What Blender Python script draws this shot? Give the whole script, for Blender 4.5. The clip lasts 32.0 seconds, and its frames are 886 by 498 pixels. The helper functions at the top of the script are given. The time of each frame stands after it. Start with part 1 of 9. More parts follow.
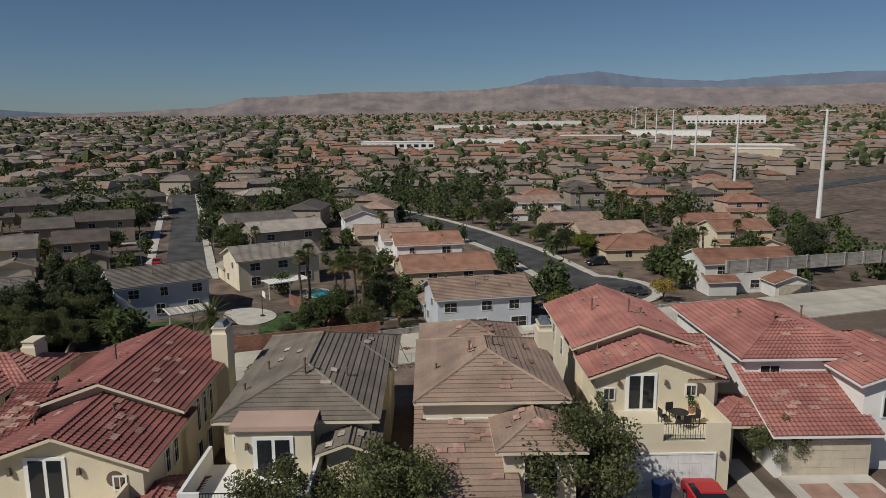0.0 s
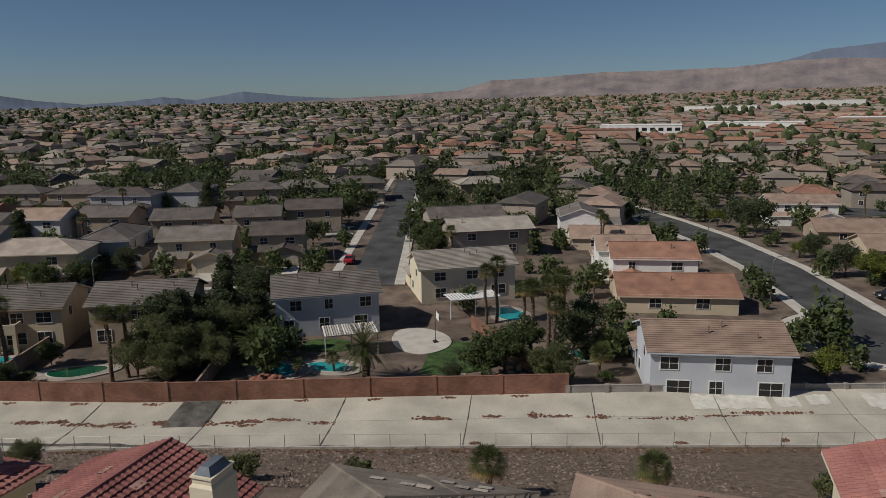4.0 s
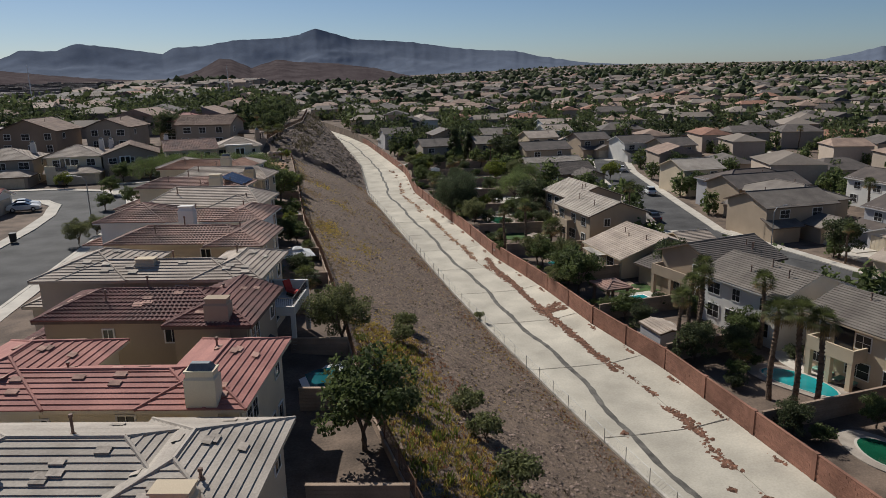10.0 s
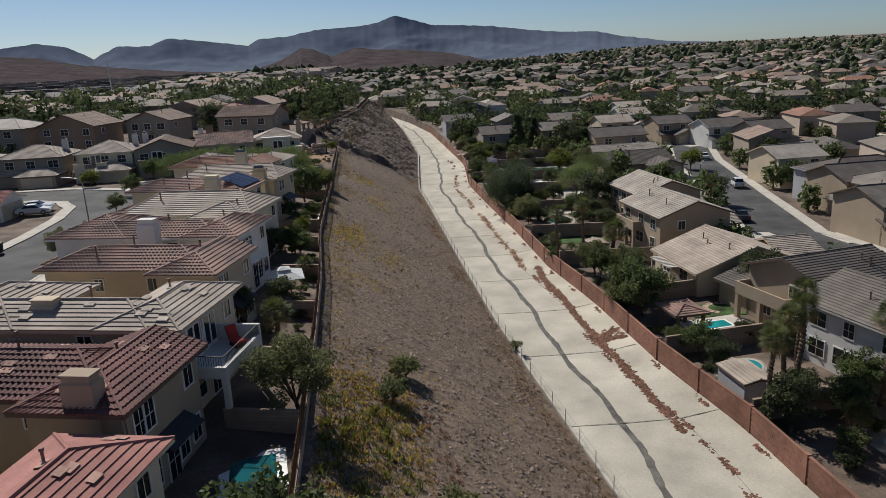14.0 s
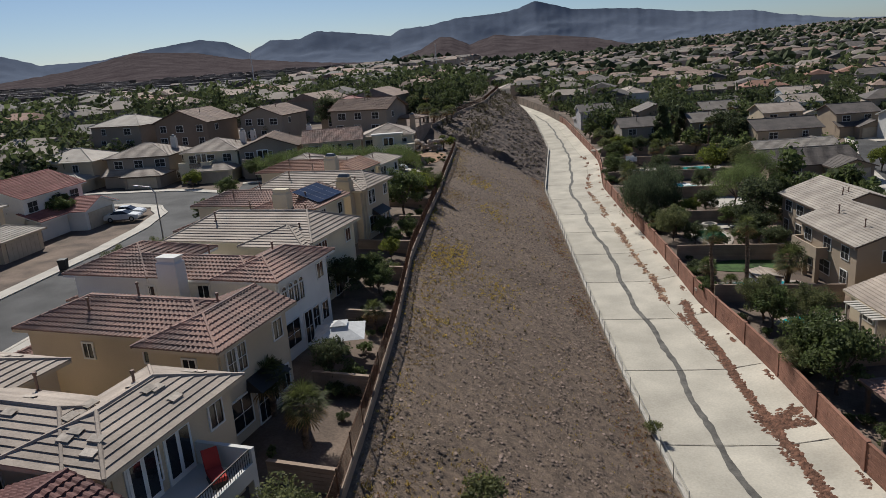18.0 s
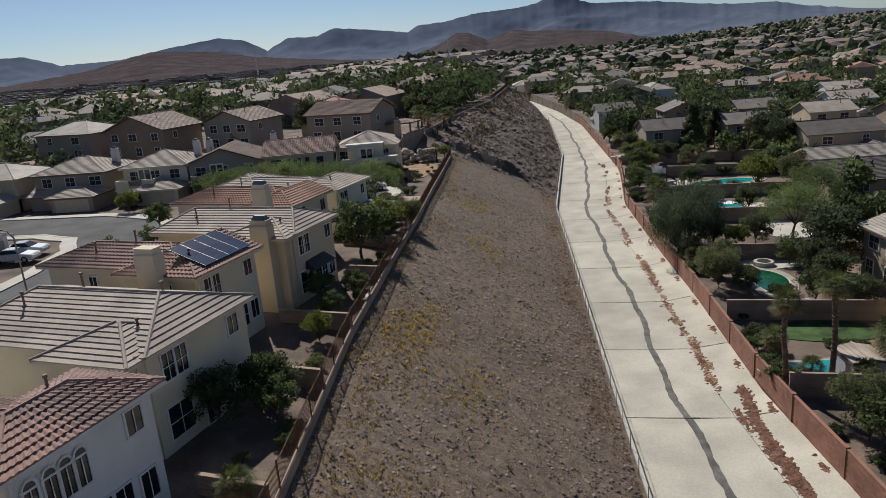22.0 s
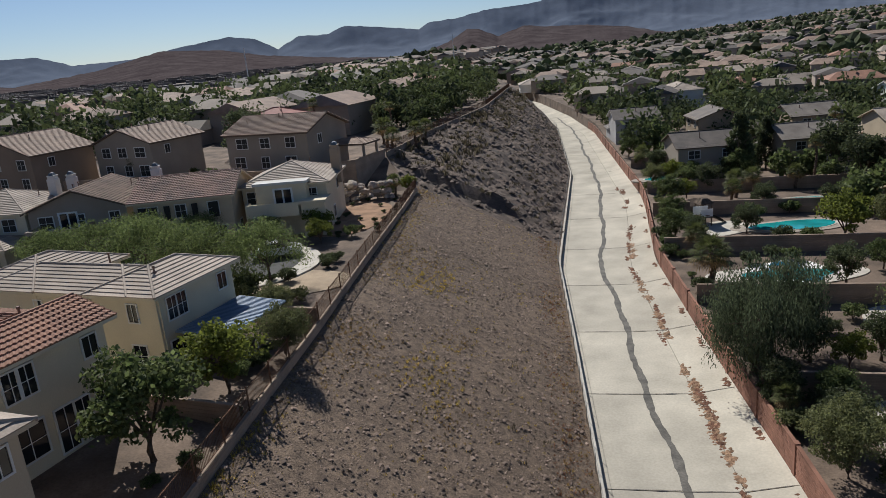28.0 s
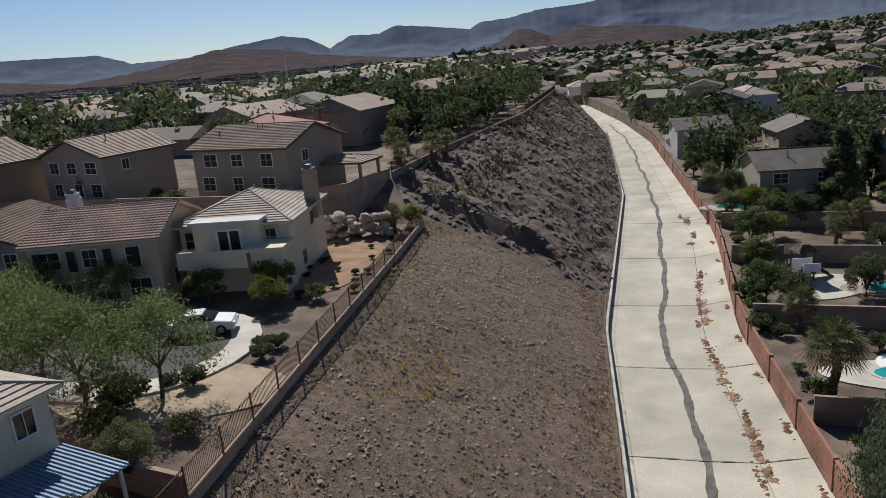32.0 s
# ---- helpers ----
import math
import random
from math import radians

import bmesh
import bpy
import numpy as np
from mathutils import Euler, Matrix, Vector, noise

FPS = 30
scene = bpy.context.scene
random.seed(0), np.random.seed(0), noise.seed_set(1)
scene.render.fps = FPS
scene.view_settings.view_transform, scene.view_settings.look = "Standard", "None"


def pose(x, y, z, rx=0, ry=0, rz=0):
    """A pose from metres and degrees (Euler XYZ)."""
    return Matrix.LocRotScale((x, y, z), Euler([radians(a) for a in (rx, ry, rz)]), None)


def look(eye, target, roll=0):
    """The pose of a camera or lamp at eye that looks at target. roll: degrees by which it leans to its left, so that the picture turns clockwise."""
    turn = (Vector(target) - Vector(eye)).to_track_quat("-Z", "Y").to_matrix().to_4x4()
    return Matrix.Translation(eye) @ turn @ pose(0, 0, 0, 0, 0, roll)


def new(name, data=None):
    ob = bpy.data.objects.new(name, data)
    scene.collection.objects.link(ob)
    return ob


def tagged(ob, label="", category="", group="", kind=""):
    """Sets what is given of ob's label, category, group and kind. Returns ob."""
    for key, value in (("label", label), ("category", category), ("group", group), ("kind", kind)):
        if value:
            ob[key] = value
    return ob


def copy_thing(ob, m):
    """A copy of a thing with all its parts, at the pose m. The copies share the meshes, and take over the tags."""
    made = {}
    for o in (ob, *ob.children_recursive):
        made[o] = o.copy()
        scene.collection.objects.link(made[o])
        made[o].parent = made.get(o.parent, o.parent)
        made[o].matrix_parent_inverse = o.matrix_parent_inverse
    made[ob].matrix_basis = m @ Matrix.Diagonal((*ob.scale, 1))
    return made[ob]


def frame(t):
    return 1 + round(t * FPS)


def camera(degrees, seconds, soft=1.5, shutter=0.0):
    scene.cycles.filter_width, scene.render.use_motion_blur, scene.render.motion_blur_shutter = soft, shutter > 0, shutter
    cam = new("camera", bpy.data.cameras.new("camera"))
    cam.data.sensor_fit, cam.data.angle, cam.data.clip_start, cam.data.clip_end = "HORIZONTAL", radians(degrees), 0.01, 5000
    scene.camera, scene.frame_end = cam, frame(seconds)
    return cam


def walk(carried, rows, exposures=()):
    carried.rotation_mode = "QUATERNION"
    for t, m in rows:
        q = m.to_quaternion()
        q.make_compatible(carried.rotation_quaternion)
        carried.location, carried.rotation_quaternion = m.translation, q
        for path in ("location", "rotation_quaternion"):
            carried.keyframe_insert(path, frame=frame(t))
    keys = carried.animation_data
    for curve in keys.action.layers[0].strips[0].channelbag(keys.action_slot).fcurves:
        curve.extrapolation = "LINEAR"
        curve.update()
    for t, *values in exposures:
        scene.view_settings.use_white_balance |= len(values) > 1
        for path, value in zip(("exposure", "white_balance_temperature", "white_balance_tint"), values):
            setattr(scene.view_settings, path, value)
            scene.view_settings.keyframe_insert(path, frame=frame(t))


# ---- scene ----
cam = camera(63.9, 32.0, soft=0.65)
PATH = [
    (0, (-38.086, 1.310, 28.636), (-35.680, 0.790, 28.200), -0.3),
    (0.5, (-35.574, -0.066, 28.684), (-33.169, -0.578, 28.231), -0.4),
    (1, (-32.886, -1.343, 28.659), (-30.481, -1.841, 28.194), -0.6),
    (1.5, (-30.061, -2.459, 28.672), (-27.655, -2.944, 28.197), -0.8),
    (2, (-27.247, -3.376, 28.727), (-24.840, -3.849, 28.242), -0.9),
    (2.5, (-24.256, -4.251, 28.761), (-21.849, -4.710, 28.270), -1.1),
    (3, (-21.356, -4.817, 28.890), (-18.931, -5.175, 28.396), -1.2),
    (3.5, (-18.741, -5.415, 28.988), (-16.291, -5.486, 28.497), -1.1),
    (4, (-15.526, -5.759, 29.127), (-13.094, -5.453, 28.637), -0.8),
    (4.5, (-12.086, -5.835, 29.028), (-9.838, -4.856, 28.539), 0.2),
    (6.5, (0.169, -4.911, 28.481), (1.711, -3.020, 27.938), 0.6),
    (7, (2.855, -3.695, 28.536), (4.376, -1.792, 27.976), 0.3),
    (7.5, (5.109, -2.451, 28.536), (6.611, -0.536, 27.966), 0.2),
    (8, (7.200, -1.186, 28.349), (8.682, 0.742, 27.774), 0.0),
    (8.5, (8.950, 0.343, 28.279), (10.390, 2.300, 27.691), -0.2),
    (9, (10.109, 2.015, 28.203), (10.839, 4.334, 27.615), -0.2),
    (9.5, (12.423, 2.739, 28.464), (12.842, 5.130, 27.869), -0.6),
    (10, (13.994, 4.260, 28.516), (14.391, 6.652, 27.911), -1.1),
    (10.5, (15.399, 5.801, 28.534), (15.621, 8.215, 27.924), -1.2),
    (11, (16.715, 7.730, 28.396), (16.915, 10.144, 27.780), -1.5),
    (11.5, (17.774, 9.769, 28.265), (17.956, 12.184, 27.644), -1.8),
    (12, (18.725, 11.580, 28.145), (18.890, 13.994, 27.517), -2.0),
    (12.5, (19.470, 13.316, 27.994), (19.621, 15.730, 27.361), -2.1),
    (13, (20.059, 15.060, 27.929), (20.200, 17.473, 27.289), -2.2),
    (13.5, (20.703, 16.670, 27.759), (20.831, 19.082, 27.116), -2.5),
    (15.5, (22.256, 23.316, 27.545), (22.269, 25.729, 26.885), -3.3),
    (16, (22.289, 25.555, 27.582), (22.212, 27.964, 26.916), -3.5),
    (16.5, (23.004, 27.290, 27.581), (22.835, 29.694, 26.917), -3.7),
    (17, (23.254, 29.631, 27.450), (23.084, 32.035, 26.784), -4.0),
    (17.5, (23.391, 32.100, 27.360), (23.035, 34.486, 26.706), -4.1),
    (18, (23.696, 34.498, 27.321), (23.340, 36.883, 26.662), -4.2),
    (18.5, (23.900, 37.194, 27.290), (23.546, 39.578, 26.625), -4.3),
    (19, (24.196, 39.777, 27.149), (23.839, 42.161, 26.486), -4.3),
    (19.5, (24.341, 42.352, 27.164), (23.989, 44.735, 26.495), -4.4),
    (20, (24.537, 45.091, 27.125), (24.185, 47.474, 26.455), -4.4),
    (20.5, (24.719, 47.845, 27.094), (24.367, 50.228, 26.420), -4.5),
    (21, (24.960, 50.625, 27.061), (24.537, 52.996, 26.391), -4.6),
    (21.5, (25.180, 53.324, 26.916), (24.756, 55.694, 26.248), -4.6),
    (22, (25.226, 56.395, 26.631), (24.804, 58.766, 25.965), -4.8),
    (22.5, (25.407, 59.175, 26.596), (24.986, 61.546, 25.928), -4.9),
    (23, (25.489, 62.082, 26.515), (25.071, 64.454, 25.845), -4.9),
    (23.5, (25.370, 64.983, 26.412), (24.959, 67.355, 25.741), -4.8),
    (24, (25.249, 67.914, 26.233), (24.842, 70.287, 25.562), -4.8),
    (24.5, (25.094, 70.773, 26.197), (24.695, 73.146, 25.523), -4.6),
    (25, (25.315, 73.475, 26.214), (24.915, 75.847, 25.536), -4.6),
    (25.5, (25.386, 76.235, 26.510), (24.991, 78.605, 25.820), -4.0),
    (27.5, (26.496, 87.261, 25.918), (26.019, 89.624, 25.256), -5.7),
    (28, (26.384, 90.360, 26.036), (25.916, 92.721, 25.364), -5.3),
    (28.5, (26.354, 93.159, 25.875), (25.890, 95.523, 25.206), -5.4),
    (29, (26.575, 95.669, 25.734), (26.103, 98.032, 25.065), -5.5),
    (29.5, (26.710, 98.300, 25.704), (26.043, 100.625, 25.052), -5.6),
    (30, (26.725, 101.022, 25.638), (26.064, 103.349, 24.981), -5.7),
    (30.5, (26.725, 103.858, 25.566), (26.069, 106.185, 24.908), -5.7),
    (31, (26.593, 106.401, 25.453), (25.943, 108.727, 24.796), -5.5),
    (31.5, (26.378, 108.809, 25.401), (25.738, 111.137, 24.744), -5.2),
    (32, (26.026, 111.344, 25.239), (25.398, 113.672, 24.581), -5.0),
]
walk(cam, [(t, look(eye, aim, roll)) for t, eye, aim, roll in PATH], ((0, -0.36, 6480, 7.5), (2.5, -0.46, 6480, 8), (4.5, -0.40, 6500, 9), (7, -0.06, 6500, 10.5), (10, 0.06, 6480, 9), (20, 0.11, 6350, 8.5), (32, 0.2, 6300, 8.5)))

# ---- world, sun ----
AZ, EL = radians(-28.6), radians(43)          # the sun: from +y towards -x, and its height
world = bpy.data.worlds.new("world")
scene.world = world
world.use_nodes = True
wn, wl = world.node_tree.nodes, world.node_tree.links
sky = wn.new("ShaderNodeTexSky")
sky.sky_type, sky.sun_disc = "NISHITA", False
sky.sun_elevation, sky.sun_rotation = EL, AZ
sky.air_density, sky.dust_density, sky.ozone_density, sky.altitude = 0.85, 1.0, 5.2, 1200
wl.new(sky.outputs["Color"], wn["Background"].inputs["Color"])
wn["Background"].inputs["Strength"].default_value = 0.06
sun = new("sun", bpy.data.lights.new("sun", "SUN"))
sun.data.energy, sun.data.angle, sun.data.color = 4.5, radians(0.55), (1.0, 0.955, 0.89)
sun.matrix_basis = look(Vector((math.sin(AZ) * math.cos(EL), math.cos(AZ) * math.cos(EL), math.sin(EL))) * 200, (0, 0, 0))

# ---- materials ----
MATS = {}


def mat(name, col, rough=0.85, var=0.18, scale=1.5, fine=25.0, bump=0.0, metal=0.0, spec=0.3, col2=None, rnd=0.0, island=0.0, big=0.0, through_light=0.0):
    """A procedural surface: base colour, broad and fine variation, random shift per object or island, relief."""
    if name in MATS:
        return MATS[name]
    m = bpy.data.materials.new(name)
    m.use_nodes = True
    n, l = m.node_tree.nodes, m.node_tree.links
    b = n["Principled BSDF"]
    b.inputs["Roughness"].default_value, b.inputs["Metallic"].default_value = rough, metal
    b.inputs["Specular IOR Level"].default_value = spec
    geo = n.new("ShaderNodeNewGeometry")
    n1, n2 = n.new("ShaderNodeTexNoise"), n.new("ShaderNodeTexNoise")
    n1.inputs["Scale"].default_value, n2.inputs["Scale"].default_value = scale, fine
    n1.inputs["Detail"].default_value, n2.inputs["Detail"].default_value = 5, 3
    for q in (n1, n2):
        l.new(geo.outputs["Position"], q.inputs["Vector"])
    mix = n.new("ShaderNodeMix")
    mix.data_type = "RGBA"
    c2 = col2 or tuple(c * (1 - 2.2 * var) for c in col)
    mix.inputs["A"].default_value, mix.inputs["B"].default_value = (*[min(1, c * (1 + var)) for c in col], 1), (*[max(0, c) for c in c2], 1)
    ramp = n.new("ShaderNodeMapRange")
    ramp.inputs["From Min"].default_value, ramp.inputs["From Max"].default_value = 0.32, 0.68
    l.new(n1.outputs["Fac"], ramp.inputs["Value"])
    l.new(ramp.outputs["Result"], mix.inputs["Factor"])
    val = n.new("ShaderNodeMapRange")
    val.inputs["From Min"].default_value, val.inputs["From Max"].default_value = 0.25, 0.75
    val.inputs["To Min"].default_value, val.inputs["To Max"].default_value = 1 - var, 1 + var
    l.new(n2.outputs["Fac"], val.inputs["Value"])
    last = val.outputs["Result"]
    for amount, source in ((rnd, "object"), (island, "island")):
        if amount:
            r = n.new("ShaderNodeMapRange")
            r.inputs["To Min"].default_value, r.inputs["To Max"].default_value = 1 - amount, 1 + amount
            if source == "object":
                l.new(n.new("ShaderNodeObjectInfo").outputs["Random"], r.inputs["Value"])
            else:
                l.new(geo.outputs["Random Per Island"], r.inputs["Value"])
            mul = n.new("ShaderNodeMath")
            mul.operation = "MULTIPLY"
            l.new(last, mul.inputs[0]), l.new(r.outputs["Result"], mul.inputs[1])
            last = mul.outputs[0]
    if big:
        n3 = n.new("ShaderNodeTexNoise")
        n3.inputs["Scale"].default_value, n3.inputs["Detail"].default_value = 0.06, 4
        l.new(geo.outputs["Position"], n3.inputs["Vector"])
        r = n.new("ShaderNodeMapRange")
        r.inputs["From Min"].default_value, r.inputs["From Max"].default_value = 0.3, 0.7
        r.inputs["To Min"].default_value, r.inputs["To Max"].default_value = 1 - big, 1 + big
        l.new(n3.outputs["Fac"], r.inputs["Value"])
        mul = n.new("ShaderNodeMath")
        mul.operation = "MULTIPLY"
        l.new(last, mul.inputs[0]), l.new(r.outputs["Result"], mul.inputs[1])
        last = mul.outputs[0]
    vm = n.new("ShaderNodeVectorMath")
    vm.operation = "SCALE"
    l.new(mix.outputs["Result"], vm.inputs[0]), l.new(last, vm.inputs["Scale"])
    l.new(vm.outputs["Vector"], b.inputs["Base Color"])
    if through_light:
        tl, sh = n.new("ShaderNodeBsdfTranslucent"), n.new("ShaderNodeMixShader")
        sh.inputs["Fac"].default_value = through_light
        l.new(vm.outputs["Vector"], tl.inputs["Color"])
        l.new(b.outputs["BSDF"], sh.inputs[1]), l.new(tl.outputs["BSDF"], sh.inputs[2])
        l.new(sh.outputs["Shader"], n["Material Output"].inputs["Surface"])
    if bump:
        bp = n.new("ShaderNodeBump")
        bp.inputs["Strength"].default_value, bp.inputs["Distance"].default_value = bump, 0.05
        l.new(n2.outputs["Fac"], bp.inputs["Height"])
        l.new(bp.outputs["Normal"], b.inputs["Normal"])
    MATS[name] = m
    return m


def glassy(name, col, rough=0.08):
    m = mat(name, col, rough, 0.05, 0.5, 3.0, spec=0.5)
    return m


STUCCO = {k: mat("stucco_" + k, c, 0.92, 0.05, 0.35, 18.0, 0.25, rnd=0.03) for k, c in dict(
    cream=(0.66, 0.58, 0.43), white=(0.74, 0.72, 0.68), tan=(0.376, 0.296, 0.216), sand=(0.56, 0.46, 0.33), grey=(0.4, 0.392, 0.4),
    pale=(0.62, 0.60, 0.56), brown=(0.264, 0.2, 0.152), pink=(0.48, 0.336, 0.264), blue=(0.496, 0.512, 0.544), taupe=(0.32, 0.272, 0.224)).items()}
TILE = {k: mat("tile_" + k, c, 0.8, 0.14, 0.5, 9.0, 0.3, rnd=0.10, island=0.10, col2=c2) for k, c, c2 in (
    ("red", (0.24, 0.092, 0.078), (0.15, 0.055, 0.05)), ("rose", (0.345, 0.155, 0.127), (0.265, 0.109, 0.092)), ("tan", (0.301, 0.212, 0.16), (0.229, 0.16, 0.125)),
    ("olive", (0.20, 0.165, 0.13), (0.135, 0.115, 0.095)), ("grey", (0.174, 0.152, 0.13), (0.126, 0.107, 0.092)), ("slate", (0.124, 0.104, 0.092), (0.088, 0.076, 0.068)),
    ("maroon", (0.17, 0.075, 0.065), (0.10, 0.05, 0.045)), ("umber", (0.098, 0.078, 0.068), (0.068, 0.055, 0.049)), ("terra", (0.286, 0.149, 0.099), (0.209, 0.11, 0.077)), ("mixed", (0.31, 0.185, 0.145), (0.165, 0.11, 0.095)), ("ash", (0.37, 0.305, 0.25), (0.275, 0.225, 0.185)), ("light", (0.356, 0.313, 0.265), (0.281, 0.243, 0.205)))}
M_WHITE = mat("white_trim", (0.78, 0.77, 0.74), 0.6, 0.04)
M_FRAME = mat("window_frame", (0.7, 0.69, 0.66), 0.5, 0.04)
M_GLASS = glassy("window_glass", (0.018, 0.02, 0.024))
M_SCREEN = mat("sun_screen", (0.03, 0.028, 0.027), 0.5, 0.1)
M_CANVAS = mat("white_canvas", (0.58, 0.58, 0.57), 0.9, 0.06, 3.0, 30.0, 0.1)
M_METAL = mat("grey_metal", (0.32, 0.32, 0.32), 0.45, 0.1, metal=0.7)
M_FLUE = mat("flue_cap_metal", (0.16, 0.18, 0.20), 0.6, 0.15, metal=0.3)
M_PIPE = mat("vent_pipe", (0.20, 0.13, 0.10), 0.7, 0.15)
M_BROWN = mat("brown_trim", (0.14, 0.10, 0.075), 0.8, 0.12)
M_IRON = mat("black_iron", (0.03, 0.027, 0.025), 0.6, 0.1)
M_GARAGE = mat("garage_door_paint", (0.52, 0.45, 0.35), 0.6, 0.05)
M_GARAGEW = mat("white_garage_paint", (0.72, 0.71, 0.68), 0.6, 0.05)
M_CONC = mat("channel_concrete", (0.47, 0.43, 0.355), 0.92, 0.10, 0.25, 6.0, 0.15, rnd=0.05, big=0.10)
M_CONC2 = mat("flatwork_concrete", (0.50, 0.46, 0.40), 0.9, 0.08, 0.6, 12.0, 0.1, rnd=0.04)
M_DAMP = mat("damp_silt", (0.125, 0.115, 0.10), 0.75, 0.25, 0.8, 6.0, 0.3)
M_DEBRIS = mat("rust_brown_debris", (0.17, 0.085, 0.055), 0.95, 0.25, 3.0, 20.0, 0.6, island=0.3)
M_SLUMP = mat("red_block", (0.27, 0.135, 0.095), 0.93, 0.14, 0.5, 14.0, 0.4, rnd=0.10, island=0.10, big=0.12)
M_GREYBLOCK = mat("grey_block", (0.34, 0.31, 0.28), 0.93, 0.10, 0.6, 14.0, 0.4, rnd=0.08, island=0.08)
M_TANBLOCK = mat("tan_block", (0.33, 0.245, 0.185), 0.93, 0.12, 0.6, 14.0, 0.4, rnd=0.08, island=0.08)
M_MORTAR = mat("mortar", (0.23, 0.15, 0.115), 0.95, 0.1)
M_ASPHALT = mat("asphalt", (0.078, 0.076, 0.075), 0.9, 0.2, 0.25, 20.0, 0.25, big=0.15)
M_GRAVEL = mat("purple_brown_gravel", (0.134, 0.097, 0.069), 0.97, 0.5, 2.0, 11.0, 1.0, big=0.14, col2=(0.104, 0.076, 0.057))
M_DIRT = mat("desert_dirt", (0.17, 0.128, 0.094), 0.97, 0.2, 0.2, 5.0, 0.5, big=0.22, col2=(0.105, 0.08, 0.06))
M_YARD = mat("yard_gravel", (0.16, 0.118, 0.09), 0.97, 0.22, 0.35, 7.0, 0.5, col2=(0.08, 0.06, 0.047), big=0.25)
M_ROCKY = mat("rocky_hillside", (0.135, 0.10, 0.08), 0.97, 0.25, 0.5, 5.0, 1.0, col2=(0.07, 0.055, 0.046), big=0.2)
M_SANDY = mat("pale_decomposed_granite", (0.40, 0.31, 0.22), 0.97, 0.12, 0.5, 10.0, 0.4)
M_GRASS = mat("lawn", (0.055, 0.10, 0.028), 0.95, 0.3, 0.8, 30.0, 0.6)
M_ROCK = mat("loose_rock", (0.19, 0.14, 0.112), 0.95, 0.2, 3.0, 12.0, 0.5, island=0.65)
M_BOULDER = mat("pale_boulder", (0.42, 0.35, 0.29), 0.95, 0.15, 1.5, 8.0, 0.5, island=0.2)
M_REDROCK = mat("red_boulder", (0.24, 0.10, 0.07), 0.95, 0.2, 1.5, 8.0, 0.5, island=0.2)
M_DECK = mat("pool_deck", (0.36, 0.31, 0.26), 0.9, 0.12, 0.8, 14.0, 0.1, rnd=0.08)
M_WATER = mat("pool_water", (0.02, 0.30, 0.31), 0.05, 0.15, 0.5, 2.0, 0.05, spec=0.5)
M_WATERD = mat("deep_pool_water", (0.015, 0.12, 0.14), 0.05, 0.15, 0.5, 2.0, 0.05, spec=0.5)
M_WATERG = mat("green_pool_water", (0.009, 0.085, 0.045), 0.05, 0.15, 0.5, 2.0, 0.05, spec=0.5)
M_BARK = mat("bark", (0.13, 0.095, 0.07), 0.95, 0.25, 3.0, 20.0, 0.8)
M_PALMBARK = mat("palm_bark", (0.17, 0.12, 0.085), 0.95, 0.25, 3.0, 20.0, 0.8)
LEAF = {k: mat("leaves_" + k, c, 0.75, 0.2, 1.2, 6.0, island=0.35, rnd=0.15, col2=c2, through_light=0.45) for k, c, c2 in (
    ("dark", (0.092, 0.108, 0.05), (0.05, 0.062, 0.03)), ("green", (0.12, 0.142, 0.056), (0.06, 0.085, 0.028)), ("bright", (0.17, 0.19, 0.035), (0.10, 0.12, 0.027)),
    ("olive", (0.16, 0.168, 0.07), (0.09, 0.10, 0.045)), ("verde", (0.155, 0.19, 0.068), (0.105, 0.135, 0.05)), ("blue", (0.10, 0.12, 0.065), (0.055, 0.07, 0.04)),
    ("palm", (0.105, 0.12, 0.04), (0.06, 0.07, 0.026)), ("dry", (0.30, 0.21, 0.085), (0.19, 0.12, 0.055)), ("gold", (0.44, 0.31, 0.075), (0.28, 0.22, 0.055)), ("rust", (0.23, 0.105, 0.055), (0.14, 0.07, 0.04)), ("sage", (0.11, 0.092, 0.058), (0.07, 0.06, 0.04)))}
M_SOLAR = mat("solar_cells", (0.025, 0.04, 0.085), 0.32, 0.1, 0.5, 3.0, spec=0.05)


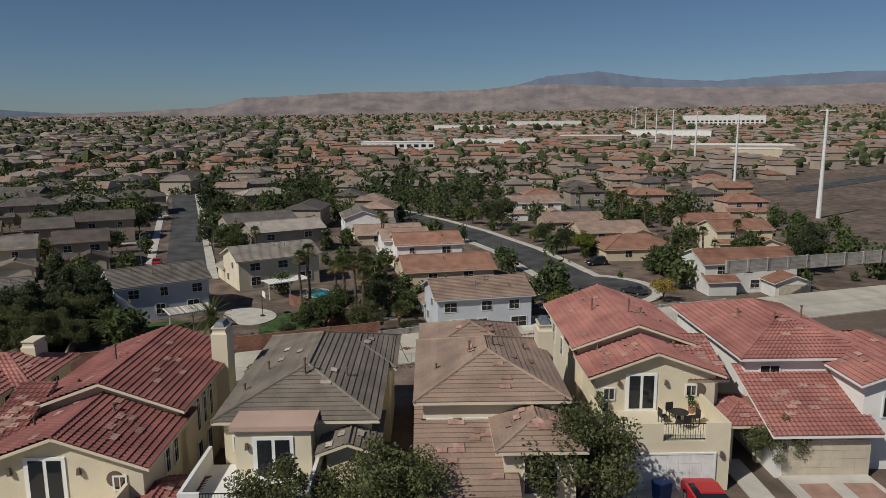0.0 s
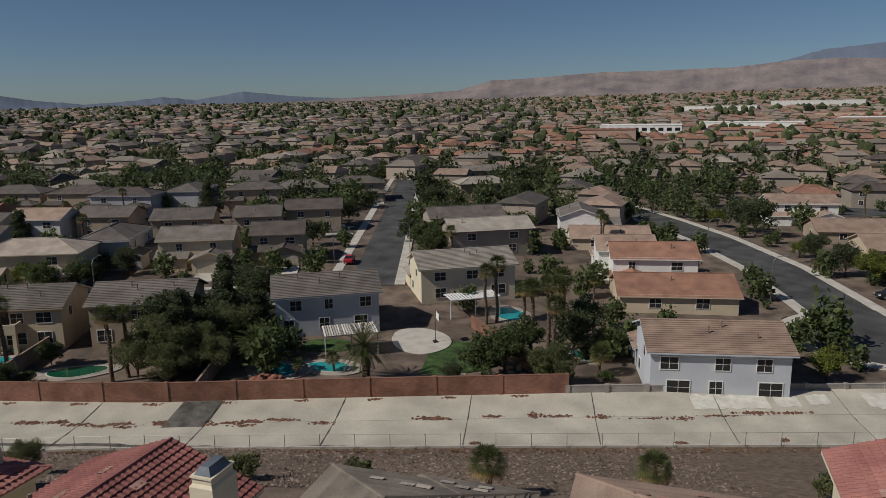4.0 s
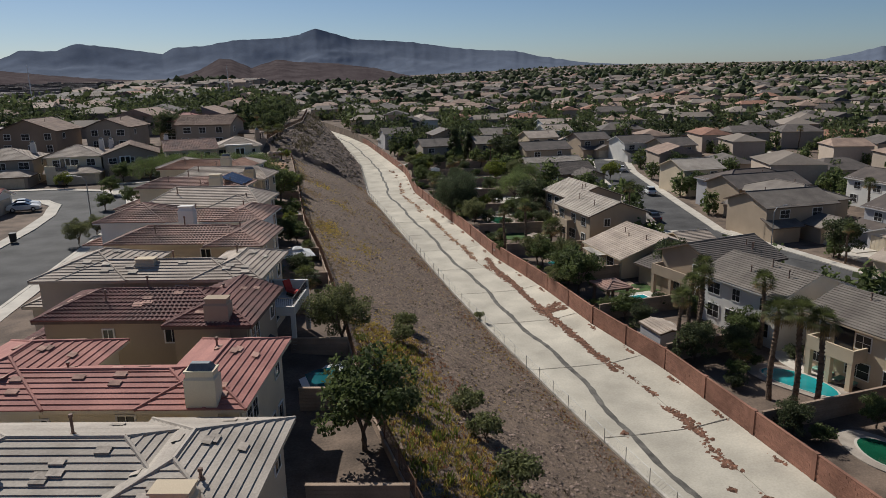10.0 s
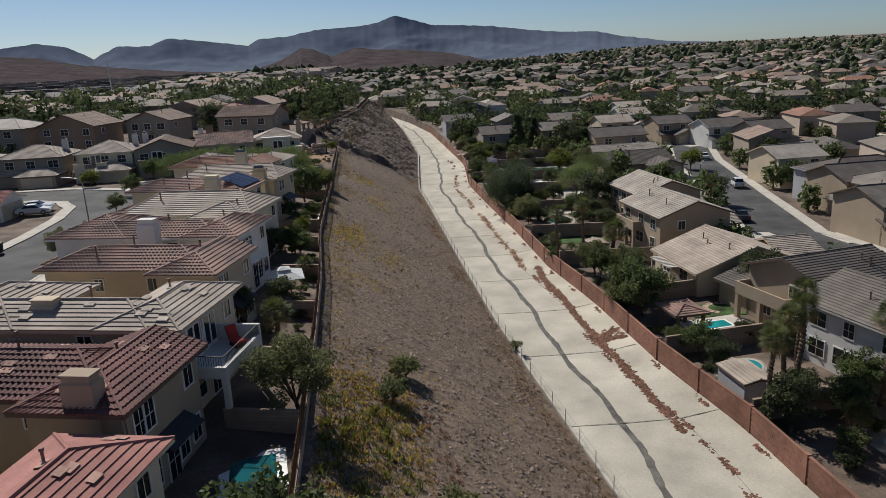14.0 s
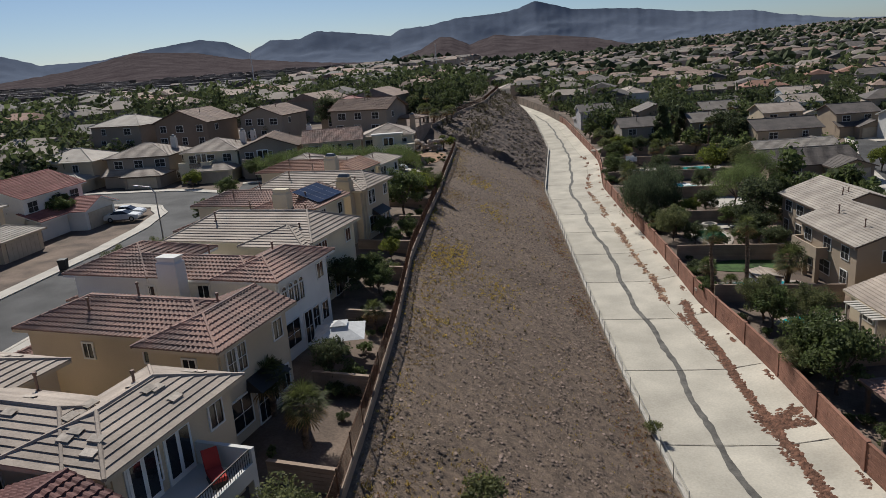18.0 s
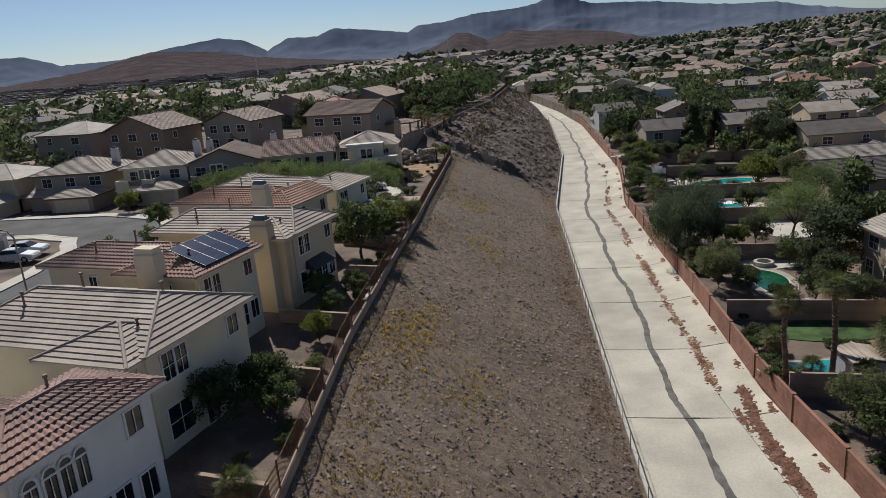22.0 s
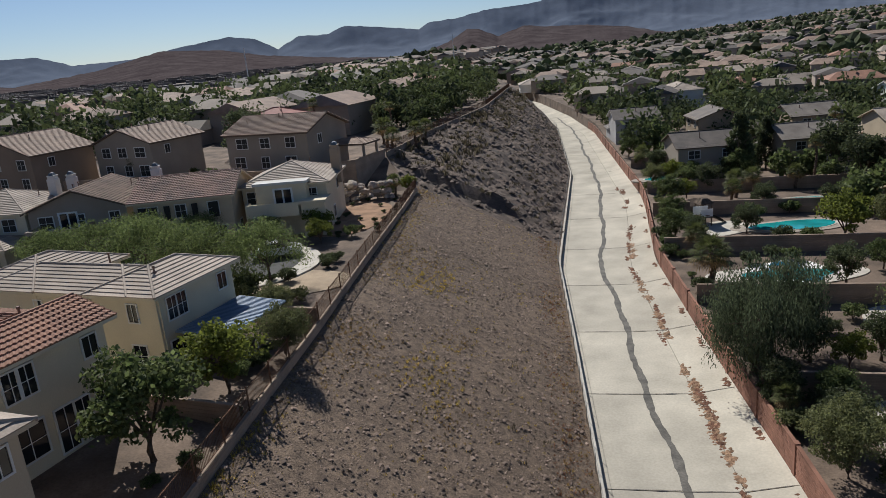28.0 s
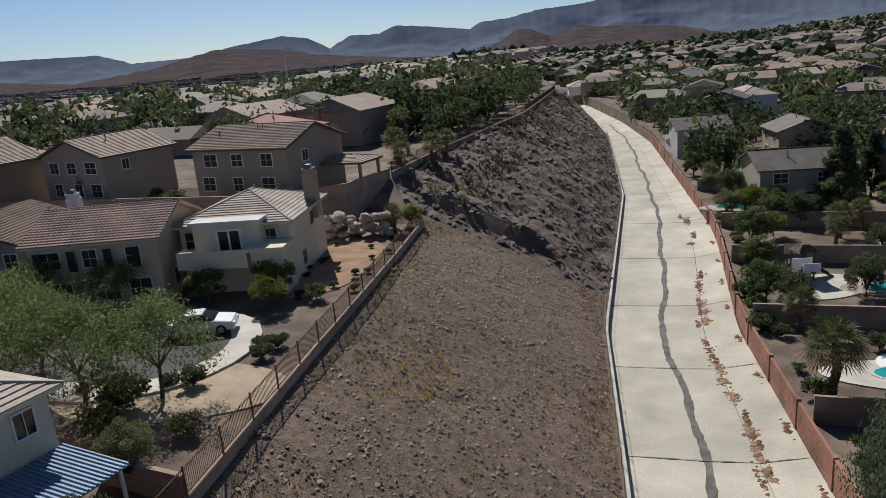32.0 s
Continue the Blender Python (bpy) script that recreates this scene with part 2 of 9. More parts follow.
# ---- mesh helpers ----
class MB:
    """Verts and faces of one mesh, gathered."""

    def __init__(self):
        self.v, self.f, self.mi = [], [], []

    def poly(self, pts, mi=0):
        i = len(self.v)
        self.v += [tuple(p) for p in pts]
        self.f.append(tuple(range(i, i + len(pts))))
        self.mi.append(mi)

    def box(self, x0, x1, y0, y1, z0, z1, m=None, mi=0, taper=0.0):
        t = taper
        p = [(x0, y0, z0), (x1, y0, z0), (x1, y1, z0), (x0, y1, z0), (x0 + t, y0 + t, z1), (x1 - t, y0 + t, z1), (x1 - t, y1 - t, z1), (x0 + t, y1 - t, z1)]
        if m is not None:
            p = [tuple(m @ Vector(q)) for q in p]
        i = len(self.v)
        self.v += p
        for a in ((3, 2, 1, 0), (4, 5, 6, 7), (0, 1, 5, 4), (1, 2, 6, 5), (2, 3, 7, 6), (3, 0, 4, 7)):
            self.f.append(tuple(i + k for k in a))
            self.mi.append(mi)
        return self

    def tube(self, pts, radii, seg=7, mi=0):
        """A tapered tube along points."""
        rings = []
        for k, (p, r) in enumerate(zip(pts, radii)):
            a, b = Vector(pts[max(0, k - 1)]), Vector(pts[min(len(pts) - 1, k + 1)])
            q = (b - a).to_track_quat("Z", "Y") if (b - a).length > 1e-6 else Vector((0, 0, 1)).to_track_quat("Z", "Y")
            i = len(self.v)
            for s in range(seg):
                w = 2 * math.pi * s / seg
                self.v.append(tuple(Vector(p) + q @ Vector((r * math.cos(w), r * math.sin(w), 0))))
            rings.append(i)
        for i, j in zip(rings, rings[1:]):
            for s in range(seg):
                self.f.append((i + s, i + (s + 1) % seg, j + (s + 1) % seg, j + s))
                self.mi.append(mi)
        self.f.append(tuple(rings[-1] + s for s in range(seg)))
        self.mi.append(mi)
        self.f.append(tuple(rings[0] + s for s in reversed(range(seg))))
        self.mi.append(mi)
        return self

    def mesh(self, name, *mats, smooth=False):
        me = bpy.data.meshes.new(name)
        me.from_pydata(self.v, [], self.f)
        for m in mats:
            me.materials.append(m)
        if len(mats) > 1:
            me.polygons.foreach_set("material_index", self.mi)
        if smooth:
            me.polygons.foreach_set("use_smooth", [True] * len(me.polygons))
        me.update()
        return me


def np_mesh(name, v, f, material, smooth=False):
    """A mesh from arrays of verts and of equal-sized faces."""
    v, f = np.asarray(v, np.float32), np.asarray(f, np.int32)
    me = bpy.data.meshes.new(name)
    me.vertices.add(len(v))
    me.vertices.foreach_set("co", v.ravel())
    k = f.shape[1]
    me.loops.add(f.size)
    me.loops.foreach_set("vertex_index", f.ravel())
    me.polygons.add(len(f))
    me.polygons.foreach_set("loop_start", np.arange(0, f.size, k, dtype=np.int32))
    me.polygons.foreach_set("loop_total", np.full(len(f), k, np.int32))
    me.materials.append(material)
    if smooth:
        me.polygons.foreach_set("use_smooth", np.ones(len(f), bool))
    me.update(calc_edges=True)
    return me


def part(name, mesh, material, parent, label="", m=None):
    """Links a mesh (an MB or mesh data) as one part under a thing or a part."""
    if isinstance(mesh, MB):
        mesh = mesh.mesh(name, material)
    ob = new(name, mesh)
    ob.parent = parent
    if m is not None:
        ob.matrix_basis = m
    if label:
        ob["label"] = label
    return ob


def thing(name, x, y, z, rz, label, category, group="", kind=""):
    ob = new(name)
    ob.empty_display_size = 0.3
    ob.matrix_basis = pose(x, y, z, 0, 0, rz)
    return tagged(ob, label, category, group, kind)


# ---- plan of the land ----
def along(pts):
    ys, xs = [p[0] for p in pts], [p[1] for p in pts]
    return lambda y: float(np.interp(y, ys, xs))


fence_x = along(((-400, 60), (-40, 25), (0, 22.5), (20, 19.5), (43, 15.9), (66, 14.4), (80, 13.3), (98, 11.3), (118, 10.2), (131, 9.6), (146, 8.6), (164, 7.6), (177, 6.7), (186, 0.7), (207, 2.6), (244, 8), (300, 9), (360, 0), (450, -25), (700, -110)))
lip_x = along(((-400, 84), (-36, 44.5), (1.5, 40.6), (31, 37.4), (43, 35.5), (55, 33.8), (75, 31.5), (90, 30), (113, 28.3), (150, 25.8), (172, 24.2), (205, 25), (230, 25.6), (312, 21.4), (352, 15), (420, -1), (700, -85)))
wall_x = along(((-400, 96), (-36, 56.5), (-11, 53.3), (19, 49), (32, 46.9), (63, 45.0), (76, 42.9), (92, 41.6), (107, 39.4), (128, 38.3), (151, 36.5), (172, 35.2), (196, 36.5), (206, 36.8), (290, 32), (338, 25.3), (400, 13), (700, -70)))
left_z = along(((-400, 2.0), (-45, 5.6), (-10, 6.6), (0, 6.8), (38, 8.9), (178, 9.1), (186, 12.3), (300, 13.5), (700, 16)))
terrace_z = along(((-400, 2.0), (-60, 5.3), (-36, 7.9), (-15, 8.1), (10, 8.1), (28, 8.25), (44, 8.8), (56, 9.35), (120, 9.5), (134, 9.1), (178, 9.1), (186, 12.3), (300, 13.5), (700, 16)))
right_z = along(((-400, -4), (-20, -0.4), (40, 0.7), (100, 1.6), (200, 2.2), (400, 4), (700, 6)))


def far_rise(x, y):
    """Beyond the houses near the wash the land climbs gently towards the hills."""
    d, az = math.hypot(x - 20, y - 60), math.degrees(math.atan2(x - 20, y - 60))
    if x < 100 or d < 350:
        return 0.0
    el = float(np.interp(az, (4, 20, 50, 70, 83, 100, 120, 150), (0.0, 0.2, 0.17, 0.3, 0.4, 0.75, 1.02, 1.25)))
    return (27 + 3300 * math.tan(radians(el))) * min(1.0, el / 0.25) * (d - 350) / 2950


def yard_z(x, y):
    """The building plots stand a little over the fence line and the street."""
    k = min(1.0, max(0.0, (fence_x(y) - x) / 4)) * min(1.0, max(0.0, (x + 13.5) / 3))
    return left_z(y) + (terrace_z(y) - left_z(y)) * k


def ground_z(x, y):
    f, l, w = fence_x(y), lip_x(y), wall_x(y)
    if x <= f:
        return yard_z(x, y)
    if x < l:
        t = (x - f) / (l - f)
        return left_z(y) * (1 - t) + 0.55 * t
    if x < w:
        return 0.0
    return right_z(y) + far_rise(x, y)


def build_ground():
    rows = [-4700, -3800, -3000, -2400, -1800, -1400, -1000, -800, -600, -400] + list(np.arange(-300, -60, 12)) + list(np.arange(-60, 260, 2.0)) + list(np.arange(260, 420, 5)) + [440, 480, 520, 580, 640, 700, 850, 1000, 1300, 1600, 2000, 2600, 3300, 4000, 4700]
    left = [4700, 3000, 1800, 1000, 600, 400, 250, 150, 90, 60, 45, 36, 33, 30, 27, 24, 21, 18, 15, 10, 7, 4, 2, 0.0]
    right = [0.35, 3, 10, 25, 50, 90, 150, 250, 320, 400, 500, 600, 800, 1000, 1300, 1600, 2000, 2400, 2900, 3400, 4000, 4700]
    nslope = 16
    v, idx, mi = [], [], []
    for r, y in enumerate(rows):
        yc = min(max(y, -400), 700)
        f, l, w = fence_x(yc), lip_x(yc), wall_x(yc)
        cols = [(f - d, yard_z(f - d, yc)) for d in left]
        for k in range(1, nslope + 1):
            t = k / nslope
            x = f + (l - 0.5 - f) * t
            n = noise.noise(Vector((x * 0.12, y * 0.12, 0))) * 0.25 + noise.noise(Vector((x * 0.6, y * 0.6, 3))) * 0.10
            z = left_z(yc) * (1 - t) + 0.5 * t + (n if 0 < k < nslope else 0)
            if yc > 184:
                z += (noise.noise(Vector((x * 0.25, y * 0.25, 7))) * 0.9 + 1.4 * math.sin(math.pi * t)) * (1 if k < nslope else 0)
            cols.append((x, z))
        cols += [(l - 0.25, 0.45), (l - 0.2, -0.6), (w - 0.1, -0.6)]
        cols += [(w + d, right_z(yc) + far_rise(w + d, y)) for d in right]
        v += [(x, y, z) for x, z in cols]
        ncol = len(cols)
    fs = []
    for r in range(len(rows) - 1):
        for c in range(ncol - 1):
            a = r * ncol + c
            fs.append((a, a + 1, a + ncol + 1, a + ncol))
            y = 0.5 * (rows[r] + rows[r + 1])
            if len(left) - 1 <= c < len(left) + nslope + 2:
                mi.append(1 if y < 181 else 2)
            elif c < 5 or c > ncol - 13:
                mi.append(0)
            else:
                mi.append(3)
    me = bpy.data.meshes.new("ground")
    me.from_pydata(v, [], fs)
    for m in (M_DIRT, M_GRAVEL, M_ROCKY, M_YARD):
        me.materials.append(m)
    me.polygons.foreach_set("material_index", mi)
    return tagged(new("ground", me), "brown desert ground with a dark gravel embankment", "ground", kind="structure")


ground = build_ground()


# ---- the concrete wash ----
def ribbon(y0, y1, step, xa, xb, za, zb, mb=None, thick=0.25):
    """A slab that follows the wash between two lines."""
    mb = mb or MB()
    ys = list(np.arange(y0, y1 - 0.01, step)) + [y1]
    i = len(mb.v)
    for y in ys:
        a, b = xa(y), xb(y)
        mb.v += [(a, y, za), (b, y, zb), (b, y, zb - thick), (a, y, za - thick)]
    for k in range(len(ys) - 1):
        p, q = i + 4 * k, i + 4 * k + 4
        for s in range(4):
            mb.f.append((p + s, p + (s + 1) % 4, q + (s + 1) % 4, q + s))
            mb.mi.append(0)
    mb.f += [(i + 3, i + 2, i + 1, i), (i + 4 * len(ys) - 4, i + 4 * len(ys) - 3, i + 4 * len(ys) - 2, i + 4 * len(ys) - 1)]
    mb.mi += [0, 0]
    return mb


def flow_x(y):
    """The low-flow line of the floor."""
    l, w = lip_x(y), wall_x(y)
    t = float(np.interp(y, (-60, 5, 35, 70, 110, 200, 300), (0.03, 0.05, 0.17, 0.36, 0.42, 0.45, 0.5)))
    return l + (w - l) * t + 0.22 * math.sin(y * 0.21) + 0.12 * math.sin(y * 0.63)


def bank_x(y):
    return wall_x(y) - float(np.interp(y, (-40, 30, 60, 200), (5.0, 4.2, 3.2, 2.8)))


wash = tagged(new("channel"), "pale concrete flood channel with stained slabs", "channel", kind="structure")
joints = [-300, -220, -160, -120, -95, -75, -60, -48, -36, -24, -12, 0, 12.5, 24.5, 36.5, 52.6, 66.5, 80, 92, 104, 116, 128, 140, 152, 165, 179, 195, 212, 232, 256, 284, 316, 352, 400, 460, 540, 640]
for ya, yb in zip(joints, joints[1:]):
    st = 3.0 if ya > -60 and yb < 360 else 8
    part("floor_slab", ribbon(ya + 0.03, yb - 0.03, st, lambda y: lip_x(y) + 0.02, lambda y: flow_x(y) - 0.02, 0.05, 0.0), M_CONC, wash)
    part("floor_slab", ribbon(ya + 0.03, yb - 0.03, st, lambda y: flow_x(y) + 0.02, lambda y: bank_x(y) - 0.02, 0.0, 0.06), M_CONC, wash)
    part("bank_slab", ribbon(ya + 0.03, yb - 0.03, st, lambda y: bank_x(y) + 0.02, lambda y: wall_x(y) - 0.12, 0.07, 0.62), M_CONC, wash)
    part("lip", ribbon(ya + 0.01, yb - 0.01, st, lambda y: lip_x(y) - 0.22, lambda y: lip_x(y), 0.62, 0.62, thick=0.8), M_CONC2, wash)

# ---- houses ----
M_PALEASH = mat("faded_ash_tile", (0.43, 0.37, 0.31), 0.85, 0.15, 2.0, 9.0, 0.3, rnd=0.25)
M_PALETILE = mat("faded_tile", (0.40, 0.24, 0.19), 0.85, 0.15, 2.0, 9.0, 0.3, rnd=0.25)


def slopes(x0, x1, y0, y1, z, kind, pitch, o):
    """The roof's planes as polygons whose first edge is the eave, its ridge lines, and the gable walls' apex points."""
    X0, X1, Y0, Y1 = x0 - o, x1 + o, y0 - o, y1 + o
    w, d = X1 - X0, Y1 - Y0
    zz = z - o * pitch
    if kind == "hip":
        if w >= d:
            h = d / 2 * pitch
            a, b = (X0 + d / 2, (Y0 + Y1) / 2, zz + h), (X1 - d / 2, (Y0 + Y1) / 2, zz + h)
            c = [(X0, Y0, zz), (X1, Y0, zz), (X1, Y1, zz), (X0, Y1, zz)]
            return [[c[0], c[1], b, a], [c[1], c[2], b], [c[2], c[3], a, b], [c[3], c[0], a]], [(a, b), (c[0], a), (c[3], a), (c[1], b), (c[2], b)], []
        h = w / 2 * pitch
        a, b = ((X0 + X1) / 2, Y0 + w / 2, zz + h), ((X0 + X1) / 2, Y1 - w / 2, zz + h)
        c = [(X0, Y0, zz), (X1, Y0, zz), (X1, Y1, zz), (X0, Y1, zz)]
        return [[c[0], c[1], a], [c[1], c[2], b, a], [c[2], c[3], b], [c[3], c[0], a, b]], [(a, b), (c[0], a), (c[1], a), (c[2], b), (c[3], b)], []
    if kind in ("hn", "hl"):
        # ridge along x: hn has a gable at x0 and a hip at x1; hl a short steep hip at both ends
        h = d / 2 * pitch
        r0, r1 = (0.0, d / 2) if kind == "hn" else (d * 0.32, d * 0.32)
        a, b = (X0 + r0, (Y0 + Y1) / 2, zz + h), (X1 - r1, (Y0 + Y1) / 2, zz + h)
        c = [(X0, Y0, zz), (X1, Y0, zz), (X1, Y1, zz), (X0, Y1, zz)]
        pol = [[c[0], c[1], b, a], [c[1], c[2], b], [c[2], c[3], a, b]]
        rid = [(a, b), (c[1], b), (c[2], b)]
        if kind == "hn":
            return pol, rid, [((x0, y0, z), (x0, y1, z), (x0, (y0 + y1) / 2, z + (y1 - y0) / 2 * pitch))]
        return pol + [[c[3], c[0], a]], rid + [(c[0], a), (c[3], a)], []
    if kind == "hy":
        # ridge along y with short hips
        h, r = w / 2 * pitch, w * 0.3
        a, b = ((X0 + X1) / 2, Y0 + r, zz + h), ((X0 + X1) / 2, Y1 - r, zz + h)
        c = [(X0, Y0, zz), (X1, Y0, zz), (X1, Y1, zz), (X0, Y1, zz)]
        return [[c[0], c[1], a], [c[1], c[2], b, a], [c[2], c[3], b], [c[3], c[0], a, b]], [(a, b), (c[0], a), (c[1], a), (c[2], b), (c[3], b)], []
    if kind == "gx":
        h = d / 2 * pitch
        a, b = (X0, (Y0 + Y1) / 2, zz + h), (X1, (Y0 + Y1) / 2, zz + h)
        return [[(X0, Y0, zz), (X1, Y0, zz), b, a], [(X1, Y1, zz), (X0, Y1, zz), a, b]], [(a, b)], [((x0, y0, z), (x0, y1, z), (x0, (y0 + y1) / 2, z + (y1 - y0) / 2 * pitch)), ((x1, y1, z), (x1, y0, z), (x1, (y0 + y1) / 2, z + (y1 - y0) / 2 * pitch))]
    if kind == "gy":
        h = w / 2 * pitch
        a, b = ((X0 + X1) / 2, Y0, zz + h), ((X0 + X1) / 2, Y1, zz + h)
        return [[(X1, Y0, zz), (X1, Y1, zz), b, a], [(X0, Y1, zz), (X0, Y0, zz), a, b]], [(a, b)], [((x1, y0, z), (x0, y0, z), ((x0 + x1) / 2, y0, z + (x1 - x0) / 2 * pitch)), ((x0, y1, z), (x1, y1, z), ((x0 + x1) / 2, y1, z + (x1 - x0) / 2 * pitch))]
    # shed: falls towards -y
    h = d * pitch
    return [[(X0, Y0, zz), (X1, Y0, zz), (X1, Y1, zz + h), (X0, Y1, zz + h)]], [], []


def course_mesh(mb, poly, k, c, wave, lift=0.03):
    """Course k of tiles on a roof plane, as real overlapping rows."""
    p = [Vector(q) for q in poly]
    u = (p[1] - p[0]).normalized()
    n = (p[1] - p[0]).cross(p[2] - p[0]).normalized()
    v = n.cross(u)
    q = [((a - p[0]).dot(u), (a - p[0]).dot(v)) for a in p]
    top = max(b for _, b in q)
    v0, v1 = k * c, min((k + 1) * c + 0.07, top)

    def span(t):
        xs = []
        for (a, b), (e, g) in zip(q, q[1:] + q[:1]):
            if abs(g - b) < 1e-9:
                if abs(t - b) < 1e-6:
                    xs += [a, e]
            elif min(b, g) - 1e-6 <= t <= max(b, g) + 1e-6:
                xs.append(a + (e - a) * (t - b) / (g - b))
        return (min(xs), max(xs)) if xs else None

    s0, s1 = span(v0 + 1e-4), span(v1 - 1e-4)
    if not s0 or not s1 or s0[1] - s0[0] < 0.15:
        return False
    nseg = max(1, int((s0[1] - s0[0]) / (wave / 4 if wave < 0.5 else wave)))
    i = len(mb.v)
    for s in range(nseg + 1):
        t = s / nseg
        a0, a1 = s0[0] + (s0[1] - s0[0]) * t, s1[0] + (s1[1] - s1[0]) * t
        if wave < 0.5:
            hh = 0.07 * (0.5 - 0.5 * math.cos(a0 / wave * 2 * math.pi))
        else:
            hh = 0.0
        lo, up = p[0] + u * a0 + v * v0, p[0] + u * a1 + v * v1
        mb.v += [tuple(lo + n * 0.004), tuple(lo + n * (lift + 0.045 + hh)), tuple(up + n * (lift - 0.015 + hh * 0.6))]
    for s in range(nseg):
        a, b = i + 3 * s, i + 3 * s + 3
        mb.f += [(a, b, b + 1, a + 1), (a + 1, b + 1, b + 2, a + 2)]
        mb.mi += [0, 0]
    return True


def add_roof(parent, polys, ridges, tile, near, wave, c=0.36, trim=None):
    """Deck, tile courses and ridge caps. near 2: each course is a part; 1: joined courses; 0: the deck alone."""
    deck = MB()
    for q in polys:
        deck.poly(q)
        n = (Vector(q[1]) - Vector(q[0])).cross(Vector(q[2]) - Vector(q[0])).normalized()
        low = [tuple(Vector(a) - Vector((0, 0, 0.16))) for a in q]
        deck.poly(low[::-1], 1)
        for a, b, e, g in zip(q, q[1:] + q[:1], low, low[1:] + low[:1]):
            deck.poly([a, e, g, b], 1)
    for a, b in ridges:
        a, b = Vector(a), Vector(b)
        if (b - a).length > 0.3:
            e = Vector((0, 0, 0.03))
            deck.tube([a + e, b + e], [0.095, 0.095], 6)
    roof = part("roof", deck.mesh("roof", TILE[tile], trim or M_BROWN), None, parent)
    joined = MB()
    for q in polys:
        p = [Vector(a) for a in q]
        u = (p[1] - p[0]).normalized()
        n = (p[1] - p[0]).cross(p[2] - p[0]).normalized()
        top = max((a - p[0]).dot(n.cross(u)) for a in p)
        for k in range(int(top / c) + 1):
            if near == 2:
                mb = MB()
                if course_mesh(mb, q, k, c, wave):
                    part("tile_course", mb, TILE[tile], roof)
            elif near == 1:
                course_mesh(joined, q, k, c, 9.0 if wave > 0.5 else wave * 1.0)
    if near == 2:
        tr = random.Random(len(polys) * 7 + int(polys[0][0][0] * 10))
        for _ in range(11):
            q = tr.choice(polys)
            p = [Vector(a) for a in q]
            s1, s2 = tr.uniform(0.15, 0.85), tr.uniform(0.2, 0.8)
            o = p[0].lerp(p[1], s1).lerp(p[2] if len(p) == 3 else p[3].lerp(p[2], s1), s2)
            u = (p[1] - p[0]).normalized()
            n = (p[1] - p[0]).cross(p[2] - p[0]).normalized()
            v = n.cross(u)
            mb = MB()
            mb.poly([o + n * 0.13, o + u * 0.6 + n * 0.13, o + u * 0.6 + v * 0.36 + n * 0.10, o + v * 0.36 + n * 0.10])
            mb.poly([o + n * 0.02, o + u * 0.6 + n * 0.02, o + u * 0.6 + n * 0.13, o + n * 0.13])
            part("pale_tile", mb, M_PALEASH if tile in ("ash", "olive", "light", "grey") else M_PALETILE, roof)
    if joined.f:
        part("tile_field", joined, TILE[tile], roof)
    return roof


def wall_box(x0, x1, y0, y1, z0, z1, gables=()):
    mb = MB()
    mb.box(x0, x1, y0, y1, z0, z1)
    for g in gables:
        mb.poly(g)
    return mb


def face_frame(side, x0, x1, y0, y1):
    """Matrix for a wall's side: local x along the wall, y out of it, z up; and the wall's length. Sides: f front (-y), b back (+y), l (-x), r (+x)."""
    if side == "f":
        return Matrix.Translation((x0, y0, 0)) @ pose(0, 0, 0), x1 - x0, -1
    if side == "b":
        return Matrix.Translation((x1, y1, 0)) @ pose(0, 0, 0, 0, 0, 180), x1 - x0, -1
    if side == "l":
        return Matrix.Translation((x0, y1, 0)) @ pose(0, 0, 0, 0, 0, -90), y1 - y0, -1
    return Matrix.Translation((x1, y0, 0)) @ pose(0, 0, 0, 0, 0, 90), y1 - y0, -1


WIN = {}


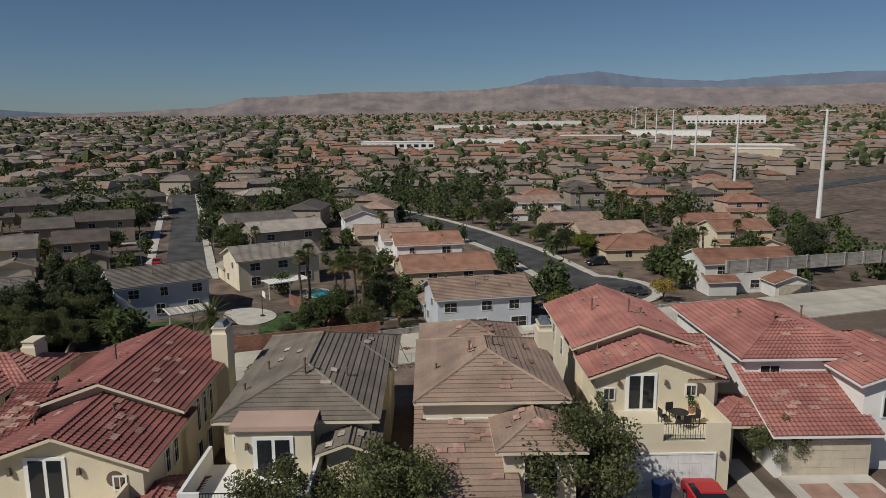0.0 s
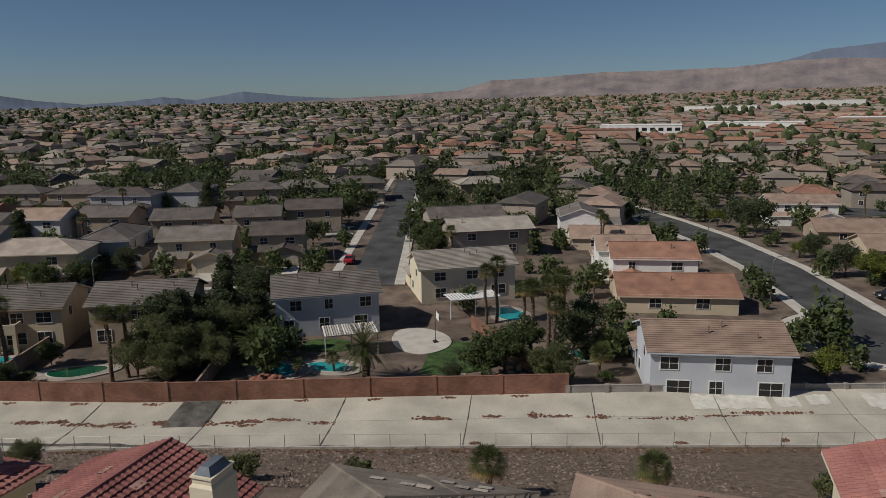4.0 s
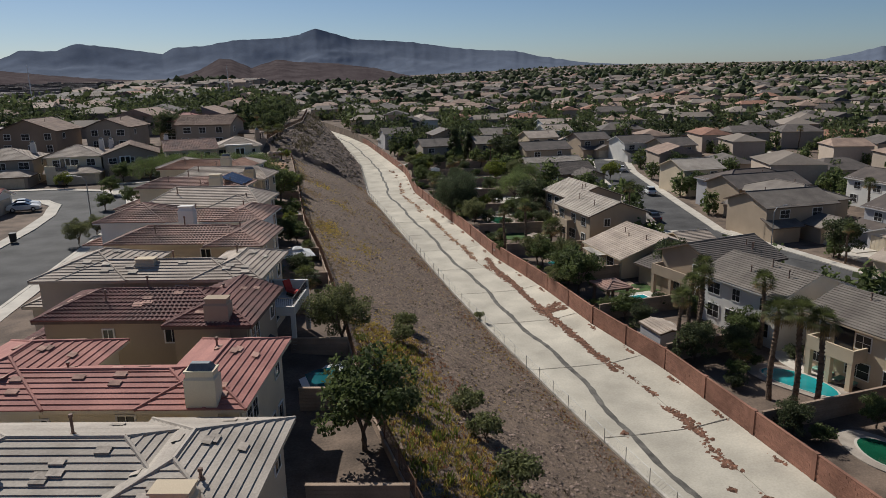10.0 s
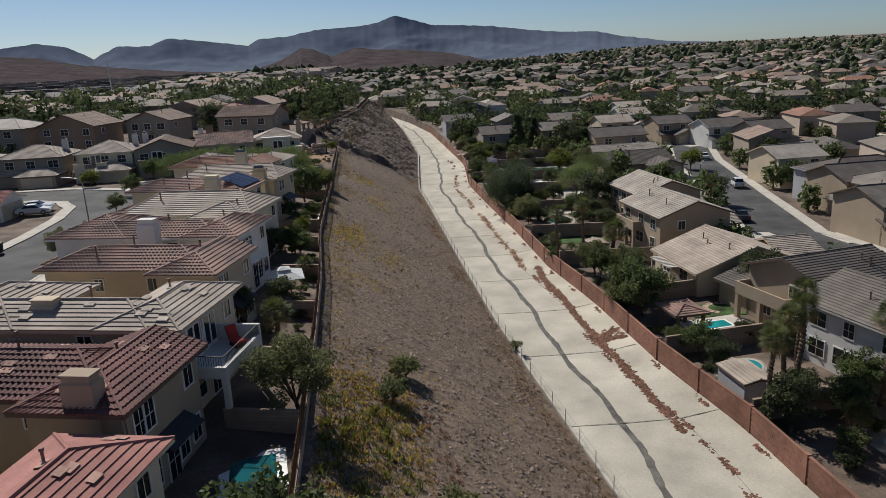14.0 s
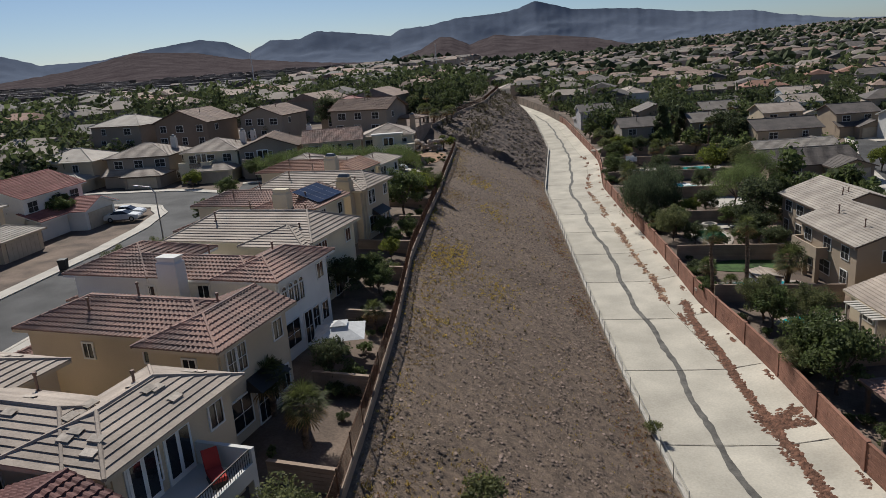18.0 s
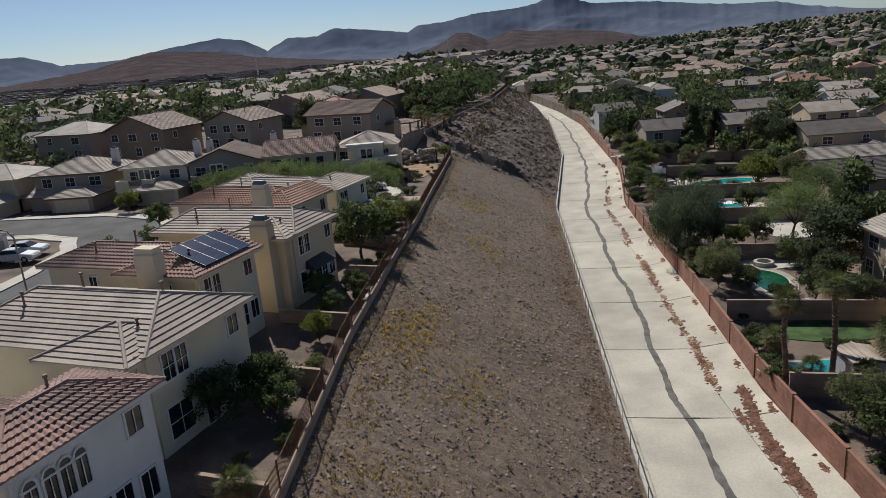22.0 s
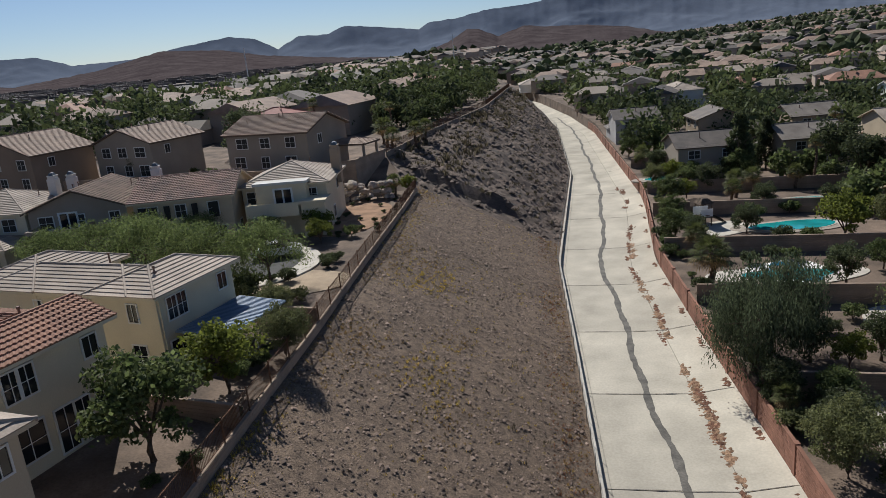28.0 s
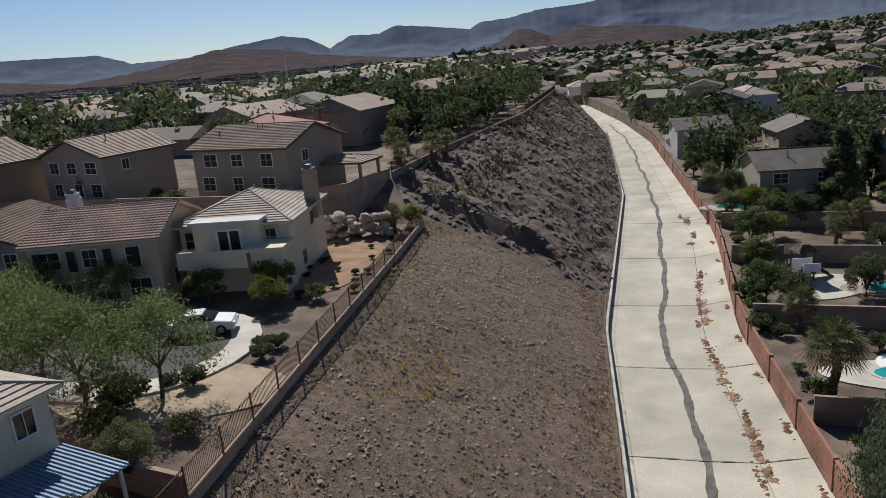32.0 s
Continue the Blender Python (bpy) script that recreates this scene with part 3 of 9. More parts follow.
def window_meshes(w, h, arch, dark):
    key = (round(w, 2), round(h, 2), arch, dark)
    if key not in WIN:
        fr = MB()
        t = 0.09
        xs = [-w / 2 - t, -w / 2, -0.025, 0.025, w / 2, w / 2 + t]
        zs = [-t, 0, h + 0.0, h + t] if h <= 1.2 else [-t, 0, h * 0.5 - 0.02, h * 0.5 + 0.02, h, h + t]
        nx, nz = len(xs), len(zs)
        fr.v = [(x, -0.06, z) for z in zs for x in xs] + [(x, 0.01, z) for z in zs for x in xs]
        for i in range(nx - 1):
            for j in range(nz - 1):
                if i in (0, 2, 4) or j % 2 == 0:
                    a = j * nx + i
                    fr.f.append((a, a + 1, a + nx + 1, a + nx))
        o = nx * nz
        ring = [i for i in range(nx)] + [j * nx + nx - 1 for j in range(1, nz)] + [(nz - 1) * nx + i for i in range(nx - 2, -1, -1)] + [j * nx for j in range(nz - 2, 0, -1)]
        for p, q in zip(ring, ring[1:] + ring[:1]):
            fr.f.append((p, p + o, q + o, q))
        if arch:
            base = len(fr.v)
            for s in range(9):
                x = math.pi * s / 8
                fr.v += [(math.cos(x) * w / 2, -0.06, h + t + math.sin(x) * w / 2), (math.cos(x) * (w / 2 + t), -0.06, h + t + math.sin(x) * (w / 2 + t))]
            for s in range(8):
                fr.f.append((base + 2 * s, base + 2 * s + 1, base + 2 * s + 3, base + 2 * s + 2))
            fr.v[base] = fr.v[(nz - 1) * nx + nx - 2]
        fr.mi = [0] * len(fr.f)
        pn = MB()
        pn.poly([(-w / 2, -0.02, 0), (w / 2, -0.02, 0), (w / 2, -0.02, h), (-w / 2, -0.02, h)])
        if arch:
            pn.poly([(math.cos(math.pi * s / 8) * w / 2, -0.021, h + t + math.sin(math.pi * s / 8) * w / 2) for s in range(9)])
        both = MB()
        both.v, both.f, both.mi = fr.v + pn.v, fr.f + [tuple(i + len(fr.v) for i in q) for q in pn.f], [0] * len(fr.f) + [1] * len(pn.f)
        WIN[key] = (fr.mesh("window", M_FRAME), pn.mesh("pane", M_SCREEN if dark else M_GLASS), both.mesh("window", M_FRAME, M_SCREEN if dark else M_GLASS))
    return WIN[key]


def window(parent, fm, u, z, w=1.2, h=1.3, arch=False, dark=False, far=False):
    a, b, c = window_meshes(w, h, arch, dark)
    if far:
        return part("window", c, None, parent, m=fm @ Matrix.Translation((u, -0.012, z)))
    o = part("window", a, None, parent, m=fm @ Matrix.Translation((u, -0.012, z)))
    part("pane", b, None, o)
    return o


def garage(parent, fm, u, w, paint):
    mb = MB()
    for k in range(4):
        for s in range(int(w / 0.62)):
            a = -w / 2 + s * (w / int(w / 0.62))
            mb.box(a + 0.02, a + w / int(w / 0.62) - 0.02, -0.05, 0.02, 0.02 + k * 0.53, 0.02 + k * 0.53 + 0.51)
    mb.box(-w / 2, w / 2, -0.03, 0.02, 0, 2.15)
    mb.box(-w / 2 - 0.12, -w / 2, -0.08, 0.02, 0, 2.25).box(w / 2, w / 2 + 0.12, -0.08, 0.02, 0, 2.25).box(-w / 2, w / 2, -0.08, 0.02, 2.15, 2.25)
    return part("garage_door", mb, paint, parent, m=fm @ Matrix.Translation((u, -0.012, 0)))


def chimney(parent, x, y, z0, z1, sx, sy, paint, metal=True):
    """A stucco shaft with a set-back crown and, where it has one, a sheet-metal cap."""
    mb = MB()
    mb.box(x - sx / 2, x + sx / 2, y - sy / 2, y + sy / 2, z0, z1 - 0.42)
    mb.box(x - sx / 2, x + sx / 2, y - sy / 2, y + sy / 2, z1 - 0.42, z1 - 0.3, taper=0.09)
    mb.box(x - sx / 2 + 0.09, x + sx / 2 - 0.09, y - sy / 2 + 0.09, y + sy / 2 - 0.09, z1 - 0.3, z1 - 0.08)
    mb.box(x - sx / 2 + 0.03, x + sx / 2 - 0.03, y - sy / 2 + 0.03, y + sy / 2 - 0.03, z1 - 0.08, z1)
    c = part("chimney", mb, paint, parent)
    if metal:
        cap = MB().box(x - sx / 2 + 0.14, x + sx / 2 - 0.14, y - sy / 2 + 0.14, y + sy / 2 - 0.14, z1, z1 + 0.3, taper=0.16)
        part("chimney_cap", cap, M_FLUE, c)


def roof_height(polys, x, y):
    best = None
    for q in polys:
        a, b, c = Vector(q[0]), Vector(q[1]), Vector(q[2])
        n = (b - a).cross(c - a)
        xs, ys = [p[0] for p in q], [p[1] for p in q]
        if n.z > 1e-6 and min(xs) <= x <= max(xs) and min(ys) <= y <= max(ys):
            z = a.z - (n.x * (x - a.x) + n.y * (y - a.y)) / n.z
            best = z if best is None else min(best, z)
    return best


def vents(parent, polys, spots):
    for x, y, h in spots:
        z = roof_height(polys, x, y)
        if z is not None:
            mb = MB().tube([(x, y, z - 0.1), (x, y, z + h)], [0.06, 0.06], 7)
            mb.tube([(x, y, z), (x, y, z + 0.12)], [0.16, 0.09], 8)
            mb.tube([(x, y, z + h), (x, y, z + h + 0.12)], [0.10, 0.09], 7)
            part("vent_pipe", mb, M_PIPE, parent)


def house(x, y, rz, blocks, paint="tan", tile="grey", near=1, wave=9.0, wins=(), doors=(), chim=(), pipes=(), z=None, label="", pitch=0.36, over=0.5, gpaint=None, dark=False, flue=True):
    """blocks: (x0, x1, y0, y1, base, eave, roof kind[, tile]); wins: (block, side, u, z, w, h[, arch]); doors: (block, side, u, width)."""
    z = ground_z(x, y) if z is None else z
    words = label or "two-storey %s stucco house with %s roof tiles" % (paint, tile)
    h = thing("house", x, y, z, rz, words, "house", "houses by the wash")
    every = []
    for b in blocks:
        x0, x1, y0, y1, base, eave, kind = b[:7]
        if kind == "flat":
            part("wall", wall_box(x0, x1, y0, y1, base - (0.4 if base == 0 else 0), eave), STUCCO[paint], h)
            part("parapet_cap", MB().box(x0 - 0.06, x1 + 0.06, y0 - 0.06, y1 + 0.06, eave, eave + 0.1), STUCCO["pale"], h)
            continue
        if kind == "cover":
            continue
        polys, ridges, gables = slopes(x0, x1, y0, y1, eave, kind, pitch, over)
        part("wall", wall_box(x0, x1, y0, y1, base - (1.0 if base == 0 else 0), eave + (0.02 if kind != "shed" else 0), gables), STUCCO[paint], h)
        add_roof(h, polys, ridges, b[7] if len(b) > 7 else tile, near, wave, trim=M_BROWN if paint in ("tan", "brown", "taupe") else STUCCO[paint])
        every += polys
    for wdef in wins:
        bi, side, u, zz, ww, hh = wdef[:6]
        fm, length, _ = face_frame(side, *blocks[bi][:4])
        window(h, fm, u * length, zz, ww, hh, arch=len(wdef) > 6 and bool(wdef[6]), dark=dark, far=near == 0)
    for bi, side, u, ww in doors:
        fm, length, _ = face_frame(side, *blocks[bi][:4])
        garage(h, fm, u * length, ww, gpaint or M_GARAGE)
    for cx, cy, top, sx, sy in chim:
        chimney(h, cx, cy, 0, top, sx, sy, STUCCO[paint], flue)
    vents(h, every, pipes)
    return h


rng = random.Random(5)


def std_wins(n_front=3, n_back=3, sides=True, low=True):
    """Rows of windows on a two-storey block."""
    out = []
    for side, n in (("f", n_front), ("b", n_back)):
        for k in range(n):
            out.append((0, side, (k + 0.5) / n + rng.uniform(-0.04, 0.04), 3.5, rng.choice((1.0, 1.4, 1.7)), 1.25))
            if low:
                out.append((0, side, (k + 0.5) / n + rng.uniform(-0.05, 0.05), 0.9, rng.choice((1.2, 1.6, 2.2)), 1.4))
    if sides:
        out += [(0, "l", 0.3, 3.6, 0.9, 1.1), (0, "r", 0.62, 3.6, 0.9, 1.1), (0, "r", 0.3, 1.0, 1.0, 1.2)]
    return out


DRIVE = MB().box(-2.7, 2.7, -3.2, 3.2, -0.1, 0.07).mesh("driveway", M_CONC2)


def tract(x, y, rz, L=12.5, D=9.5, paint="tan", tile="grey", roof="gx", wing=1, near=0, one=False, z=None, wave=9.0, dark=True, pitch=0.36):
    """A tract house: a main block with its ridge along local x, a garage wing towards the street (-y) and a low roof behind."""
    eave = 2.8 if one else 5.5
    bl = [(-L / 2, L / 2, -D / 2, D / 2, 0, eave, roof)]
    doors = ()
    if wing:
        s = 1 if wing > 0 else -1
        a, b = sorted((s * L / 2, s * (L / 2 - 6.4)))
        bl.append((a, b, -D / 2 - 4.2, -D / 2 + 0.5, 0, 2.75 if not one else 2.7, "hip" if roof == "hip" else "gy"))
        doors = ((1, "f", 0.5, 4.9),)
        if not one:
            a, b = sorted((-s * L / 2, -s * (L / 2 - 5)))
            bl.append((a, b, -D / 2 - 1.8, -D / 2 + 0.3, 0, 2.7, "shed"))
    wn = (std_wins(3, 3) if near else std_wins(2, 2, sides=False)) if not one else [(0, "f", 0.3, 0.9, 1.5, 1.3), (0, "b", 0.3, 0.9, 1.6, 1.3), (0, "b", 0.7, 0.9, 1.8, 1.4), (0, "l", 0.5, 0.9, 1.2, 1.2)]
    ridge = 0.0
    pp = [(L * rng.uniform(-0.35, 0.35), D * rng.uniform(0.08, 0.3), rng.uniform(0.35, 0.8)) for _ in range(3 if near else 1)]
    if wing:
        c, q = math.cos(radians(rz)), math.sin(radians(rz))
        px, py = s * (L / 2 - 3.2), -D / 2 - 4.2 - 3.2
        drv = new("driveway", DRIVE)
        drv.matrix_basis = pose(x + c * px - q * py, y + q * px + c * py, (ground_z(x, y) if z is None else z), 0, 0, rz)
        tagged(drv, "pale concrete driveway before a garage", "driveway", kind="structure")
    return house(x, y, rz, bl, paint, tile, near, wave, wn, doors, (), pp, z=z, dark=dark, pitch=pitch,
                 label="%s %s stucco tract house with a %s tiled roof" % ("one-storey" if one else "two-storey", paint, tile))

# ---- the row of houses above the wash ----
# each: far back eave corner, length along the wash, depth of the rear block, plan, tiles, paint, wave, chimney (place and top), words
ROW = [
    ((12.8, 23.7, 13.65), 8.6, 6.0, "B", "rose", "cream", 0.3, (9.9, 17.6, 15.3), "two-storey cream stucco house with rose barrel tiles"),
    ((12.1, 33.8, 13.7), 8.6, 6.4, "B", "light", "sand", 9.0, (8.5, 26.2, 15.5), "two-storey sand stucco house with grey flat roof tiles"),
    ((11.55, 44.0, 13.65), 9.0, 5.2, "A", "rose", "cream", 9.0, (7.9, 36.1, 15.5), "two-storey cream stucco house with rose-red flat tiles"),
    ((10.75, 52.5, 14.2), 7.6, 5.4, "B", "maroon", "tan", 0.3, (7.3, 46.2, 15.8), "two-storey tan stucco house with dark red barrel tiles"),
    ((10.8, 60.9, 14.75), 8.0, 5.0, "A", "ash", "sand", 9.0, (1.0, 56.7, 15.9), "two-storey sand stucco house with pale flat tiles and a rear balcony"),
    ((10.0, 70.1, 14.75), 7.2, 5.0, "B", "mixed", "sand", 0.3, None, "two-storey sand stucco house with brown-red barrel tiles"),
    ((9.35, 80.2, 14.95), 7.5, 4.8, "A", "mixed", "white", 0.3, (1.0, 73.5, 16.7), "two-storey white stucco house with barrel tiles and arched windows"),
    ((8.55, 90.8, 14.75), 9.2, 5.0, "C", "ash", "cream", 9.0, None, "two-storey cream stucco house with pale ribbed roof tiles"),
    ((5.35, 99.8, 15.1), 7.0, 6.4, "B", "mixed", "cream", 0.3, (1.0, 93.4, 17.0), "two-storey cream house with brown barrel tiles and solar panels"),
    ((7.55, 109.8, 14.9), 7.6, 5.0, "C", "ash", "sand", 9.0, (4.1, 102.6, 16.3), "two-storey sand stucco house with pale flat tiles and a tan chimney"),
    ((4.0, 119.7, 15.0), 7.3, 5.2, "B", "terra", "cream", 0.3, (-0.1, 112.8, 17.1), "two-storey cream stucco house with terracotta barrel tiles"),
    ((4.25, 132.6, 13.95), 8.0, 5.6, "A", "ash", "cream", 9.0, None, "two-storey cream stucco house with pale tiles and a metal patio cover"),
]
UP = 5.6
TURN = -101.0


def row_house(ne, L, d, plan, tile, paint, wave, chim, words, near, arch=False, bay=False, flue=False):
    """A deep two-storey house with its back towards the wash; local x runs along the wash from the far eave, local y towards it."""
    rear = (0.5, L - 0.5, -d + 0.5, -0.5, 0, UP, "hn" if plan == "B" and wave < 1 else "hip")
    if plan == "A":
        # rear and front blocks joined by a wing along one side, with a court between
        bl = [rear, (L - d + 0.55, L - 0.55, -14.0, -d / 2 + 0.2, 0, UP, "hip"), (0.5, L - 0.5, -16.0, -10.0, 0, UP, "hip"), (1.0, 5.0, -18.4, -15.6, 0, 2.9, "hip")]
    elif plan == "B":
        # rear block a step proud of the long main roof
        bl = [rear, (0.9, L - 1.6, -13.4, -d / 2 + 0.6, 0, UP, "hip"), (0.6, L - 2.4, -16.6, -13.0, 0, 2.9, "hip"), (L - 4.4, L - 0.8, -15.6, -12.6, 0, 2.9, "hip")]
    else:
        # one broad hip roof with a small projection at the rear corner
        bl = [(0.5, L - 1.3, -12.6, -0.5, 0, UP, "hy"), (L - 4.6, L - 0.3, -5.2, -0.6, 0, UP - 0.06, "hip"), (0.8, L - 2.2, -16.4, -12.2, 0, 2.9, "hip"), (L - 5.2, L - 1.0, -15.4, -11.8, 0, 2.85, "hip")]
    wn = [(0, "b", 0.17, 3.6, 0.75, 1.35), (0, "b", 0.29, 3.6, 0.75, 1.35), (0, "b", 0.84, 3.9, 0.8, 1.0), (0, "b", 0.2, 0.7, 1.6, 1.6), (0, "b", 0.5, 0.15, 0.95, 2.1), (0, "b", 0.66, 0.7, 0.8, 1.5), (0, "b", 0.86, 0.9, 0.8, 1.2),
          (0, "r", 0.6, 3.7, 0.7, 1.1), (0, "r", 0.6, 0.9, 1.0, 1.3), (1, "r", 0.35, 3.9, 0.6, 0.8), (1, "r", 0.7, 3.9, 0.8, 1.0), (0, "l", 0.5, 3.7, 0.8, 1.1), (2 if plan == "A" else 1, "f", 0.5, 3.7, 1.4, 1.3), (2, "r", 0.5, 1.0, 0.8, 1.1)]
    if arch:
        wn = [(0, "b", q, 3.3, 0.5, 1.1, 1) for q in (0.12, 0.24, 0.34, 0.44)] + wn[2:]
    pp = [(L * 0.4, -8.0, 0.8), (L * 0.62, -10.0, 0.7), (L * 0.35, -3.2, 0.5), (L * 0.7, -2.0, 0.35)]
    c, q = math.cos(radians(11)), math.sin(radians(11))
    z = ne[2] + 0.18 - UP
    ch = []
    if chim:
        dx, dy = chim[0] - ne[0], chim[1] - ne[1]
        ch = [(-q * dx - c * dy, c * dx - q * dy, chim[2] - z, 0.9, 1.45)]
    h = house(ne[0], ne[1], TURN, bl, paint, tile, near, wave, wn, ((2, "f", 0.5, 4.0),), ch, pp, z=z, label=words, flue=flue)
    # dark awning over the back door, and downpipes at the rear corners
    if bay:
        aw = MB()
        aw.v = [(L * 0.3, -0.5, 2.95), (L * 0.66, -0.5, 2.95), (L * 0.68, 0.45, 2.35), (L * 0.28, 0.45, 2.35), (L * 0.28, -0.5, 2.3), (L * 0.68, -0.5, 2.3)]
        aw.f, aw.mi = [(3, 2, 1, 0), (0, 4, 3), (1, 2, 5), (3, 4, 5, 2)], [0] * 4
        part("awning", aw, M_SCREEN, h, "dark fabric awning")
    part("downpipe", MB().box(L - 0.75, L - 0.67, -0.5, -0.42, 0, UP), STUCCO[paint], h)
    return h


rows = [row_house(*q, near=2 if i < 5 else 1, arch=i == 6, bay=i in (3, 5, 9), flue=i in (2, 9, 10)) for i, q in enumerate(ROW)]
deckhouse, solar, patiohouse = rows[4], rows[8], rows[11]
# rear balcony on posts, with an iron rail
at = Matrix.Translation((ROW[4][1] / 2 + 0.2, -10.5, 0))
b = MB().box(-1.3, 3.6, 10.0, 12.6, 2.7, 3.0).box(3.3, 3.6, 12.3, 12.6, 0, 2.7).box(-1.3, -1.0, 12.3, 12.6, 0, 2.7)
b.box(-1.3, -1.1, 10.0, 12.6, 3.0, 3.95).box(3.4, 3.6, 10.0, 12.6, 3.0, 3.35).box(-1.1, 3.4, 12.4, 12.6, 3.0, 3.35)
part("balcony", b, STUCCO["pale"], deckhouse, "pale stucco balcony on posts", at)
rl = MB().box(-1.1, 3.5, 12.48, 12.52, 3.9, 3.95).box(3.48, 3.52, 10.0, 12.5, 3.9, 3.95)
for q in range(32):
    rl.box(-1.05 + q * 0.14, -1.03 + q * 0.14, 12.49, 12.51, 3.35, 3.9)
for q in range(17):
    rl.box(3.49, 3.51, 10.1 + q * 0.14, 10.12 + q * 0.14, 3.35, 3.9)
part("railing", rl, M_IRON, deckhouse, "thin black iron railing", at)
for x in (-0.2, 1.7):
    part("french_door", MB().box(x - 0.75, x + 0.75, 10.0, 10.06, 3.0, 5.05), M_WHITE, deckhouse, "white french door", at)
    for s in (-0.36, 0.36):
        part("door_glass", MB().box(x + s - 0.25, x + s + 0.25, 10.05, 10.08, 3.25, 4.9), M_GLASS, deckhouse, "", at)
# metal patio cover
at = Matrix.Translation((ROW[11][1] / 2, -10.0, 0))
pm = at @ pose(0, 0, 0, -3, 0, 0) @ Matrix.Translation((0, 0, 0.55))
cov = MB().box(-3.6, 2.6, 9.5, 13.2, 2.75, 2.82, m=pm)
cover = part("patio_cover", cov, mat("blue_grey_metal", (0.17, 0.25, 0.36), 0.5, 0.06), patiohouse, "blue-grey corrugated metal patio cover")
RIB = MB().box(0, 0.1, 9.5, 13.2, 2.82, 2.88, taper=0.02).mesh("rib", MATS["blue_grey_metal"])
for q in range(31):
    part("rib", RIB, None, cover, "", pm @ Matrix.Translation((-3.6 + q * 0.2, 0, 0)))
for px in (-3.4, -0.5, 2.4):
    part("patio_post", MB().box(px - 0.06, px + 0.06, 12.9, 13.02, -0.4, 2.65), M_WHITE, patiohouse, "", at)
# solar panels on the slope towards the wash
L, d = ROW[8][1:3]
for q in slopes(0.5, L - 0.5, -d + 0.5, -0.5, UP, "hn", 0.36, 0.5)[0]:
    a, b_, c = Vector(q[0]), Vector(q[1]), Vector(q[2])
    u = (b_ - a).normalized()
    n = (b_ - a).cross(c - a).normalized()
    if n.y > 0.2:
        v = n.cross(u)
        mid = a + u * 1.45 + v * 0.45 + n * 0.17
        for i in range(4):
            for j in range(2):
                o = mid + u * i * 1.175 + v * j * 1.395
                mb = MB()
                p = [o, o + u * 1.16, o + u * 1.16 + v * 1.38, o + v * 1.38]
                mb.poly([w + n * 0.04 for w in p])
                for s1, s2 in zip(p, p[1:] + p[:1]):
                    mb.poly([s1, s2, s2 + n * 0.04, s1 + n * 0.04])
                pan = part("solar_panel", mb, M_SOLAR, solar)
                bars = MB()
                for g in (0.0, 1.14):
                    bars.poly([o + u * g + n * 0.046, o + u * (g + 0.02) + n * 0.046, o + u * (g + 0.02) + v * 1.38 + n * 0.046, o + u * g + v * 1.38 + n * 0.046])
                part("frame", bars, M_METAL, pan)


# ---- the five near houses, seen first from the street side ----


def plot(ox, oy, old_x, old_y, x, y):
    """A spot given beside an unturned house at (old_x, old_y), carried to the turned one at (ox, oy)."""
    c, q = math.cos(radians(TURN + 90)), math.sin(radians(TURN + 90))
    return ox + c * (x - old_x) - q * (y - old_y), oy + q * (x - old_x) + c * (y - old_y)


def balcony_box(h, x0, x1, y0, y1, z, paint, rail=None):
    """A walled terrace over a garage; rail: (from, to) of the iron part of the front."""
    t = 0.18
    part("terrace_floor", MB().box(x0, x1, y0, y1, z - 0.3, z), STUCCO[paint], h)
    walls = [(x0, x0 + t, y0, y1), (x1 - t, x1, y0, y1)]
    walls += [(x0 + t, rail[0], y0, y0 + t), (rail[1], x1 - t, y0, y0 + t)] if rail else [(x0 + t, x1 - t, y0, y0 + t)]
    for w in walls:
        part("parapet", MB().box(*w, z, z + 1.05), STUCCO[paint], h)
    if rail:
        r = MB().box(rail[0], rail[1], y0 + 0.06, y0 + 0.1, z + 0.98, z + 1.03).box(rail[0], rail[1], y0 + 0.06, y0 + 0.1, z + 0.08, z + 0.12)
        for k in range(int((rail[1] - rail[0]) / 0.14)):
            r.box(rail[0] + k * 0.14, rail[0] + k * 0.14 + 0.02, y0 + 0.07, y0 + 0.09, z + 0.1, z + 1.0)
        part("railing", r, M_IRON, h, "black iron railing")


def french_door(h, x, y, z, w=1.7, hh=2.3):
    part("french_door", MB().box(x - w / 2 - 0.12, x + w / 2 + 0.12, y - 0.06, y + 0.02, z, z + hh + 0.12), M_WHITE, h)
    for s in (-1, 1):
        a = x + s * w / 4
        part("door_glass", MB().box(a - w / 4 + 0.1, a + w / 4 - 0.08, y - 0.075, y - 0.05, z + 0.15, z + hh - 0.05), M_GLASS, h)


def lanterns(h, spots):
    for x, y, z in spots:
        part("wall_lantern", MB().box(x - 0.09, x + 0.09, y - 0.22, y - 0.02, z, z + 0.32, taper=0.03), M_BROWN, h)


PZ = 8.1
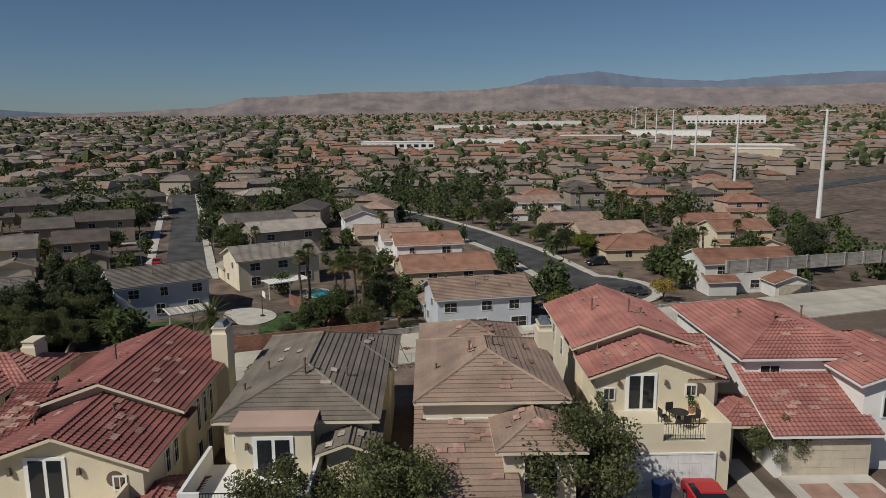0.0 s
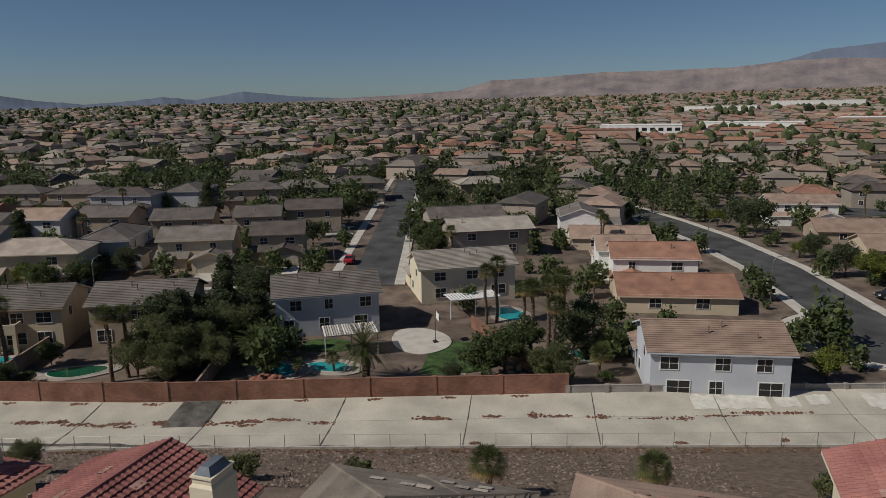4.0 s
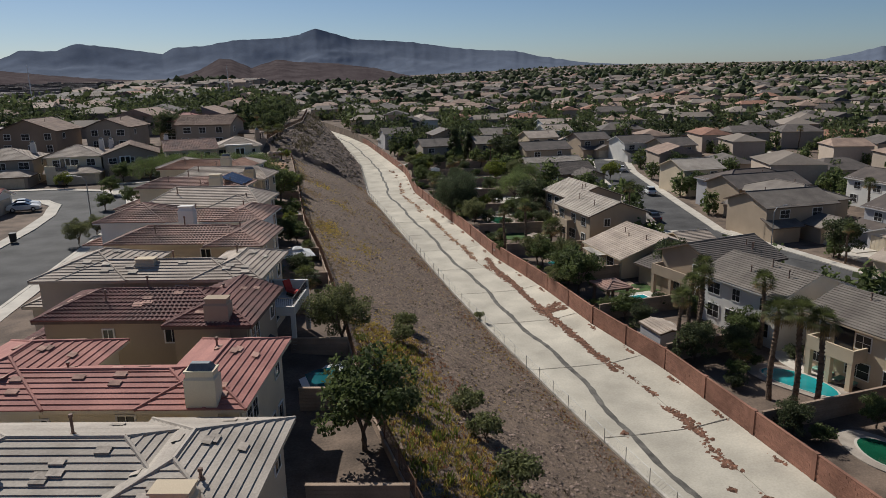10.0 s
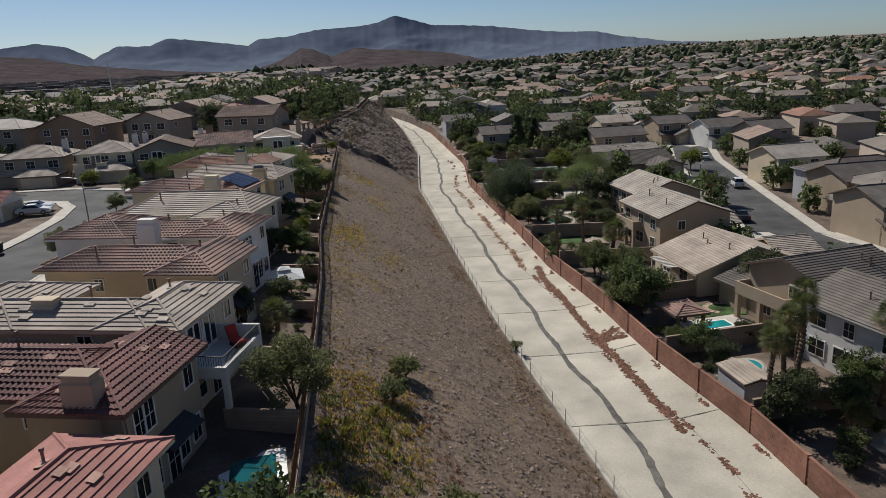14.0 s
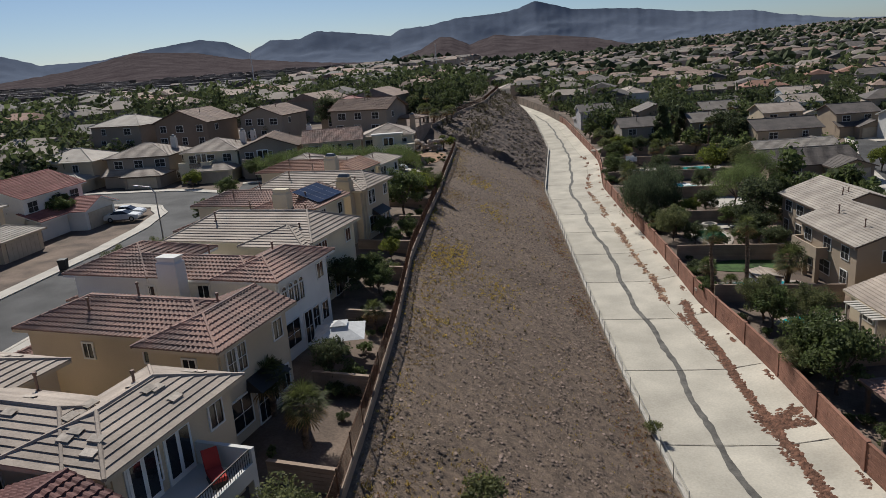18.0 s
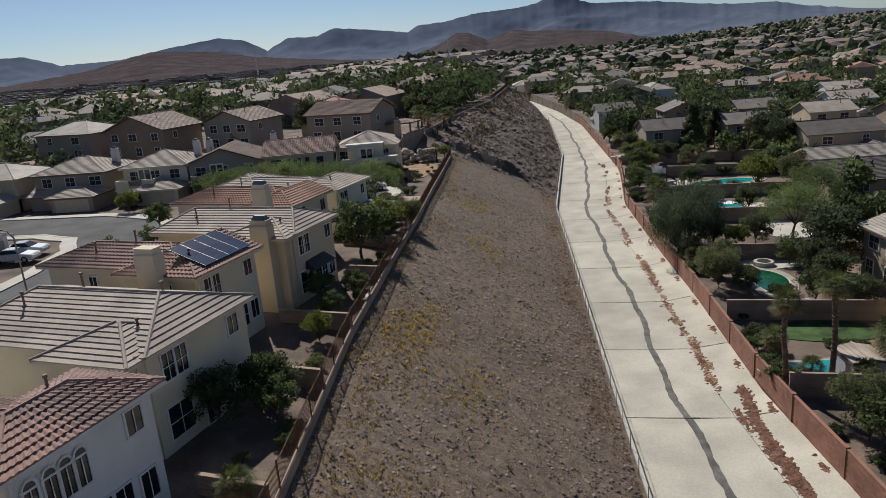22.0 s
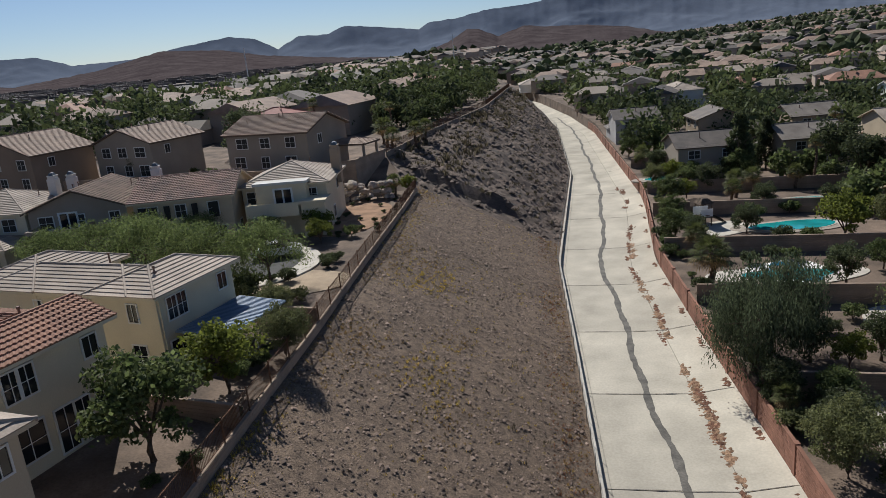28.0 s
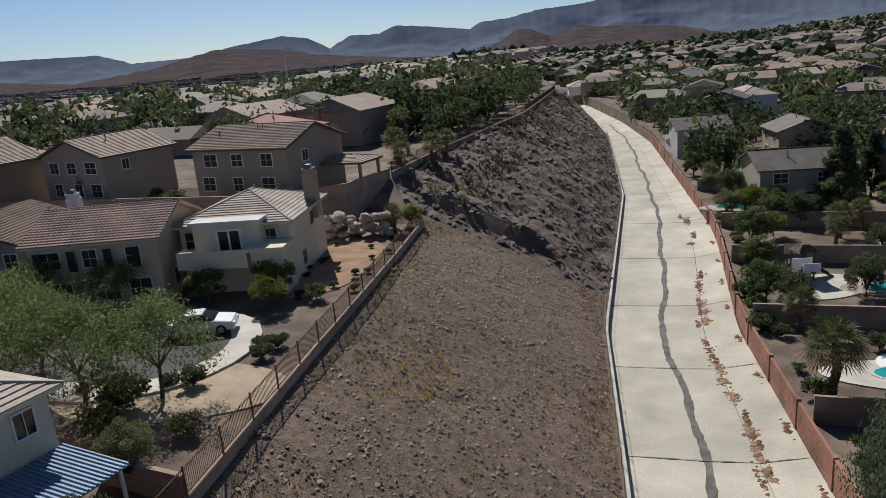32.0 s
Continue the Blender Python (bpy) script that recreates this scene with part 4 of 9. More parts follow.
# rose-tiled house with a terrace over its garage
h = house(0.0, -19.8, TURN, [(-3.6, 4.1, 3.6, 14.3, 0, 6.1, "gy"), (-3.3, 4.2, 0, 4.2, 0, 5.4, "gy"), (3.0, 4.6, 0.5, 4.0, 0, 5.0, "shed"), (4.2, 7.2, -1.6, 2.4, 2.6, 2.9, "hip"), (-3.6, 3.4, -4.4, 0.1, 0, 2.6, "cover")], "cream", "rose", 2, 0.3,
          [(0, "r", 0.25, 3.8, 0.5, 1.3), (0, "r", 0.45, 3.8, 0.5, 1.3), (0, "r", 0.7, 3.8, 0.8, 1.2), (0, "l", 0.2, 3.6, 0.6, 1.4), (0, "l", 0.5, 3.6, 0.6, 1.2), (1, "f", 0.12, 3.7, 0.6, 0.65), (1, "f", 0.80, 3.9, 0.55, 0.6), (0, "b", 0.3, 3.6, 1.4, 1.3)], (), (),
          [(0.5, 6.5, 0.9), (-1.5, 9.0, 0.9), (-2.4, 3.2, 0.5), (1.8, 8.0, 0.35), (2.4, 2.6, 0.35)], z=PZ, label="cream stucco house with rose tiles and a terrace over the garage")
part("garage_block", MB().box(-3.6, 3.4, -4.4, 0, -0.4, 2.62), STUCCO["cream"], h)
balcony_box(h, -3.6, 3.4, -4.4, 0, 2.92, "cream", (-0.4, 2.0))
garage(h, Matrix.Translation((0, -4.4, 0)), 0.2, 4.6, M_GARAGEW)
french_door(h, -0.4, 0.0, 2.92)
lanterns(h, ((-1.8, 0, 4.6), (1.1, 0, 4.6), (2.9, -4.4, 2.0)))
part("porch_post", MB().box(4.4, 4.9, -1.4, -0.9, 0, 2.65), STUCCO["cream"], h)
part("porch_post", MB().box(6.4, 6.9, -1.4, -0.9, 0, 2.65), STUCCO["cream"], h)
part("round_window", MB().tube([(3.2, -0.05, 4.25), (3.2, 0.02, 4.25)], [0.42, 0.42], 14), M_BROWN, h)
# white house with a garage and an arched window
h = house(-4.0, -30.6, TURN, [(-4.6, 3.6, 3.6, 16, 0, 5.9, "hip"), (0.9, 4.4, -0.2, 6.0, 0, 5.5, "gy"), (-4.6, 0.85, -1.2, 4.0, 0, 2.9, "shed"), (3.8, 6.6, 2.4, 9, 0, 5.6, "hip")], "white", "rose", 2, 0.3,
          [(0, "f", 0.2, 3.6, 1.2, 1.5), (1, "f", 0.52, 3.2, 1.2, 1.2, 1), (0, "r", 0.15, 3.8, 0.6, 1.3), (0, "r", 0.25, 3.8, 0.6, 1.3), (0, "r", 0.55, 3.6, 1.4, 0.9), (0, "r", 0.8, 3.6, 0.9, 1.1), (0, "l", 0.5, 3.6, 0.9, 1.1), (3, "f", 0.5, 3.6, 0.6, 1.2)], ((2, "f", 0.54, 4.9),), (),
          [(0.5, 5.6, 0.8), (-1.2, 7.0, 0.5), (2.0, 9.5, 0.9), (-2.4, 10, 0.4)], z=PZ, label="white stucco house with rose tiles and a tan garage door")
part("front_door", MB().box(2.9, 3.9, -0.3, -0.18, 0, 2.2), M_BROWN, h)
lanterns(h, ((-4.2, -1.2, 1.8), (1.2, -0.2, 1.8)))
# tan-tiled house
h = house(-5.6, -8.45, TURN, [(-3.75, 3.75, 2.6, 12.6, 0, 6.05, "hip"), (-3.6, 2.6, 10.6, 17.2, 0, 5.85, "hip"), (0.3, 3.9, -1.0, 5.0, 0, 4.9, "hip"), (-3.75, 0.5, -2.6, 3.2, 0, 2.8, "shed")], "cream", "tan", 2, 9.0,
          [(0, "f", 0.12, 3.6, 1.3, 1.1), (0, "f", 0.38, 3.6, 1.3, 1.1), (2, "f", 0.5, 2.3, 1.6, 1.7), (0, "r", 0.4, 3.6, 0.8, 1.1), (0, "l", 0.5, 3.6, 0.8, 1.1)], ((3, "f", 0.5, 4.4),), ((4.2, 11.4, 7.6, 1.0, 1.7),),
          [(-1.0, 7.0, 0.6), (0.4, 7.6, 0.5), (-3.0, 6.0, 0.3), (2.5, 9.0, 0.3)], z=PZ, label="cream stucco house with flat tan roof tiles and shuttered windows")
for sx in (-3.65, -2.05, -1.65, -0.05):
    part("shutter", MB().box(sx - 0.2, sx + 0.2, 2.53, 2.6, 3.55, 4.75), M_IRON, h)
# olive-tiled house
h = house(-3.2, 1.64, TURN, [(-3.8, 3.9, 1.0, 15.0, 0, 5.6, "hip"), (0.2, 4.4, 9.5, 15.6, 0, 5.4, "hip"), (1.8, 4.0, -0.8, 3.5, 0, 4.6, "gy"), (-3.6, 1.2, -3.6, 1.1, 0, 2.6, "cover")], "cream", "olive", 2, 9.0,
          [(0, "f", 0.12, 3.7, 0.8, 0.7), (0, "r", 0.4, 3.6, 0.8, 1.1), (0, "l", 0.3, 3.6, 0.9, 1.6), (0, "l", 0.6, 3.6, 0.8, 1.1)], (), (),
          [(0.0, 4.0, 0.9), (-2.6, 6.5, 0.5), (-3.4, 4.0, 0.35), (2.2, 5.0, 0.4)], z=PZ, label="cream stucco house with flat olive-brown roof tiles")
part("bay", MB().box(-2.8, 1.0, -0.6, 1.1, 2.6, 5.5), STUCCO["cream"], h)
part("bay_roof", MB().box(-3.0, 1.2, -0.85, 1.2, 5.5, 5.75), STUCCO["pink"], h)
french_door(h, -0.9, -0.6, 2.9, 1.8, 2.1)
part("garage_block", MB().box(-4.4, 1.2, -3.8, 0.9, -0.4, 2.6), STUCCO["cream"], h)
balcony_box(h, -4.6, 1.4, -4.0, 0.9, 2.9, "white", (-3.6, 0.6))
lanterns(h, ((-2.2, -0.6, 4.5),))
# dark red house
h = house(-4.1, 12.4, TURN, [(-3.9, 3.9, 5.0, 15.0, 0, 5.8, "gy"), (-3.8, 3.9, 0, 6.0, 0, 5.1, "gy"), (2.6, 6.2, -2.4, 2.6, 0, 2.8, "hip"), (-4.6, -3.6, 2.0, 6.0, 0, 5.0, "shed")], "cream", "red", 2, 0.3,
          [(1, "f", 0.86, 3.7, 0.5, 0.6), (3, "f", 0.5, 3.6, 0.6, 0.7), (0, "r", 0.3, 3.0, 0.5, 1.6, 1), (0, "r", 0.42, 3.0, 0.5, 1.6, 1), (0, "r", 0.54, 3.0, 0.5, 1.6, 1), (0, "r", 0.3, 0.6, 0.7, 1.7), (0, "r", 0.48, 0.6, 0.7, 1.7), (1, "r", 0.5, 3.0, 0.5, 1.5, 1), (1, "r", 0.7, 3.0, 0.5, 1.5, 1), (0, "l", 0.5, 3.6, 0.8, 1.1)], (), ((4.2, 12.6, 8.0, 1.0, 1.5),),
          [(-1.2, 9.5, 0.9), (-2.0, 6.5, 0.9), (-2.6, 3.0, 0.5), (1.2, 3.5, 0.35), (2.2, 2.5, 0.3)], z=PZ, label="cream stucco house with dark red barrel tiles")
part("garage_block", MB().box(-3.8, 3.2, -4.2, 0, -0.4, 2.62), STUCCO["cream"], h)
balcony_box(h, -3.8, 3.2, -4.2, 0, 2.92, "cream", (-1.0, 1.4))
french_door(h, -0.6, 0.0, 2.92)
lanterns(h, ((-2.2, 0, 4.5), (1.0, 0, 4.5)))
part("round_window", MB().tube([(2.6, -0.05, 4.2), (2.6, 0.02, 4.2)], [0.4, 0.4], 14), M_BROWN, h)

# drive of the white house: pale concrete with rose panels
drive = tagged(new("driveway", MB().box(-4.4, 0.9, -10.5, -1.25, -0.6, 0.06).mesh("driveway", M_CONC2)), "pale concrete driveway with square rose-coloured panels", "driveway", kind="structure")
drive.matrix_basis = pose(-4.0, -30.6, PZ, 0, 0, TURN)
ROSEPANEL = MB().box(-0.85, 0.85, -0.85, 0.85, 0, 0.012).mesh("panel", mat("rose_concrete", (0.36, 0.22, 0.17), 0.9, 0.1))
for i in range(4):
    for j in range(2):
        part("panel", ROSEPANEL, None, drive, m=pose(-2.9 + 2.6 * j, -3.1 - 2.2 * i, 0.06))
for words, nm, x0, x1, y0, y1 in (("pale concrete driveway below a terrace", "driveway", -2.8, 2.9, -11, -4.45), ("pale concrete garden path to a front door", "path", 4.3, 5.6, -8.5, -0.9)):
    o = tagged(new(nm, MB().box(x0, x1, y0, y1, -0.6, 0.05).mesh(nm, M_CONC2)), words, nm, kind="structure")
    o.matrix_basis = pose(0.0, -19.8, PZ, 0, 0, TURN)

# ---- houses across the wash and beyond ----
# first row
tract(63.4, 56.4, 104, 10.7, 9.0, "sand", "grey", "gx", 1, 1, False)
tract(67.3, 42.7, 104, 11.7, 9.5, "tan", "grey", "gx", -1, 1, False)
tract(74.7, 21.7, 110, 13.2, 9.5, "blue", "grey", "gx", 1, 1, False)
tract(60.4, 69.9, 104, 10.5, 9.5, "pale", "grey", "gx", 1, 1, False)
tract(60.5, 80.4, -166, 9.5, 9.5, "tan", "slate", "gx", 1, 1, False)
tract(57.9, 95.1, 96, 10.0, 13.0, "sand", "ash", "gx", 1, 1, True)
tract(57.2, 110.2, 96, 11.5, 9.5, "tan", "light", "gx", 1, 1, False)
tract(59.4, 124.3, 96, 10.6, 9.5, "tan", "light", "gx", 1, 1, False)
tract(93.3, 5.1, 110, 14.7, 9.5, "cream", "light", "gx", 1, 1, False)
tract(126.4, 3.2, 110, 16.5, 9.5, "taupe", "light", "gx", 1, 0, False)
tract(142.2, 9.4, 110, 16.5, 9.5, "taupe", "slate", "gx", 1, 0, False)
tract(211.0, 9.9, 110, 16.5, 9.5, "tan", "light", "hip", 1, 0, False)
tract(255.5, 13.7, 110, 16.5, 9.5, "tan", "grey", "gx", 1, 0, False)
tract(331.3, 17.9, 110, 16.5, 9.5, "tan", "grey", "gx", 1, 0, False)
# second
tract(92.6, 77.0, -76, 16.5, 9.5, "sand", "ash", "hip", 1, 0, False)
tract(107.5, 71.9, 14, 15.2, 9.5, "grey", "slate", "hip", 1, 0, False)
tract(108.3, 55.4, -76, 12.9, 9.5, "sand", "grey", "gx", 1, 0, False)
tract(115.5, 42.7, -76, 9.5, 9.5, "tan", "umber", "gx", 1, 0, False)
tract(102.5, 95.9, -84, 11.5, 9.5, "grey", "umber", "gx", 1, 0, False)
tract(93.4, 114.7, -84, 16.5, 9.5, "tan", "grey", "hip", 1, 0, False)
tract(96.1, 131.0, 6, 16.5, 9.5, "grey", "umber", "hip", 1, 0, False)
tract(119.9, 122.7, 96, 9.5, 9.5, "pale", "umber", "gx", 1, 0, False)
tract(118.0, 107.3, 96, 10.9, 9.5, "sand", "slate", "gx", 1, 0, False)
tract(125.9, 99.3, 96, 11.3, 9.5, "pale", "tan", "gx", 1, 0, False)
tract(131.4, 87.2, 96, 11.4, 9.5, "tan", "slate", "gx", 1, 0, False)
tract(130.1, 69.0, 104, 12.4, 9.5, "tan", "slate", "gx", 1, 0, False)
tract(136.3, 54.7, 104, 9.5, 9.5, "tan", "slate", "gx", 1, 0, False)
tract(149.0, 46.0, 104, 12.7, 9.5, "tan", "umber", "gx", 1, 0, False)
tract(177.4, 163.8, 6, 16.5, 9.5, "pale", "slate", "hip", 1, 0, False)
tract(169.8, 138.6, -84, 16.5, 9.5, "tan", "slate", "hip", 1, 0, False)
tract(170.7, 119.5, -84, 16.5, 9.5, "tan", "umber", "hip", 1, 0, False)
tract(166.4, 104.0, -84, 16.5, 9.5, "grey", "umber", "hip", 1, 0, False)
tract(181.2, 92.7, 6, 16.5, 9.5, "grey", "slate", "hip", 1, 0, False)
tract(184.9, 74.9, -76, 16.2, 9.5, "tan", "slate", "hip", 1, 0, False)
tract(191.4, 63.3, -76, 16.5, 9.5, "sand", "grey", "hip", 1, 0, False)
tract(205.7, 49.2, -76, 16.5, 9.5, "tan", "slate", "hip", 1, 0, False)
# right group
tract(147.8, -16.8, 0, 12.5, 9.5, "white", "grey", "gx", 1, 0, False)
tract(136.0, -22.1, 90, 15.8, 9.5, "sand", "tan", "gx", 1, 0, True)
tract(109.9, -22.0, 90, 9.5, 9.5, "white", "tan", "gx", 1, 0, False)
tract(59.0, -24.6, 90, 13.5, 9.5, "blue", "tan", "gx", 1, 1, False)
tract(91.4, -26.9, 90, 16.5, 11.0, "sand", "terra", "gx", 1, 0, True)
tract(103.5, -25.6, 90, 13.2, 9.5, "white", "terra", "gx", 1, 0, False)
tract(74.0, -77.5, -96, 17.0, 9.5, "pale", "terra", "gx", 1, 1, False)
tract(109.5, -101.0, -96, 13.5, 9.5, "cream", "terra", "gx", 1, 0, False)
tract(106.5, -73.5, -94, 17.0, 12.0, "sand", "terra", "hip", 1, 0, True)
tract(129.5, -78.0, -94, 17.0, 11.0, "sand", "tan", "gx", 1, 0, True)
tract(173.0, -73.0, -94, 16.0, 9.5, "white", "tan", "gx", 1, 0, False)
tract(149.0, -76.0, -94, 16.5, 11.0, "tan", "tan", "gx", 1, 0, True)
tract(190.0, -122.0, -96, 15.0, 9.5, "taupe", "terra", "hip", 1, 0, False)
tract(211.0, -168.0, -96, 14.3, 9.5, "tan", "terra", "gx", 1, 0, False)
tract(165.0, -141.0, -96, 13.5, 9.5, "pink", "terra", "hip", 1, 0, False)
tract(142.0, -113.0, -96, 13.9, 9.5, "tan", "terra", "gx", 1, 0, True)
for i, (x, y) in enumerate(((190, -142), (232, -176), (252, -186), (272, -198), (279, -176), (294, -168), (308, -164), (322, -160), (340, -154), (357, -148), (376, -142), (395, -136), (240, -150), (256, -144), (222, -132), (205, -104), (226, -110), (244, -118), (196, -84), (216, -88))):
    tract(x, y, -96 if i % 3 else 84, 12.5, 10.0, ("taupe", "tan", "pink")[i % 3], ("slate", "tan", "terra", "umber")[i % 4], "hip", 1, 0, i % 5 == 4)
# W
tract(95.7, 216.4, 6, 9.6, 9.5, "tan", "slate", "gx", 1, 0, False)
tract(104.3, 202.8, 6, 10.5, 9.5, "pale", "slate", "gx", 1, 0, False)
tract(94.6, 247.3, 6, 9.5, 9.5, "white", "ash", "gx", 1, 0, False)
tract(111.2, 192.6, 6, 9.5, 9.5, "tan", "slate", "gx", 1, 0, False)
tract(93.8, 149.2, 6, 9.5, 9.5, "sand", "light", "gx", 1, 0, False)
tract(94.4, 125.6, 6, 14.9, 9.5, "tan", "slate", "gx", 1, 0, False)
tract(87.7, 108.5, 6, 13.1, 9.5, "tan", "grey", "gx", 1, 0, False)
# left beyond
shutter_house = tract(-13.0, 158.0, 14, 9.6, 9.0, "sand", "mixed", "gx", 0, 1, False, z=8.9, wave=0.3)
for sx in (-4.0, -1.5, 1.2, 3.2):
    part("shutter", MB().box(sx - 0.28, sx + 0.28, -4.84, -4.74, 3.3, 4.8), M_IRON, shutter_house)
terrace_house = tract(-4.0, 163.6, 8, 8.8, 9.5, "cream", "ash", "hip", 0, 1, False, z=8.8)
part("gable_bay", MB().box(-2.6, 2.6, -6.2, -4.7, 0, 5.6), STUCCO["cream"], terrace_house)
part("bay_cap", MB().box(-2.8, 2.8, -6.45, -4.7, 5.6, 5.85), STUCCO["pale"], terrace_house)
french_door(terrace_house, 0.2, -6.2, 3.0, 1.8, 2.1)
balcony_box(terrace_house, -3.4, 2.0, -7.8, -6.2, 2.9, "cream", None)
part("entry_tower", MB().box(2.2, 4.6, -7.6, -4.7, -0.3, 3.7).box(2.0, 4.8, -7.8, -4.7, 3.7, 4.0), STUCCO["cream"], terrace_house)
part("entry_arch", MB().box(2.8, 4.0, -7.66, -7.58, 0, 2.6), M_IRON, terrace_house)
chimney(terrace_house, 4.4, 2.2, 4.0, 8.2, 1.0, 1.2, STUCCO["tan"])
p3 = tract(-24.5, 158.0, 12, 10.0, 9.5, "taupe", "tan", "gy", 0, 1, False, z=8.5, wave=0.3)
p2 = tract(-34.0, 156.5, 6, 9.6, 9.5, "cream", "ash", "hip", 1, 1, False, z=8.6)
p1 = tract(-46.0, 154.0, 4, 11.0, 9.5, "taupe", "ash", "hip", 1, 1, False, z=8.6)
tract(-58.5, 152.0, 0, 11.0, 9.5, "sand", "light", "hip", 1, 0, False, z=8.6)
for hh, x in ((p3, -1.0), (p2, -1.6)):
    # walled terrace over the entry, with a glazed door
    part("garage_block", MB().box(x - 3.0, x + 2.4, -7.6, -4.7, -0.4, 2.6), STUCCO["cream" if hh is p2 else "taupe"], hh)
    balcony_box(hh, x - 3.1, x + 2.5, -7.7, -4.7, 2.9, "cream" if hh is p2 else "taupe", (x - 1.2, x + 0.8) if hh is p2 else None)
    french_door(hh, x, -4.75, 2.9, 1.8, 2.1)
for hh, x, y in ((p1, 4.2, 1.5), (p2, 4.0, 2.4), (p3, -3.6, 3.0), (shutter_house, -4.2, 2.4)):
    chimney(hh, x, y, 4.0, 8.0, 0.9, 1.0, STUCCO["pale"])
tract(-33.0, 183.0, 168, 10.0, 10.0, "taupe", "tan", "gy", 0, 1, False, z=12.3)
tract(-12.0, 182.6, 168, 12.6, 10.0, "taupe", "tan", "gx", 0, 1, False, z=12.3, wave=0.3)
tract(-48.0, 177.5, 168, 13, 10.0, "brown", "tan", "gy", 0, 1, False, z=12.3)
tract(-20.0, 199.0, 168, 11, 10.0, "tan", "rose", "hip", 1, 0, False, z=12.3)
tract(-64.0, 180.0, 168, 13, 10.0, "taupe", "light", "hip", 1, 0, False, z=12.3)
# white house and its neighbours on the far side of the street
tract(-42.5, 116.0, 90, 11.5, 9.5, "white", "rose", "gx", 1, 1, False, z=8.9, wave=0.3)
tract(-42.5, 101.5, 90, 11.0, 9.5, "sand", "light", "hip", 1, 1, False, z=8.8)
tract(-42.5, 87.5, 90, 11.0, 9.5, "tan", "ash", "hip", 1, 0, False, z=8.7)
# right far
tract(39.6, 256, -174, 9.5, 9.5, "grey", "slate", "gx", 1, 0, False)
tract(46.8, 213.1, -174, 9.5, 9.5, "taupe", "slate", "gx", 1, 0, False)
tract(63.2, 215.6, -174, 9.5, 9.5, "tan", "grey", "gx", 1, 0, False)
tract(42.5, 326, 96, 16.5, 9.5, "pale", "ash", "hip", 1, 0, True)
tract(58.0, 318, 96, 16.5, 9.5, "pale", "ash", "hip", 1, 0, False)
tract(38.5, 348, 96, 16.5, 10.5, "white", "ash", "hip", 1, 0, True)
tract(33.5, 374, 96, 16.5, 10.5, "white", "ash", "hip", 1, 0, True)
tract(51.0, 360, 96, 16.5, 9.5, "white", "ash", "hip", 1, 0, True)
tract(8.0, 428, 96, 16.5, 11, "white", "ash", "hip", 1, 0, True, z=5.0)
tract(55.3, 246.8, 96, 9.5, 9.5, "tan", "slate", "gx", 1, 0, False)
tract(82.6, 226.6, -174, 9.5, 9.5, "sand", "ash", "gx", 1, 0, False)
tract(102.1, 273.8, -174, 9.5, 9.5, "white", "ash", "gx", 1, 0, False)
tract(71.6, 241.8, -174, 9.5, 9.5, "tan", "grey", "gx", 1, 0, False)
tract(69.5, 168.6, 6, 15.5, 11.0, "tan", "slate", "gx", 1, 1, True)
tract(71.5, 180.0, 6, 15.0, 11.0, "sand", "light", "gx", 1, 1, True)
tract(74.0, 195.0, 6, 13.0, 9.5, "tan", "slate", "gx", 1, 0, False)


# rear balconies on posts, as several of the tract houses have
def rear_balcony(x, y, rz, w, d, z, paint, words):
    s = thing("balcony", x, y, right_z(y), rz, words, "balcony")
    part("slab", MB().box(-w / 2, w / 2, 0, d, z - 0.3, z), STUCCO[paint], s)
    part("parapet", MB().box(-w / 2, w / 2, 0, 0.18, z, z + 0.95).box(-w / 2, -w / 2 + 0.18, 0.18, d, z, z + 0.95).box(w / 2 - 0.18, w / 2, 0.18, d, z, z + 0.95), STUCCO[paint], s)
    for sx in (-w / 2 + 0.25, 0, w / 2 - 0.25):
        part("post", MB().box(sx - 0.22, sx + 0.22, 0.02, 0.46, -0.2, z - 0.3), STUCCO[paint], s)
    part("door", MB().box(-0.9, 0.9, d - 0.05, d + 0.02, z, z + 2.1), M_GLASS, s)


rear_balcony(51.0, 112.0, -84, 5.6, 1.5, 2.8, "tan", "tan stucco balcony on square posts behind a house")
rear_balcony(54.0, 80.2, -76, 6.6, 1.9, 2.9, "tan", "tan stucco balcony on square posts above a patio")
rear_balcony(56.9, 56.3, -76, 4.6, 1.8, 2.9, "sand", "sand stucco balcony on square posts beside a pool")

